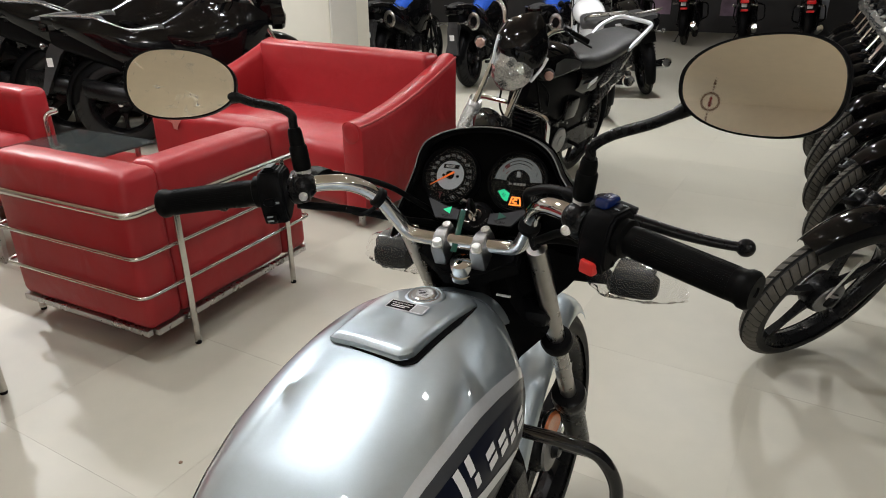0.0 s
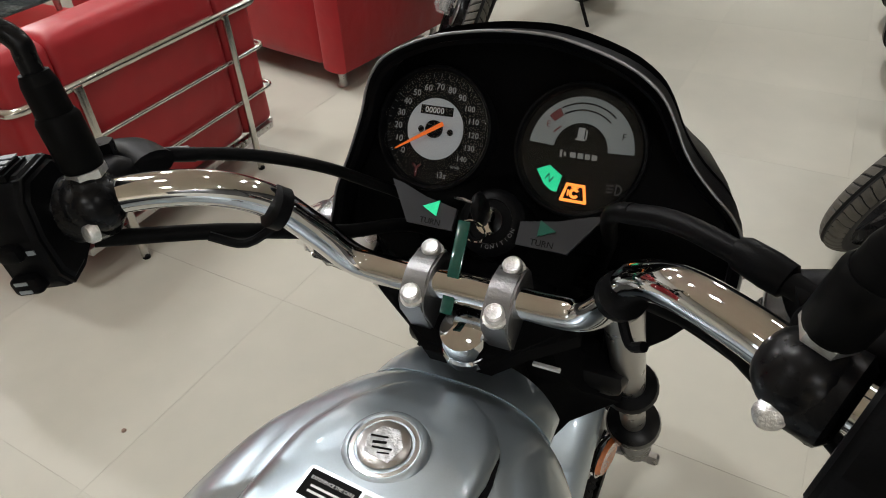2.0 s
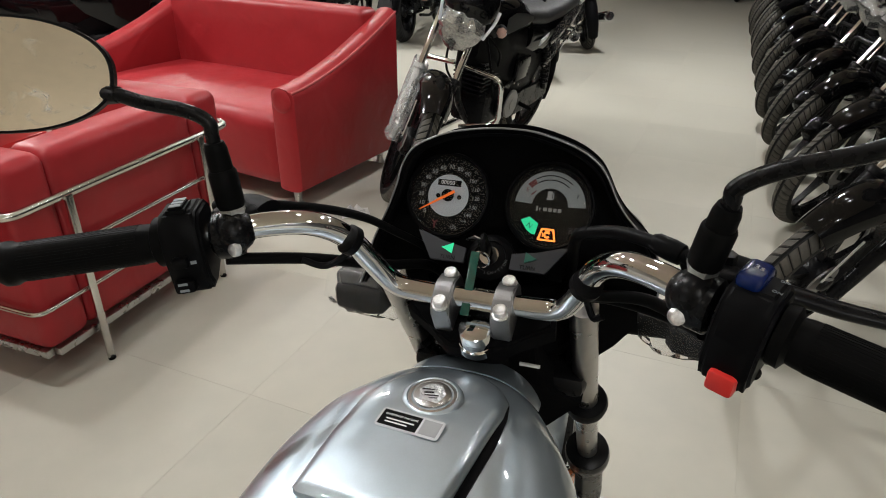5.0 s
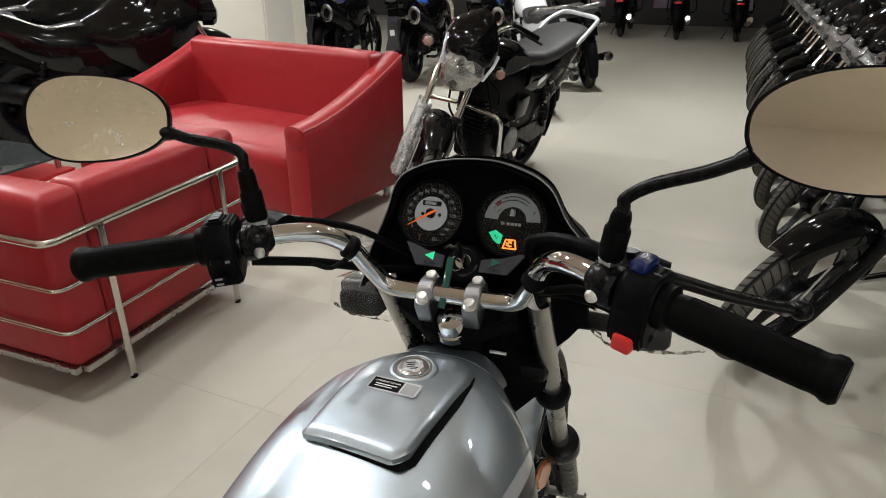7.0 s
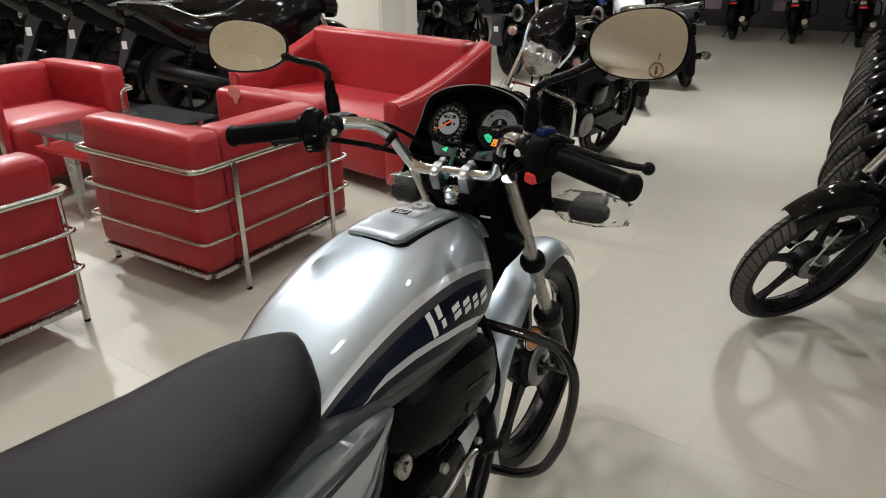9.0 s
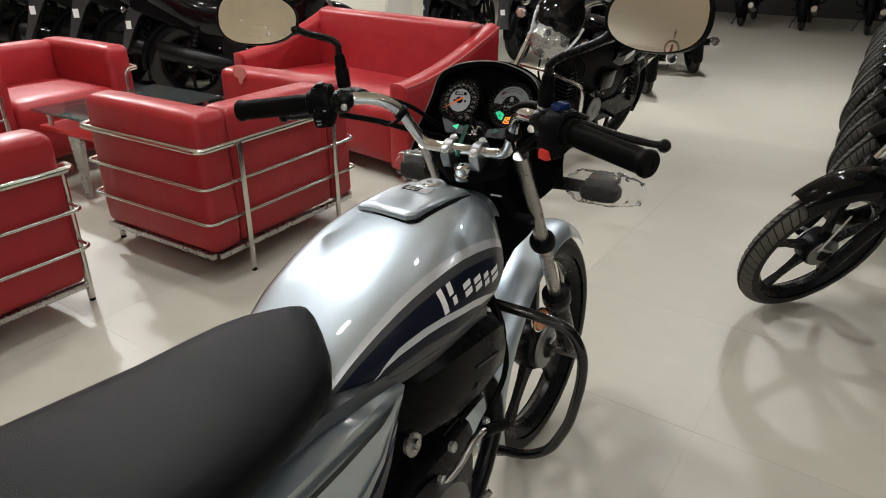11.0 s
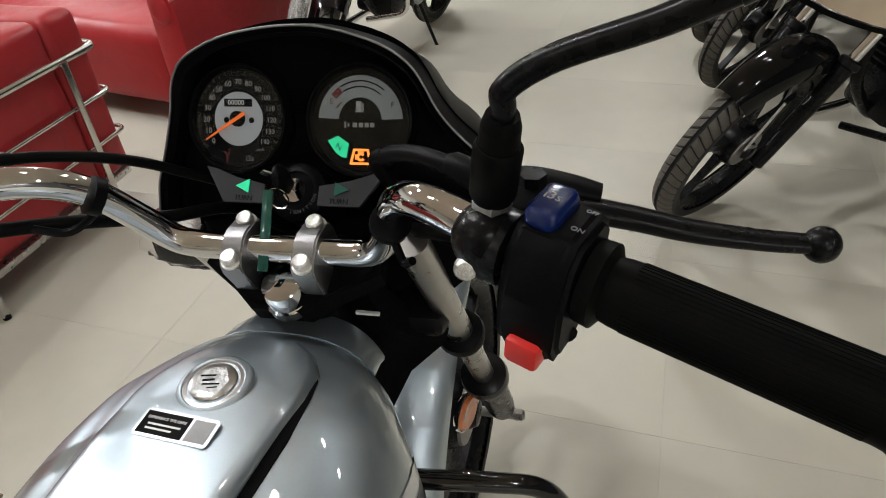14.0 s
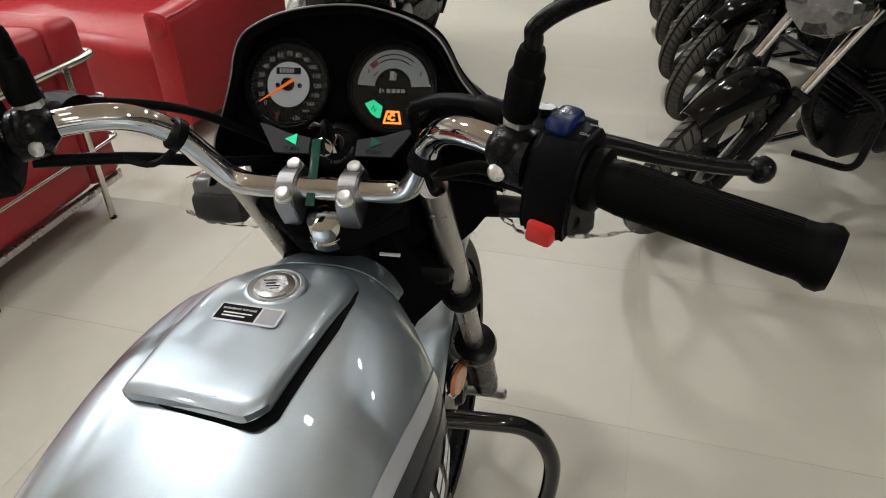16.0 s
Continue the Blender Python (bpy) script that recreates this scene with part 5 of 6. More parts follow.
loft(bm, rings)
part("tank_lip", bm, M_SILVER, tank, "pressed lip along the tank front", sharp=60)
CAPZ = top_pt(-.005, .852, panel_lift(.852)).z + .0008
capm = pose(-.005, .852, CAPZ, 2, 0, 0) @ Matrix.Diagonal((.62, .62, .50, 1))
bm = nb()
lathe(bm, [(.036, -.004), (.036, .001), (.034, .004), (.030, .0045), (.028, .002), (.027, .0025), (.0265, .007), (.023, .009), (.001, .009)], capm, 40)
boss = nb()
lathe(boss, [(.0275, -.002), (.0262, .0006), (.0238, .0026), (.0222, .0030), (.0214, .0020)], pose(-.005, .852, CAPZ, 2, 0, 0), 44)
part("filler_boss", boss, M_SILVER, tank, "raised silver ring round the filler")
cap = part("filler_cap", bm, M_STEEL, tank, "chrome filler cap with a torn paper label")
bm = nb()
prism(bm, [(-.016, -.012), (.010, -.020), (.020, -.002), (.012, .016), (-.006, .018), (-.018, .006)], .0008, capm @ pose(0, 0, .0095, 2, 1, 10))
part("paper_label", bm, M_FOIL, cap, "torn white paper label")
bm = nb()
for k, (px, py, w, h) in enumerate(((-.006, .006, .018, .0022), (-.004, .0, .014, .003), (.0, -.006, .020, .0022), (.002, -.011, .012, .0016))):
    prism(bm, [(px - w / 2, py - h / 2), (px + w / 2, py - h / 2), (px + w / 2, py + h / 2), (px - w / 2, py + h / 2)], .0003, capm @ pose(0, 0, .0104, 2, 1, 10 + 4 * (k % 2)))
part("label_print", bm, M_DIAL, cap)

# care sticker behind the cap
stm = Matrix.Translation(top_pt(-.010, .812, panel_lift(.812) + .0010)) @ pose(0, 0, 0, 3.5, -1, -5) @ Matrix.Scale(.84, 4)
def rounded(w, h, r, n=5):
    o = []
    for cx, cy, a0 in ((w - r, h - r, 0), (r - w, h - r, 90), (r - w, r - h, 180), (w - r, r - h, 270)):
        o += [(cx + r * math.cos(radians(a0 + 90 * k / n)), cy + r * math.sin(radians(a0 + 90 * k / n))) for k in range(n + 1)]
    return o


bm = nb()
prism(bm, rounded(.034, .0125, .004), .0005, stm)
stk = part("care_sticker", bm, M_SILVERLT, tank, "silver edged black sticker with white print")
bm = nb()
prism(bm, [(-.0315, -.0100), (.010, -.0100), (.010, .0100), (-.0315, .0100)], .0003, stm @ pose(0, 0, .0005))
part("sticker_field", bm, M_DIAL, stk)
bm = nb()
prism(bm, [(.0125, -.0095), (.0310, -.0095), (.0310, .0095), (.0125, .0095)], .0003, stm @ pose(0, 0, .0005))
part("sticker_block", bm, M_DIALN, stk, "plain grey printed block")
bm = nb()
text(bm, "EXPERIENCE THE CARE", .0034, stm @ pose(-.0105, .0042, .0011), .0001)
for k in range(2):
    w = .030 - .006 * k
    prism(bm, [(-.025, -.0008), (-.025 + w, -.0008), (-.025 + w, .0008), (-.025, .0008)], .0002, stm @ pose(0, -.0012 - .004 * k, .0009))
part("sticker_print", bm, M_WHITE, stk)

# seat
bm = nb()
rings = []
for y, hw, zt, zb in ((.502, .012, .836, .80), (.494, .030, .838, .78), (.478, .054, .838, .76), (.455, .082, .836, .75), (.43, .102, .832, .745), (.39, .118, .827, .742), (.32, .132, .824, .74), (.24, .142, .830, .74), (.15, .148, .840, .74),
                      (.02, .150, .850, .745), (-.15, .146, .858, .75), (-.30, .132, .86, .76), (-.38, .105, .852, .765), (-.40, .06, .84, .77)):
    ring = []
    for i in range(32):
        a = 2 * math.pi * i / 32
        c, s = math.cos(a), math.sin(a)
        zm = zb + (zt - zb) * .5
        ring.append((hw * math.copysign(abs(c) ** .62, c), y, zm + (zt - zm) * math.copysign(abs(s) ** .62, s) if s > 0 else zm + (zm - zb) * s))
    rings.append(ring)
path_ = []
for a, b in zip(rings, rings[1:]):
    for k in range(4):
        t = k / 4
        path_.append([tuple(Vector(p).lerp(Vector(q), t)) for p, q in zip(a, b)])
path_.append(rings[-1])
loft(bm, path_)
part("seat", bm, M_SEAT, H, "black vinyl bench seat", sharp=60)

# side panels
for sx in (-1, 1):
    bm = nb()
    rings = []
    for y, z0, z1, xx in ((.552, .712, .721, .118), (.535, .69, .724, .126), (.50, .642, .729, .132), (.46, .596, .732, .137), (.40, .562, .735, .141), (.30, .55, .740, .146), (.18, .555, .75, .149), (.05, .58, .764, .148), (-.12, .63, .77, .138), (-.3, .69, .775, .10)):
        rings.append([(sx * (xx - .035), y, z0 - .004), (sx * (xx - .006), y, z0), (sx * (xx + .005), y, z0 + (z1 - z0) * .35), (sx * (xx + .008), y, z0 + (z1 - z0) * .7), (sx * (xx - .004), y, z1),
                      (sx * (xx - .04), y, z1 + .004)])
    loft(bm, rings)
    sp = part("side_panel", bm, M_SILVER, H, "silver side panel with navy edge", sharp=50)
    bm = nb()
    rings = []
    for y, z0, z1, xx in ((.515, .668, .685, .135), (.49, .628, .655, .140), (.45, .59, .63, .146), (.40, .565, .615, .150), (.30, .55, .60, .155), (.15, .558, .605, .158), (0, .59, .63, .156)):
        rings.append([(sx * (xx - .012), y, z0), (sx * xx, y, z0 + .004), (sx * (xx + .002), y, z1), (sx * (xx - .006), y, z1 + .004)])
    loft(bm, rings)
    part("navy_edge", bm, M_NAVY, sp)
    bm = nb()
    loft(bm, [[(sx * (xx + .0095), y, z0), (sx * (xx + .0098), y, z1)] for y, z0, z1, xx in ((.505, .690, .697, .129), (.47, .650, .664, .134), (.42, .625, .645, .139), (.34, .612, .634, .143))], False, False)
    bmesh.ops.solidify(bm, geom=bm.faces[:], thickness=.001)
    part("panel_stripe", bm, M_SILVERLT, sp, "pale silver stripe")
    bm = nb()
    loft(bm, [[(sx * (xx + .0095), y, z0), (sx * (xx + .0098), y, z1)] for y, z0, z1, xx in ((.53, .7085, .715, .122), (.47, .708, .718, .133), (.38, .712, .723, .140), (.28, .717, .728, .144))], False, False)
    bmesh.ops.solidify(bm, geom=bm.faces[:], thickness=.001)
    part("panel_stripe", bm, M_GREYDEC, sp, "dark grey stripe")
    bm = nb()
    loft(bm, [[(sx * .06, y, z0), (sx * xx, y, z0), (sx * (xx + .002), y, z1), (sx * .06, y, z1)] for y, z0, z1, xx in ((.84, .675, .70, .11), (.70, .69, .715, .118), (.56, .715, .745, .118), (.40, .745, .768, .112), (.25, .75, .775, .11))])
    part("frame_cover", bm, M_GREYDEC, H, "dark grey strip under the tank")

# engine and frame below the tank
eng = part("engine", box(nb(), (0, .66, .36), (.21, .34, .22), None, .04), M_BLACKMET, H, "black painted engine")
for sx in (-1, 1):
    bm = nb()
    lathe(bm, [(.085, 0), (.10, .012), (.10, .045), (.07, .06), (.02, .062)], frame_at((sx * .095, .62, .36), (sx, 0, 0)), 30)
    part("crankcase_cover", bm, M_ALU, eng)
# black air-duct cover at the right of the cylinder head
for sx in (-1, 1):
    bm = nb()
    rings = []
    for y, z0, z1, x0 in ((.545, .640, .70, .085), (.56, .612, .712, .114), (.60, .582, .712, .132), (.70, .556, .706, .140), (.80, .546, .690, .141), (.865, .548, .672, .138), (.893, .562, .652, .124), (.906, .585, .632, .10)):
        zc = (z0 + z1) / 2
        h = (z1 - z0) / 2
        rings.append([(sx * (x0 - .07), y, z0), (sx * (x0 - .018), y, z0), (sx * (x0 - .004), y, zc - h * .6), (sx * x0, y, zc), (sx * (x0 - .006), y, zc + h * .7), (sx * (x0 - .03), y, z1), (sx * (x0 - .07), y, z1)])
    loft(bm, rings)
    cv = part("side_cover", bm, M_COVER, H, "black plastic cover beside the cylinder head", sharp=35)
    bm = nb()
    prism(bm, [(-.045, -.0025), (.045, -.0025), (.045, .0025), (-.045, .0025)], .0006, Matrix.Translation((sx * .1405, .79, .625)) @ pose(0, 0, 0, 90, 0, 90 * sx) @ pose(0, 0, 0, 0, 0, -12 * sx))
    part("cover_print", bm, M_DASH, cv, "small grey lettering bar")
    bm = nb()
    disc_bar(bm, .0, .0105, 0, 360, Matrix.Translation((sx * .1408, .752, .588)) @ pose(0, 0, 0, 90, 0, 90 * sx) @ Matrix.Diagonal((.8, 1.2, 1, 1)), n=20)
    part("cover_badge", bm, M_DASH, cv, "small oval grey badge")
    bm = nb()
    lathe(bm, [(.021, 0), (.021, .006), (.018, .008), (.009, .008), (.008, .014), (.001, .014)], frame_at((sx * .112, .58, .588), (sx, 0, .15)), 24)
    part("cover_bolt", bm, M_STEEL, H)
kl = part("kick_lever", pipe(nb(), [(.105, .60, .43), (.135, .68, .46), (.142, .74, .50), (.150, .80, .475)], .007, .03, 10), M_STEEL, H, "bright kick-start lever")
part("rubber_sleeve", cyl(nb(), (.146, .765, .489), (.155, .835, .459), .011, bev=.002), M_RUBBER, kl)
part("brake_pedal", pipe(nb(), [(.10, .42, .29), (.135, .56, .30), (.140, .74, .33), (.150, .78, .335)], .0075, .03, 10), M_STEEL, H, "bright brake pedal")
for p, r in (((.118, .69, .50), .010), ((.116, .74, .455), .009), ((.115, .655, .455), .008), ((.10, .80, .40), .011), ((.104, .845, .44), .008)):
    bm = nb()
    lathe(bm, [(r, 0), (r, .008), (r * .6, .011), (.001, .011)], frame_at(p, (1, 0, .1)), 8)
    part("engine_bolt", bm, M_BOLT, H)
cylh = part("cylinder", cyl(nb(), (0, .80, .44), (0, .86, .63), .058, seg=24), M_BLACKMET, eng)
for k in range(8):
    part("cooling_fin", box(nb(), (0, .805 + .007 * k, .46 + k * .021), (.178 - .004 * abs(k - 4), .17, .006), None, .002), M_BLACKMET, cylh)
for p0, p1, p2 in (((.07, .92, .70), (.125, .88, .60), (.10, .76, .50)), ((.06, .95, .66), (.11, .93, .52), (.09, .84, .40))):
    part("hose", tube(nb(), [p0, p1, p2], .006, 8, 6), M_RUBBER, H)
bm = nb()
pipe(bm, [(0, .95, .84), (0, 1.00, .66), (0, .97, .42), (0, .80, .24), (0, .42, .24)], .019, .08, 12)
for sx in (-1, 1):
    pipe(bm, [(sx * .04, .90, .76), (sx * .085, .50, .69), (sx * .09, .0, .70), (sx * .08, -.28, .74)], .014, .08, 10)
    pipe(bm, [(sx * .07, .40, .30), (sx * .09, .11, .30)], .015, .02, 10)
    pipe(bm, [(sx * .07, .42, .66), (sx * .07, .42, .28)], .014, .02, 10)
part("frame", bm, M_BLACKMET, H)
bm = nb()
pipe(bm, [(.03, .88, .50), (.07, .935, .47), (.085, .945, .38), (.09, .86, .27), (.11, .6, .22), (.13, .30, .24)], .019, .06, 12)
part("exhaust_pipe", bm, M_BLACKMET, H, "black exhaust pipe")
bm = nb()
cyl(bm, (.13, .32, .24), (.16, -.25, .34), .043, .048, bev=.008)
part("muffler", bm, M_BLACKMET, H)
for sx in (-1, 1):
    bm = nb()
    pipe(bm, [(sx * .04, .985, .618), (sx * .15, 1.01, .598), (sx * .203, 1.03, .576), (sx * .233, 1.035, .52), (sx * .232, 1.04, .45), (sx * .212, 1.04, .335), (sx * .172, 1.04, .245), (sx * .12, 1.03, .214), (sx * .02, 1.02, .208)], .0115, .034, 16)
    part("leg_guard", bm, M_DARKCHROME, H, "glossy dark tubular leg guard")
for sx in (-1, 1):
    part("rear_shock", cyl(nb(), (sx * .115, .115, .33), (sx * .115, .25, .68), .02), M_BLACKMET, H)
    part("footpeg", pipe(nb(), [(sx * .06, .40, .30), (sx * .20, .42, .29)], .014, .01, 10), M_RUBBER, H)
bm = nb()
for sx in (-1, 1):
    pipe(bm, [(sx * .10, .42, .24), (sx * .14, .33, .10), (sx * .16, .31, .008)], .012, .03, 10)
cyl(bm, (-.14, .36, .12), (.14, .36, .12), .010)
part("centre_stand", bm, M_BLACKMET, H)
bm = nb()
box(bm, (0, -.36, .70), (.13, .06, .06), None, .018)
part("tail_lamp", bm, M_TAIL, H)
bm = nb()
pipe(bm, [(-.14, .0, .76), (-.155, -.2, .80), (-.12, -.42, .84), (.12, -.42, .84), (.155, -.2, .80), (.14, .0, .76)], .011, .07, 10)
part("grab_rail", bm, M_STEEL, H)

# steering head, yoke and clamps
bm = nb()
prism(bm, [(-.024, -.016), (.024, -.016), (.046, .002), (.078, .022), (.074, .05), (.05, .045), (-.05, .045), (-.074, .05), (-.078, .022), (-.046, .002)], .024, pose(0, .964, .882, 24, 0, 0), .005)
part("upper_yoke", bm, M_DEEP, H)
part("steering_stem", cyl(nb(), (0, .984, .885), (0, 1.045, .73), .026, seg=28), M_DEEP, H)
part("lower_yoke", box(nb(), (0, 1.075, .785), (.21, .06, .03), None, .012), M_BLACKMET, H)
bm = nb()
lathe(bm, [(.0205, 0), (.0205, .009), (.0185, .011), (.0182, .022), (.0165, .0265), (.010, .0280), (.001, .0284)], frame_at((.004, .960, .889), (0, -.35, .93)), 36)
part("stem_nut", bm, M_CHROME, H, "large chrome steering stem nut")
for sx in (-1, 1):
    cl = nb()
    m = pose(sx * .030, .966, .9365, 20, 0, 0)
    outline = [(-.024, -.034), (.024, -.034), (.025, -.002), (.024, .007), (.017, .009), (.011, .0145), (.0055, .0168), (0, .0175), (-.0055, .0168), (-.011, .0145), (-.017, .009), (-.024, .007), (-.025, -.002)]
    prism(cl, outline, .019, m @ Matrix(((0, 0, 1, -.0095), (1, 0, 0, 0), (0, 1, 0, 0), (0, 0, 0, 1))), .0)
    bmesh.ops.bevel(cl, geom=cl.edges[:], offset=.0016, segments=2, affect="EDGES")
    c = part("handlebar_clamp", cl, M_ALU, H, "cast aluminium handlebar clamp")
    for yy in (-.0185, .0185):
        bm = nb()
        lathe(bm, [(.0085, 0), (.0085, .002), (.0068, .0025), (.0068, .008), (.0055, .0092), (.003, .0085), (.001, .0085)], m @ pose(0, yy, .0065), 18)
        part("clamp_bolt", bm, M_BOLT, c)
BAR = [(.372, .790, 1.010), (.27, .832, 1.022), (.205, .859, 1.030), (.165, .884, 1.033), (.137, .906, 1.027), (.117, .930, 1.006), (.102, .950, .972), (.085, .961, .945), (.06, .964, .938), (0, .964, .938)]
bm = nb()
full = [Vector((-x, y, z)) for x, y, z in BAR] + [Vector(p) for p in BAR[-2::-1]]
tube(bm, full, .0112, 24, 8)
part("handlebar", bm, M_CHROME, H, "polished chrome handlebar", sharp=60)

GD = (Vector(BAR[0]) - Vector(BAR[1])).normalized()
for sx in (-1, 1):
    f = lambda p: Vector((sx * p[0], p[1], p[2]))
    a, b = f((.247, .8415, 1.0245)), f((.376, .788, 1.0095))
    gd = (b - a).normalized()
    L = (b - a).length
    gm = frame_at(a, gd)
    bm = nb()
    pr = [(.0125, -.006), (.0215, -.004), (.022, .004), (.0165, .007)]
    prof = pr + [(.0172, .012), (.0176, .02)] + [(.0176, L - .014), (.0180, L - .010), (.0200, L - .006), (.0200, L), (.0172, L + .004), (.006, L + .004), (.005, L + .002), (.001, L + .002)]
    lathe(bm, prof, gm, 40)
    g = part("grip", bm, M_RUBBER, H, "black ribbed rubber grip", sharp=35)
    bm = nb()
    for k in range(44):
        an = 2 * math.pi * k / 44
        m2 = gm @ Matrix.Rotation(an, 4, "Z")
        box(bm, (.0174, 0, L * .5), (.0009, .0013, L * .74), m2)
    part("grip_ribs", bm, M_RUBBER, g)
    # switch housing
    c = f((.226, .850, 1.027))
    hm = frame_at(c, gd)
    up_ = hm.inverted().to_3x3() @ Vector((0, 0, 1))
    ang = math.atan2(up_.y, up_.x)
    hm = hm @ Matrix.Rotation(ang - math.pi / 2, 4, "Z")   # local y is up
    fl = 1 if (hm.to_3x3() @ Vector((1, 0, 0))).y < 0 else -1   # sign of local x towards the rider
    bm = nb()
    rings = []
    for z, k in ((-.021, .90), (-.017, 1.0), (.016, 1.0), (.021, .90)):
        o = [(.024, .020), (.014, .030), (-.014, .031), (-.024, .022), (-.025, -.014), (-.012, -.030), (.008, -.040), (.024, -.042), (.030, -.030), (.030, -.004)]
        rings.append([(x * k * fl, y * k, z * .84) for x, y in o])
    loft(bm, rings, m=hm)
    bmesh.ops.bevel(bm, geom=[e for e in bm.edges if e.calc_length() > .008], offset=.0025, segments=2, affect="EDGES")
    sw = part("switch_housing", bm, M_PLASTIC, H, "black plastic switch housing", sharp=35)
    bm = nb()
    lathe(bm, [(.014, 0), (.019, .002), (.021, .010), (.021, .022), (.016, .026)], frame_at(f((.184, .869, 1.029)), gd), 28)
    bmesh.ops.create_uvsphere(bm, u_segments=24, v_segments=14, radius=.0195, matrix=Matrix.Translation(f((.190, .864, 1.032))))
    part("mirror_bracket", bm, M_BLACKMET, H, sharp=35)
    bm = nb()
    lathe(bm, [(.0064, 0), (.0064, .004), (.0050, .0058), (.0030, .0062), (.001, .0062)], frame_at(f((.180, .851, 1.022)), (sx * .2, -1, .2)), 14)
    part("bracket_bolt", bm, M_BOLT, H)
    if sx > 0:
        bm = nb()
        box(bm, (fl * -.001, .0325, -.006), (.029, .013, .018), hm, .0050, 4)
        part("light_switch", bm, M_BLUE, sw, "blue slider switch")
        bm = nb()
        text(bm, "i3s", .0085, hm @ Matrix(((0, fl * -1, 0, fl * -.001), (0, 0, 1, .0391), (1, 0, 0, -.006), (0, 0, 0, 1))), .0003)
        part("switch_lettering", bm, M_DIALN, sw)
        bm = nb()
        box(bm, (fl * .028, -.034, .002), (.014, .016, .019), hm, .003)
        part("starter_button", bm, M_REDPL, sw, "red starter button")
        bm = nb()
        tm = hm @ Matrix(((0, fl * -1, 0, fl * .006), (0, 0, 1, .0312), (1, 0, 0, .0108), (0, 0, 0, 1)))
        text(bm, "ON", .0044, tm, .0002)
        text(bm, "OFF", .0036, hm @ Matrix(((0, fl * -1, 0, fl * -.010), (0, 0, 1, .0312), (1, 0, 0, .0108), (0, 0, 0, 1))), .0002)
        part("switch_print", bm, M_DIALG, sw)
    else:
        bm = nb()
        prism(bm, [(-.011, -.008), (.011, -.008), (.011, .008), (-.011, .008)], .006, hm @ Matrix(((fl * 1, 0, 0, fl * .004), (0, 0, 1, .0285), (0, 1, 0, .0), (0, 0, 0, 1))), .002)
        part("dip_switch", bm, M_PLASTIC, sw)
        bm = nb()
        box(bm, (fl * .031, -.030, .004), (.012, .012, .018), hm, .003)
        box(bm, (fl * .032, -.008, .002), (.010, .010, .014), hm, .003)
        part("horn_button", bm, M_PLASTIC, sw)
        for c, d in [((.0377, -.032, .004), (.0006, .0022, .008)), ((.0377, -.026, .004), (.0006, .0022, .008)), ((-.004, .0350, 0), (.005, .0006, .010)),
                     ((.003, .0350, 0), (.004, .0006, .010)), ((.010, .0350, 0), (.005, .0006, .010)), ((.0305, -.010, -.008), (.0006, .003, .005)), ((.0305, -.010, .008), (.0006, .003, .005))]:
            part("switch_mark", box(nb(), (fl * c[0], c[1], c[2]), d, hm), M_DIALG, sw)
    # lever with its perch
    bm = nb()
    lv = [f(p) for p in ((.205, .893, 1.026), (.235, .906, 1.024), (.262, .910, 1.018), (.295, .910, 1.011), (.335, .914, 1.004), (.366, .917, 1.001))]
    if sx < 0:
        lv = [f(p) for p in ((.205, .893, 1.020), (.235, .906, 1.008), (.265, .906, .994), (.30, .898, .986), (.335, .890, .980), (.362, .885, .978))]
    tube(bm, lv, .0085, 12, 6, flat=.75, radii=(.0105, .0070))
    bmesh.ops.create_uvsphere(bm, u_segments=16, v_segments=10, radius=.0105, matrix=Matrix.Translation(lv[-1]))
    part("brake_lever" if sx > 0 else "clutch_lever", bm, M_BLACKMET, H, "black lever with ball end")
    bm = nb()
    box(bm, f((.203, .885, 1.033)), (.040, .034, .026), None, .011, 4)
    if sx > 0:
        tube(bm, [f((.205, .897, 1.036)), f((.160, .918, 1.043)), f((.128, .943, 1.037)), f((.100, .962, 1.024))], .0058, 12, 5)
        lathe(bm, [(.0058, 0), (.0084, .002), (.0090, .010), (.0084, .024), (.0062, .028)], frame_at(f((.182, .909, 1.0395)), (-.8, .4, .12)), 18)
    else:
        tube(bm, [f((.205, .90, 1.036)), f((.190, .918, 1.034)), f((.176, .935, 1.028))], .0050, 12, 4)
    part("lever_perch", bm, M_PLASTIC, H)
    bm = nb()
    tube(bm, [f(p) for p in ((.182, .906, 1.035), (.205, .913, 1.037), (.228, .916, 1.033), (.246, .916, 1.029))], .013, 16, 6, radii=(.0150, .0085), flat=.62)
    part("lever_bracket", bm, M_PLASTIC, H, "smooth black lever bracket")
    bm = nb()
    cyl(bm, f((.210, .897, 1.040)), f((.210, .897, 1.052)), .0075, seg=6)
    part("lever_bolt", bm, M_BLACKMET, H)

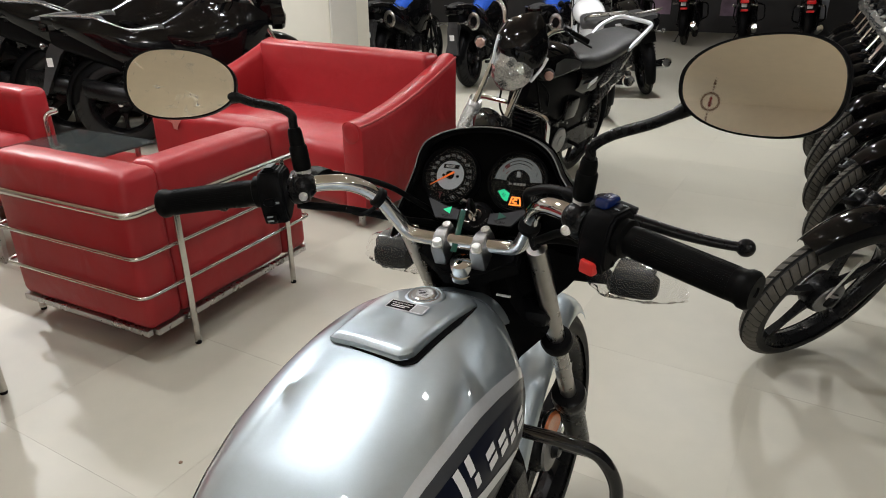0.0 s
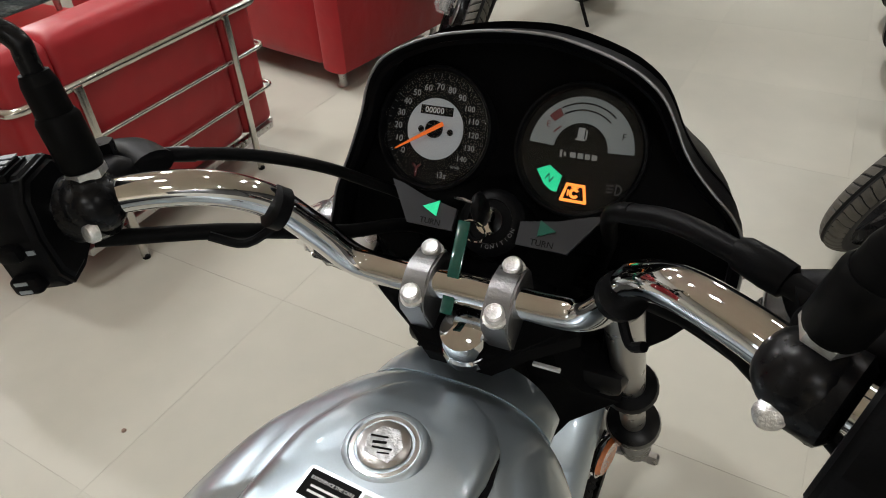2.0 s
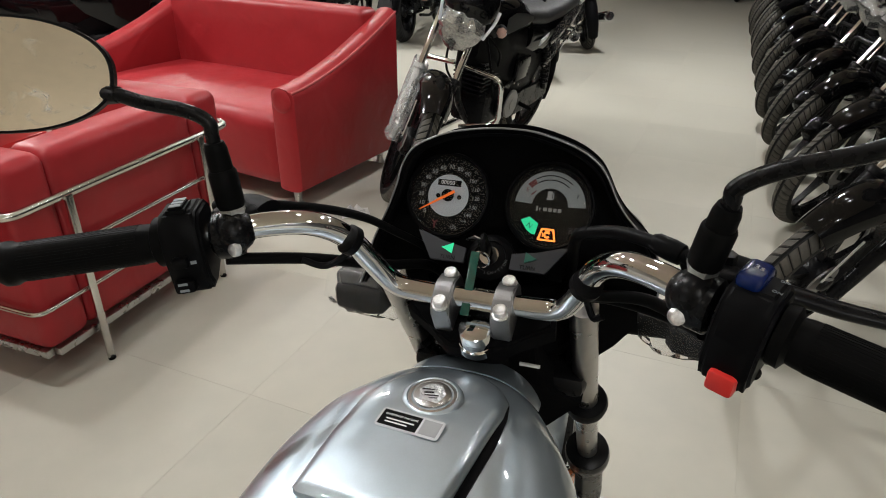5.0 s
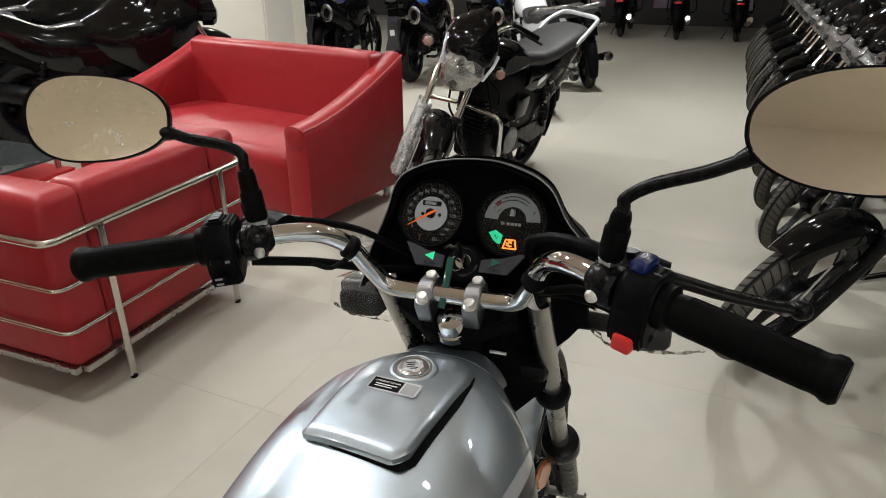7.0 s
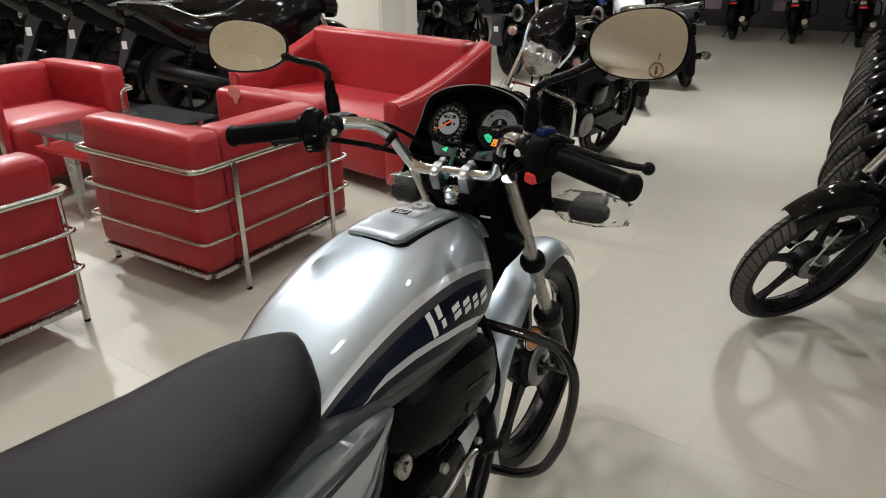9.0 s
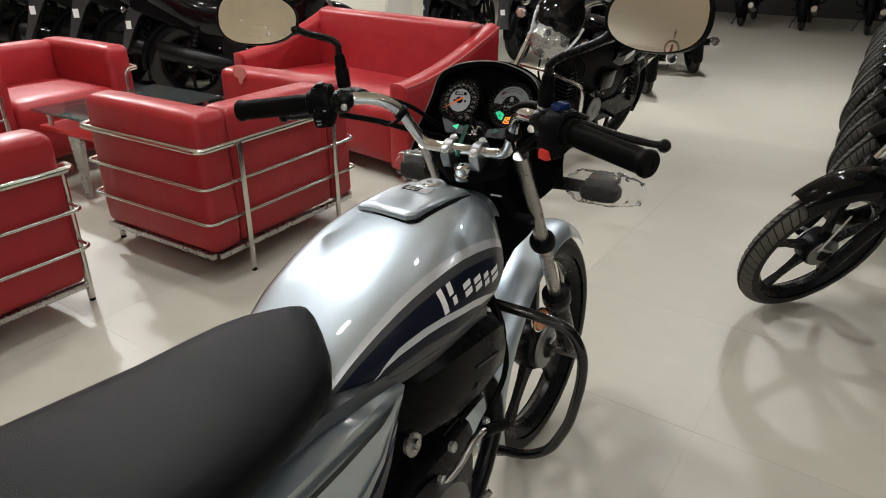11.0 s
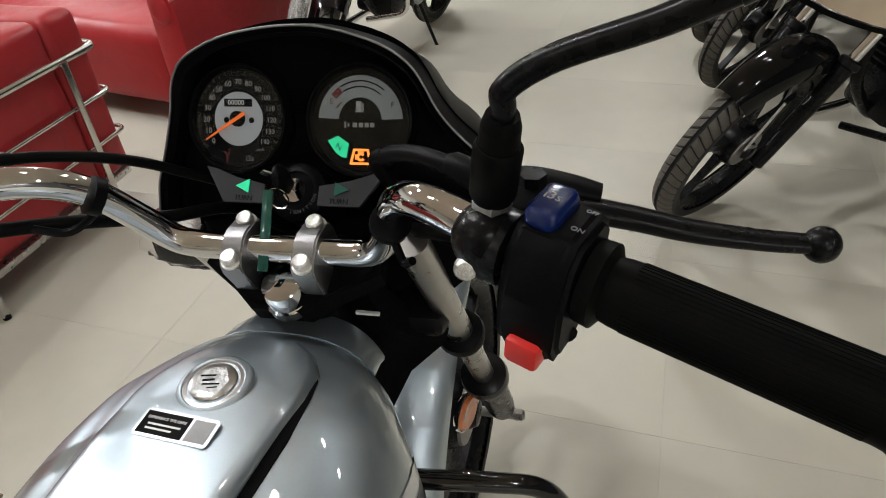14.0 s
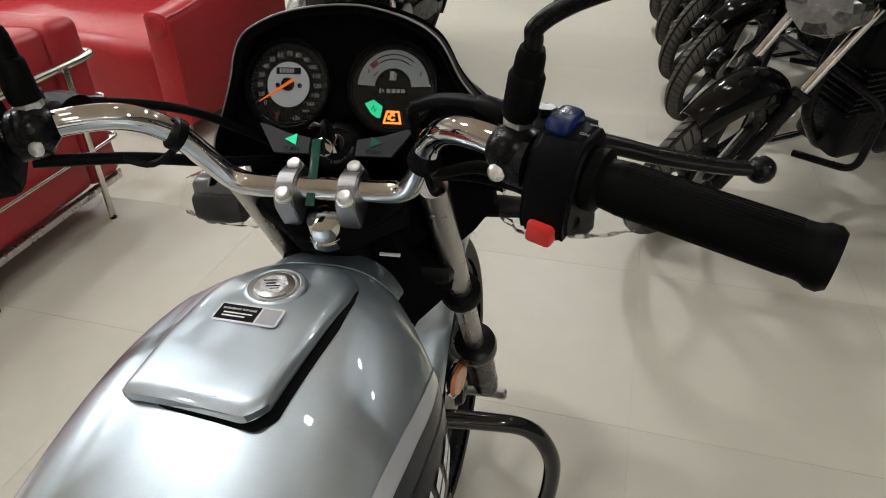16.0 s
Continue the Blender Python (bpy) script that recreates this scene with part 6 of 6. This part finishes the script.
# mirrors
def mirror(sx, base, elbow, inner, centre, yaw, tiltup, roll):
    bm = nb()
    cyl(bm, Vector(base).lerp(Vector(elbow), .10), Vector(base).lerp(Vector(elbow), .72), .0112, .0096, 24)
    lathe(bm, [(.0112, 0), (.0122, .002), (.0122, .030), (.0106, .033)], frame_at(Vector(base).lerp(Vector(elbow), .11), Vector(elbow) - Vector(base)), 24)
    lathe(bm, [(.0096, 0), (.0080, .006)], frame_at(Vector(base).lerp(Vector(elbow), .72), Vector(elbow) - Vector(base)), 24)
    part("mirror_boot", bm, M_RUBBER, H)
    bm = nb()
    lathe(bm, [(.0098, 0), (.0116, .001), (.0116, .006), (.0098, .007)], frame_at(Vector(base) + (Vector(elbow) - Vector(base)) * .02, Vector(elbow) - Vector(base)), 6)
    part("mirror_nut", bm, M_BOLT, H, "bright hexagon nut below the mirror boot")
    bm = nb()
    tube(bm, [base, Vector(base).lerp(Vector(elbow), .8), elbow, Vector(elbow).lerp(Vector(inner), .25) + Vector((0, 0, .004)), Vector(elbow).lerp(Vector(inner), .7), inner], .0060, 14, 7)
    m = pose(*centre, 90 - tiltup, 0, yaw) @ pose(0, 0, 0, 0, 0, roll)
    foot = m @ Vector((-sx * .052, -.014, -.013))
    cyl(bm, Vector(inner).lerp(Vector(elbow), .03), foot, .0068, .0105, 16)
    part("mirror_stem", bm, M_BLACKMET, H)
    def outline(k):
        o = []
        for i in range(48):
            a = 2 * math.pi * i / 48
            c, s = math.cos(a), math.sin(a)
            x = .070 * k * math.copysign(abs(c) ** .86, c)
            y = .0447 * k * math.copysign(abs(s) ** .82, s) * (1 + .14 * c * sx)
            o.append((x, y))
        return o
    bm = nb()
    rings = []
    for z, k in ((.0005, .945), (.0035, .965), (.003, 1.0), (-.008, 1.01), (-.020, .86), (-.028, .5), (-.030, .1)):
        rings.append([(x, y, z) for x, y in outline(k)])
    loft(bm, rings, m=m)
    sh = part("mirror_shell", bm, M_PLASTIC, H, "black mirror housing")
    bm = nb()
    RC = 1.0
    gl = []
    for k in (.96, .93, .85, .72, .58, .44, .30, .16, .04):
        gl.append([(x, y, .0036 - (x * x + y * y) / (2 * RC)) for x, y in outline(k)])
    loft(bm, [[(x, y, -.002) for x, y, z in gl[0]]] + gl, m=m)
    g = part("mirror_glass", bm, M_MIRRORGLINTS if sx < 0 else M_MIRROR, sh, "smudged mirror glass" if sx < 0 else "reflecting mirror glass")
    return sh, m


mirror(-1, (-.190, .868, 1.045), (-.200, .869, 1.127), (-.272, .852, 1.150), (-.3315, .8174, 1.1704), 36.4, 15.6, -4.8)
mirror(1, (.192, .868, 1.050), (.204, .853, 1.119), (.290, .84, 1.162), (.3563, .8238, 1.1925), -10.3, 11.5, 2.5)
# ---- instruments ----
FACE = 29.0   # how far the dial normals rise above the level


def face_at(x, y, z, tilt=FACE):
    n = Vector((0, -math.cos(radians(tilt)), math.sin(radians(tilt))))
    gx = Vector((1, 0, 0))
    gy = n.cross(gx)
    return Matrix(((gx.x, gy.x, n.x, x), (gx.y, gy.y, n.y, y), (gx.z, gy.z, n.z, z), (0, 0, 0, 1)))


def gauge(name, x, label):
    m = face_at(x, 1.052, 1.006)
    bm = nb()
    lathe(bm, [(.030, -.045), (.040, -.035), (.045, -.012), (.0462, .001), (.0452, .0065), (.0435, .0070), (.0420, .003), (.0415, -.0005), (.001, -.0005)], m, 56)
    g = part(name, bm, M_PLASTIC, H, label, sharp=35)
    bm = nb()
    lathe(bm, [(.041, 0.0), (.001, 0.0008)], m, 48)
    part("dial_face", bm, M_DIAL, g)
    bm = nb()
    lathe(bm, [(.0440, .0050), (.0430, .0058), (.030, .0066), (.014, .0070), (.001, .0071)], m, 48)
    gl = part("gauge_glass", bm, M_GLASS, g)
    gl.visible_shadow = False
    return g, m


sp, ms = gauge("speedometer", -.056, "round black speedometer with white centre and orange needle")
up = ms @ pose(0, 0, .0010)
bm = nb()
disc_bar(bm, 0.0, .0225, 0, 360, up, n=40)
part("dial_centre", bm, M_DIALW, sp, "pale grey dial centre")
up = ms @ pose(0, 0, .0018)
bm = nb()
for k, s in enumerate(("0", "10", "20", "30", "40", "50", "60", "70", "80", "90", "100", "110", "120", "130", "140")):
    a = radians(218 - k * (256 / 14))
    text(bm, s, .0066 if len(s) < 3 else .0058, up @ pose(.0305 * math.cos(a), .0305 * math.sin(a), -.0006), .0001)
text(bm, "km/h", .0036, up @ pose(.020, -.0255, -.0006), .0001)
text(bm, "i3s", .0068, up @ pose(.010, -.0330, -.0006), .0001)
part("dial_numerals", bm, M_DIALN, sp, "grey dial numerals")
bm = nb()
for k in range(29):
    a = radians(218 - k * (256 / 28))
    box(bm, (.0385, 0, -.0005), (.0022, .0005, .0004), up @ Matrix.Rotation(a, 4, "Z"))
part("dial_ticks", bm, M_DIALT, sp, "faint scale ticks")
bm = nb()
prism(bm, [(-.0120, -.0365), (-.0105, -.0365), (-.0102, -.0300), (-.0122, -.0300)], .0002, up @ pose(0, 0, -.0006))
prism(bm, [(-.0122, -.0305), (-.0102, -.0305), (-.0075, -.0275), (-.0090, -.0268), (-.0112, -.0292), (-.0135, -.0268), (-.0150, -.0275)], .0002, up @ pose(0, 0, -.0006))
part("stand_telltale", bm, M_REDPRINT, sp)
bm = nb()
box(bm, (0, .0135, 0), (.026, .0065, .0004), up)
for x in (-.0125, .0125):
    disc_bar(bm, 0, .0024, 0, 360, up @ pose(x if x > 0 else -.011, -.001, 0), n=12)
disc_bar(bm, 0, .0065, 0, 360, up, n=20, z1=.003)
part("odometer_window", bm, M_DIAL, sp)
bm = nb()
text(bm, "00000", .0062, up @ pose(-.0018, .0134, .0003), .0001)
part("odometer_digits", bm, M_WHITE, sp)
bm = nb()
a = radians(212)
prism(bm, [(-.009, -.0016), (.010, -.0012), (.034, -.0005), (.034, .0005), (.010, .0012), (-.009, .0016)], .0008, up @ Matrix.Rotation(a, 4, "Z") @ pose(0, 0, .0032))
part("needle", bm, M_NEEDLE, sp, "orange pointer at zero")

fu, mf = gauge("fuel_gauge", .053, "round black fuel gauge with lit telltales")
up = mf @ pose(0, 0, .0012)
bm = nb()
disc_bar(bm, .0185, .0360, 3, 177, up, n=40)
part("fuel_arc", bm, M_DIALG, fu, "grey fuel scale arc")
up2 = mf @ pose(0, 0, .0019)
bm = nb()
disc_bar(bm, .0265, .0275, 50, 122, up2, n=20)
disc_bar(bm, .0310, .0320, 50, 122, up2, n=20)
text(bm, "F", .0065, up2 @ pose(.0275, .0125, 0), .0001)
part("fuel_scale", bm, M_DIAL, fu)
bm = nb()
disc_bar(bm, .0265, .0320, 124, 140, up2, n=8)
text(bm, "E", .0062, up2 @ pose(-.0245, .0150, 0), .0001)
prism(bm, [(-.0205, .0105), (-.0195, .0098), (-.0150, .0145), (-.0158, .0150)], .0004, up2)
part("fuel_reserve", bm, M_REDPRINT, fu)
bm = nb()
box(bm, (-.001, .0115, 0), (.0046, .0075, .0004), up2)
box(bm, (-.001, .0073, 0), (.0068, .0012, .0004), up2)
box(bm, (.0026, .0110, 0), (.0010, .0060, .0004), up2)
# plain bars for the maker's mark
for x, w, h in ((-.0125, .0014, .0050), (-.0098, .0014, .0026), (-.0042, .0038, .0036), (.0010, .0038, .0036), (.0058, .0034, .0036), (.0105, .0036, .0036)):
    box(bm, (x, -.0035, 0), (w, h, .0004), up2)
part("dial_print", bm, M_DIALN, fu)
bm = nb()
for k in range(3):
    box(bm, (.0240, -.0200 - .0022 * k, 0), (.0045, .0009, .0004), up2)
disc_bar(bm, .0030, .0038, -90, 90, up2 @ pose(.0285, -.0222, 0), n=10)
box(bm, (.0283, -.0222, 0), (.0008, .0072, .0004), up2)
part("beam_symbol", bm, M_DIALT, fu, "faint headlamp symbol")
bm = nb()
prism(bm, [(-.0275, -.0165), (-.0188, -.0125), (-.0092, -.0185), (-.0112, -.0300), (-.0150, -.0298), (-.0205, -.0262)], .0006, up2)
part("neutral_telltale", bm, M_GREENLIT, fu, "lit green neutral light")
bm = nb()
text(bm, "N", .0072, up2 @ pose(-.0178, -.0215, .0008, 0, 0, -30), .0001)
part("neutral_letter", bm, M_GREENDIM, fu)
bm = nb()
o1 = [(-.0075, -.0345), (.0095, -.0345), (.0070, -.0235), (-.0045, -.0235)]
for (x0, y0), (x1, y1) in zip(o1, o1[1:] + o1[:1]):
    d = Vector((x1 - x0, y1 - y0, 0))
    box(bm, (d.length / 2, 0, 0), (d.length + .0012, .0019, .0006), up2 @ pose(x0, y0, 0, 0, 0, math.degrees(math.atan2(d.y, d.x))))
disc_bar(bm, .0016, .0036, 30, 330, up2 @ pose(.0012, -.0292, 0), n=14)
box(bm, (.0012, -.0252, 0), (.0050, .0010, .0006), up2)
box(bm, (-.0032, -.0292, 0), (.0010, .0042, .0006), up2)
part("engine_telltale", bm, M_AMBERLIT, fu, "lit amber engine check light")

# hood round the instruments
bm = nb()
rings = []
hood = [(-.150, .905), (-.141, .930), (-.135, .957), (-.122, .986), (-.109, 1.022), (-.103, 1.044), (-.090, 1.063), (-.060, 1.078), (-.030, 1.085), (0, 1.088),
        (.034, 1.087), (.074, 1.076), (.098, 1.062), (.110, 1.047), (.121, 1.026), (.136, 1.007), (.156, .988), (.167, .965), (.168, .930)]
hood = [(p.x, p.z - .004 * max(0, (p.z - .95) / .138)) for p in smooth_path([(x, 0, z) for x, z in hood], 3)]
for yy, k, dz in ((1.043, .985, -.004), (1.040, 1.0, 0.0), (1.063, .985, -.006), (1.11, .92, -.026), (1.16, .83, -.052), (1.20, .72, -.078), (1.235, .55, -.105)):
    rings.append([(x * k, yy + (z - 1.03) * .22, max(.80, z + dz * max(0, (z - .93) / .15))) for x, z in hood])
inner = [[(x * .965, y, .935 + (z - .935) * .965) for x, y, z in r] for r in rings[:3]]
loft(bm, rings[::-1] + inner, False, False)
part("instrument_hood", bm, M_PLASTIC, H, "black hood round the dials with a silver edge", sharp=50)
bm = nb()
tube(bm, [rings[1][k] for k in range(0, len(rings[1]), 2)], .0010, 8, 3)
part("hood_edge", bm, M_ALU, H, "thin silver edge of the cowl")
bm = nb()
back = [Vector((x * .97, 1.072 + (z - 1.03) * .22, .935 + (z - .935) * .97)) for x, z in hood]
low = [Vector((p.x, p.y - .012, .90)) for p in back]
loft(bm, [back, low], False, False)
vs = [bm.verts.new(p) for p in back]
bm.faces.new(vs)
bmesh.ops.solidify(bm, geom=bm.faces[:], thickness=.003)
part("dash_back", bm, M_PLASTIC, H, "black panel behind the dials")
bm = nb()
prism(bm, [(-.105, -.055), (.105, -.055), (.118, .02), (.1, .04), (-.1, .04), (-.118, .02)], .02, face_at(0, 1.065, .975) @ pose(0, 0, -.035))
part("dash_panel", bm, M_PLASTIC, H)
for sx in (-1, 1):
    bm = nb()
    mm = face_at(0, 1.012, .9615, 46)
    prism(bm, [(sx * .024, -.012), (sx * .060, -.012), (sx * .080, .018), (sx * .070, .016), (sx * .050, .009), (sx * .034, .006), (sx * .024, .004)], .004, mm, .0)
    tp = part("turn_plate", bm, M_DASH, H, "grey plate under the dial marked TURN")
    bm = nb()
    prism(bm, [(sx * .050, .0015), (sx * .038, .0075), (sx * .038, -.0040)], .0012, mm @ pose(0, 0, .0042))
    part("turn_telltale", bm, M_GREENLIT if sx < 0 else M_GREENDIM, tp, "green turn arrow")
    bm = nb()
    text(bm, "TURN", .0062, mm @ pose(sx * .042, -.0085, .0042), .0002)
    part("turn_print", bm, M_DIAL, tp)
# ignition lock and key
mi = face_at(.0, 1.018, .957, 44)
bm = nb()
lathe(bm, [(.026, -.03), (.025, 0), (.021, .004), (.0165, .005), (.016, .003), (.0105, .003)], mi, 32)
ig = part("ignition_lock", bm, M_PLASTIC, H, "black ignition lock with key")
bm = nb()
lathe(bm, [(.0105, .002), (.0100, .007), (.001, .007)], mi, 24)
part("key_cylinder", bm, M_CHROME, ig)
bm = nb()
for k, ch in enumerate("IGNITION"):
    a = radians(-95 + k * 12)
    text(bm, ch, .0042, mi @ pose(.0185 * math.cos(a), .0185 * math.sin(a), .0049, 0, 0, math.degrees(a) + 90), .0001)
part("lock_print", bm, M_DIALT, ig)
bm = nb()
box(bm, (-.001, .004, .010), (.0022, .008, .012), mi, .0005)
part("key_blade", bm, M_STEEL, ig)
bm = nb()
rings = []
for z, hw, th in ((.012, .004, .003), (.018, .010, .0042), (.030, .0125, .0045), (.038, .009, .004), (.041, .003, .003)):
    rings.append([(th * math.cos(a), hw * math.sin(a) + .004, z) for a in [2 * math.pi * i / 16 for i in range(16)]])
loft(bm, rings, m=mi @ pose(0, 0, 0, 0, 0, 12))
part("key_head", bm, M_PLASTIC, ig, "black key head")
bm = nb()
ring = mi @ Vector((-.002, -.006, .034))
tube(bm, [ring + Vector((.009 * math.cos(a), 0, .009 * math.sin(a) - .008)) for a in [2 * math.pi * i / 12 for i in range(13)]], .0008, 6, 3)
part("key_ring", bm, M_CHROME, ig)
bm = nb()
box(bm, (0, 0, 0), (.009, .0020, .064), frame_at((-.006, .966, .9535), (.0, .042, .052), (1, 0, 0)) @ pose(0, 0, 0, 0, 0, 90), .0008)
part("key_tag", bm, M_GREENTAG, ig, "green glittery key tag")
bm = nb()
box(bm, (0, 0, 0), (.007, .0015, .028), Matrix.Translation((-.013, 1.000, .985)) @ pose(0, 0, 0, 55, 30, 20), .0006)
part("spare_key", bm, M_STEEL, ig)

# headlamp bucket and side shrouds below the bar
bm = nb()
rings = []
for y, hw, z0, z1 in ((1.075, .085, .80, .95), (1.10, .100, .775, .955), (1.16, .104, .77, .96), (1.22, .098, .785, .95), (1.245, .07, .80, .92)):
    ring = []
    for i in range(28):
        a = 2 * math.pi * i / 28
        c, s = math.cos(a), math.sin(a)
        zm = (z0 + z1) / 2
        ring.append((hw * math.copysign(abs(c) ** .7, c), y, zm + (z1 - zm) * math.copysign(abs(s) ** .8, s)))
    rings.append(ring)
loft(bm, rings)
part("headlamp_shell", bm, M_DEEP, H, "black headlamp housing")
bm = nb()
lathe(bm, [(.085, 0), (.080, .012), (.05, .022), (.001, .026)], frame_at((0, 1.225, .86), (0, 1, -.1)), 32)
part("headlamp_glass", bm, M_LENS, H)
for sx in (-1, 1):
    bm = nb()
    prism(bm, [(.088, .905), (.150, .90), (.152, .875), (.130, .843), (.098, .810), (.080, .812), (.080, .86)], .022, Matrix(((sx, 0, 0, 0), (0, 0, 1, 1.062), (0, 1, 0, 0), (0, 0, 0, 1))), .003)
    part("headlamp_bracket", bm, M_DEEP, H)
    # wrapped indicators
    bm = nb()
    io = -.030 if sx < 0 else .002
    iz = .842 if sx < 0 else .853
    ih = .029 if sx < 0 else .021
    cyl(bm, (sx * .10, 1.10, iz), (sx * (.185 + io), 1.10, iz), .0145, .0120, bev=.002)
    part("indicator_stalk", bm, M_RUBBER, H)
    bm = nb()
    rings = []
    for x, k in ((.182, .5), (.190, .9), (.205, 1.0), (.235, 1.0), (.25, .9), (.256, .6)):
        rings.append([(sx * (x + io), 1.10 + .026 * k * math.copysign(abs(math.cos(a)) ** .5, math.cos(a)), iz - .006 + ih * .72 * k * math.copysign(abs(math.sin(a)) ** .5, math.sin(a))) for a in [2 * math.pi * i / 20 for i in range(20)]])
    loft(bm, rings)
    ib = part("indicator", bm, M_PLASTIC, H, "black indicator wrapped in clear plastic film")
    bm = nb()
    box(bm, (sx * (.220 + io), 1.108, iz + ih * .62), (.060, .050, ih * .9), None, .007, 3)
    part("indicator_lens", bm, M_SMOKE, ib, "smoky clear indicator lens")
    if sx < 0:
        bm = nb()
        box(bm, (sx * (.259 + io), 1.118, iz), (.010, .030, ih * 1.1), None, .004)
        part("indicator_bulb_cap", bm, M_SMOKE, ib, "smoky indicator end cap")
    bm = nb()
    rings = []
    rnd = random.Random(7 + sx)
    n_r, n_s = (22, 20) if sx > 0 else (18, 18)
    for k in range(n_r):
        u = k / (n_r - 1)
        x = .150 + io + (.150 if sx > 0 else .118) * u
        R_ = (.034 if sx > 0 else .038) * min(1, .45 + 3.0 * u) * (1 if u < .7 else 1 - 1.3 * (u - .7))
        rings.append([(sx * (x + rnd.uniform(-.0025, .0025)), 1.10 + (R_ + rnd.uniform(-.0025, .0025)) * math.cos(2 * math.pi * i / n_s), iz + .002 + (R_ * .95 + rnd.uniform(-.0025, .0025)) * math.sin(2 * math.pi * i / n_s)) for i in range(n_s)])
    loft(bm, rings, True, False)
    fm = part("plastic_film", bm, M_FILM, ib, "crumpled clear protective film", sharp=10)
    fm.visible_shadow = False
# dark plate under the yoke, with a small white strip
bm = nb()
rings = []
for y, z, w, dz in ((.990, .900, .050, 0), (1.010, .83, .056, .0), (1.035, .775, .070, .01), (1.058, .728, .101, .030), (1.062, .700, .092, .045), (1.066, .665, .055, .035), (1.068, .620, .024, .012)):
    rings.append([(w * k / 4, y + .012 * (1 - (k / 4) ** 2), z + dz * abs(k / 4) ** 1.5) for k in range(-4, 5)] + [(w * k / 4, y + .03 + .012 * (1 - (k / 4) ** 2), z + .008 + dz * abs(k / 4) ** 1.5) for k in range(4, -5, -1)])
loft(bm, rings)
part("fork_cover", bm, M_DEEP, H)
bm = nb()
box(bm, (.050, .998, .845), (.022, .003, .0028), pose(0, 0, 0))
part("number_strip", bm, M_WHITE, H, "small blank white strip")

# cables
def cable(pts, r=.0045, mt=None):
    bm = nb()
    tube(bm, pts, r, 10, 8)
    part("cable", bm, mt or M_RUBBER, H)


cable([(-.203, .905, 1.037), (-.166, .95, 1.022), (-.130, .985, 1.002), (-.108, 1.02, .972), (-.075, 1.055, .93), (-.04, 1.08, .85)])
cable([(-.20, .86, 1.005), (-.15, .915, .985), (-.10, .975, .955), (-.07, 1.03, .93), (-.05, 1.07, .88)], .0055)
cable([(.20, .86, 1.005), (.16, .92, .99), (.115, .975, .955), (.08, 1.03, .92)], .0055)
cable([(.106, .958, 1.028), (.094, .968, 1.018), (.088, .99, .995), (.08, 1.04, .94), (.06, 1.08, .86)], .0055)
cable([(.235, .835, .995), (.19, .90, .985), (.12, .98, .95), (.06, 1.04, .90)], .0045)
bm = nb()
cyl(bm, (-.192, .917, 1.034), (-.179, .934, 1.029), .0052, seg=14, bev=.001)
part("cable_adjuster", bm, M_ALU, H, "small silver cable adjuster")
for c, d, tail_ in (((-.112, .928, 1.004), (.5, .6, -.65), (-.150, .902, .990)), ((.108, .940, .985), (-.4, .5, -.75), (.125, .925, .965))):
    bm = nb()
    lathe(bm, [(.0118, -.004), (.0145, -.003), (.0145, .005), (.0118, .006)], frame_at(c, d), 18)
    a, b = Vector(c), Vector(tail_)
    tube(bm, [a + Vector((0, 0, -.012)), a.lerp(b, .5) + Vector((0, -.002, -.016)), b], .0032, 8, 4)
    part("cable_clip", bm, M_PLASTIC, H, "black cable tie with its loose end")


# ---- floor tiles ----
def tiles():
    P, G = 0.66, 0.0005
    ang = radians(-3.0)
    ox, oy = 0.31, 1.60
    m0 = pose(ox, oy, 0, 0, 0, -3.0)
    me = bpy.data.meshes.new("tile")
    bm = nb()
    h = P / 2 - G / 2
    vs = [(-h, -h, 0), (h, -h, 0), (h, h, 0), (-h, h, 0)]
    b = .0002
    put(bm, [(-h, -h, -.004), (h, -h, -.004), (h, h, -.004), (-h, h, -.004), (-h, -h, -b), (h, -h, -b), (h, h, -b), (-h, h, -b), (-h + b, -h + b, 0), (h - b, -h + b, 0), (h - b, h - b, 0), (-h + b, h - b, 0)],
        [(0, 1, 5, 4), (1, 2, 6, 5), (2, 3, 7, 6), (3, 0, 4, 7), (4, 5, 9, 8), (5, 6, 10, 9), (6, 7, 11, 10), (7, 4, 8, 11), (8, 9, 10, 11)])
    bm.to_mesh(me)
    bm.free()
    me.materials.append(M_TILE)
    rest = nb()
    for i in range(-17, 10):
        for j in range(-11, 21):
            c = m0 @ Vector(((i + .5) * P, (j + .5) * P, 0))
            if not (X0 - .3 < c.x < X1 + .3 and Y0 - .3 < c.y < Y1 + .3):
                continue
            m = Matrix.Translation(c) @ Matrix.Rotation(ang, 4, "Z")
            if -6.6 < c.x < 2.4 and -.6 < c.y < 7.9:
                ob = new("tile", me)
                ob.parent = FLOOR
                ob.matrix_basis = m
            else:
                put(rest, vs, [(0, 1, 2, 3)], m)
    ob = part("far_tiles", rest, M_TILE, FLOOR)
    ob["kind"] = "stuff"


tiles()
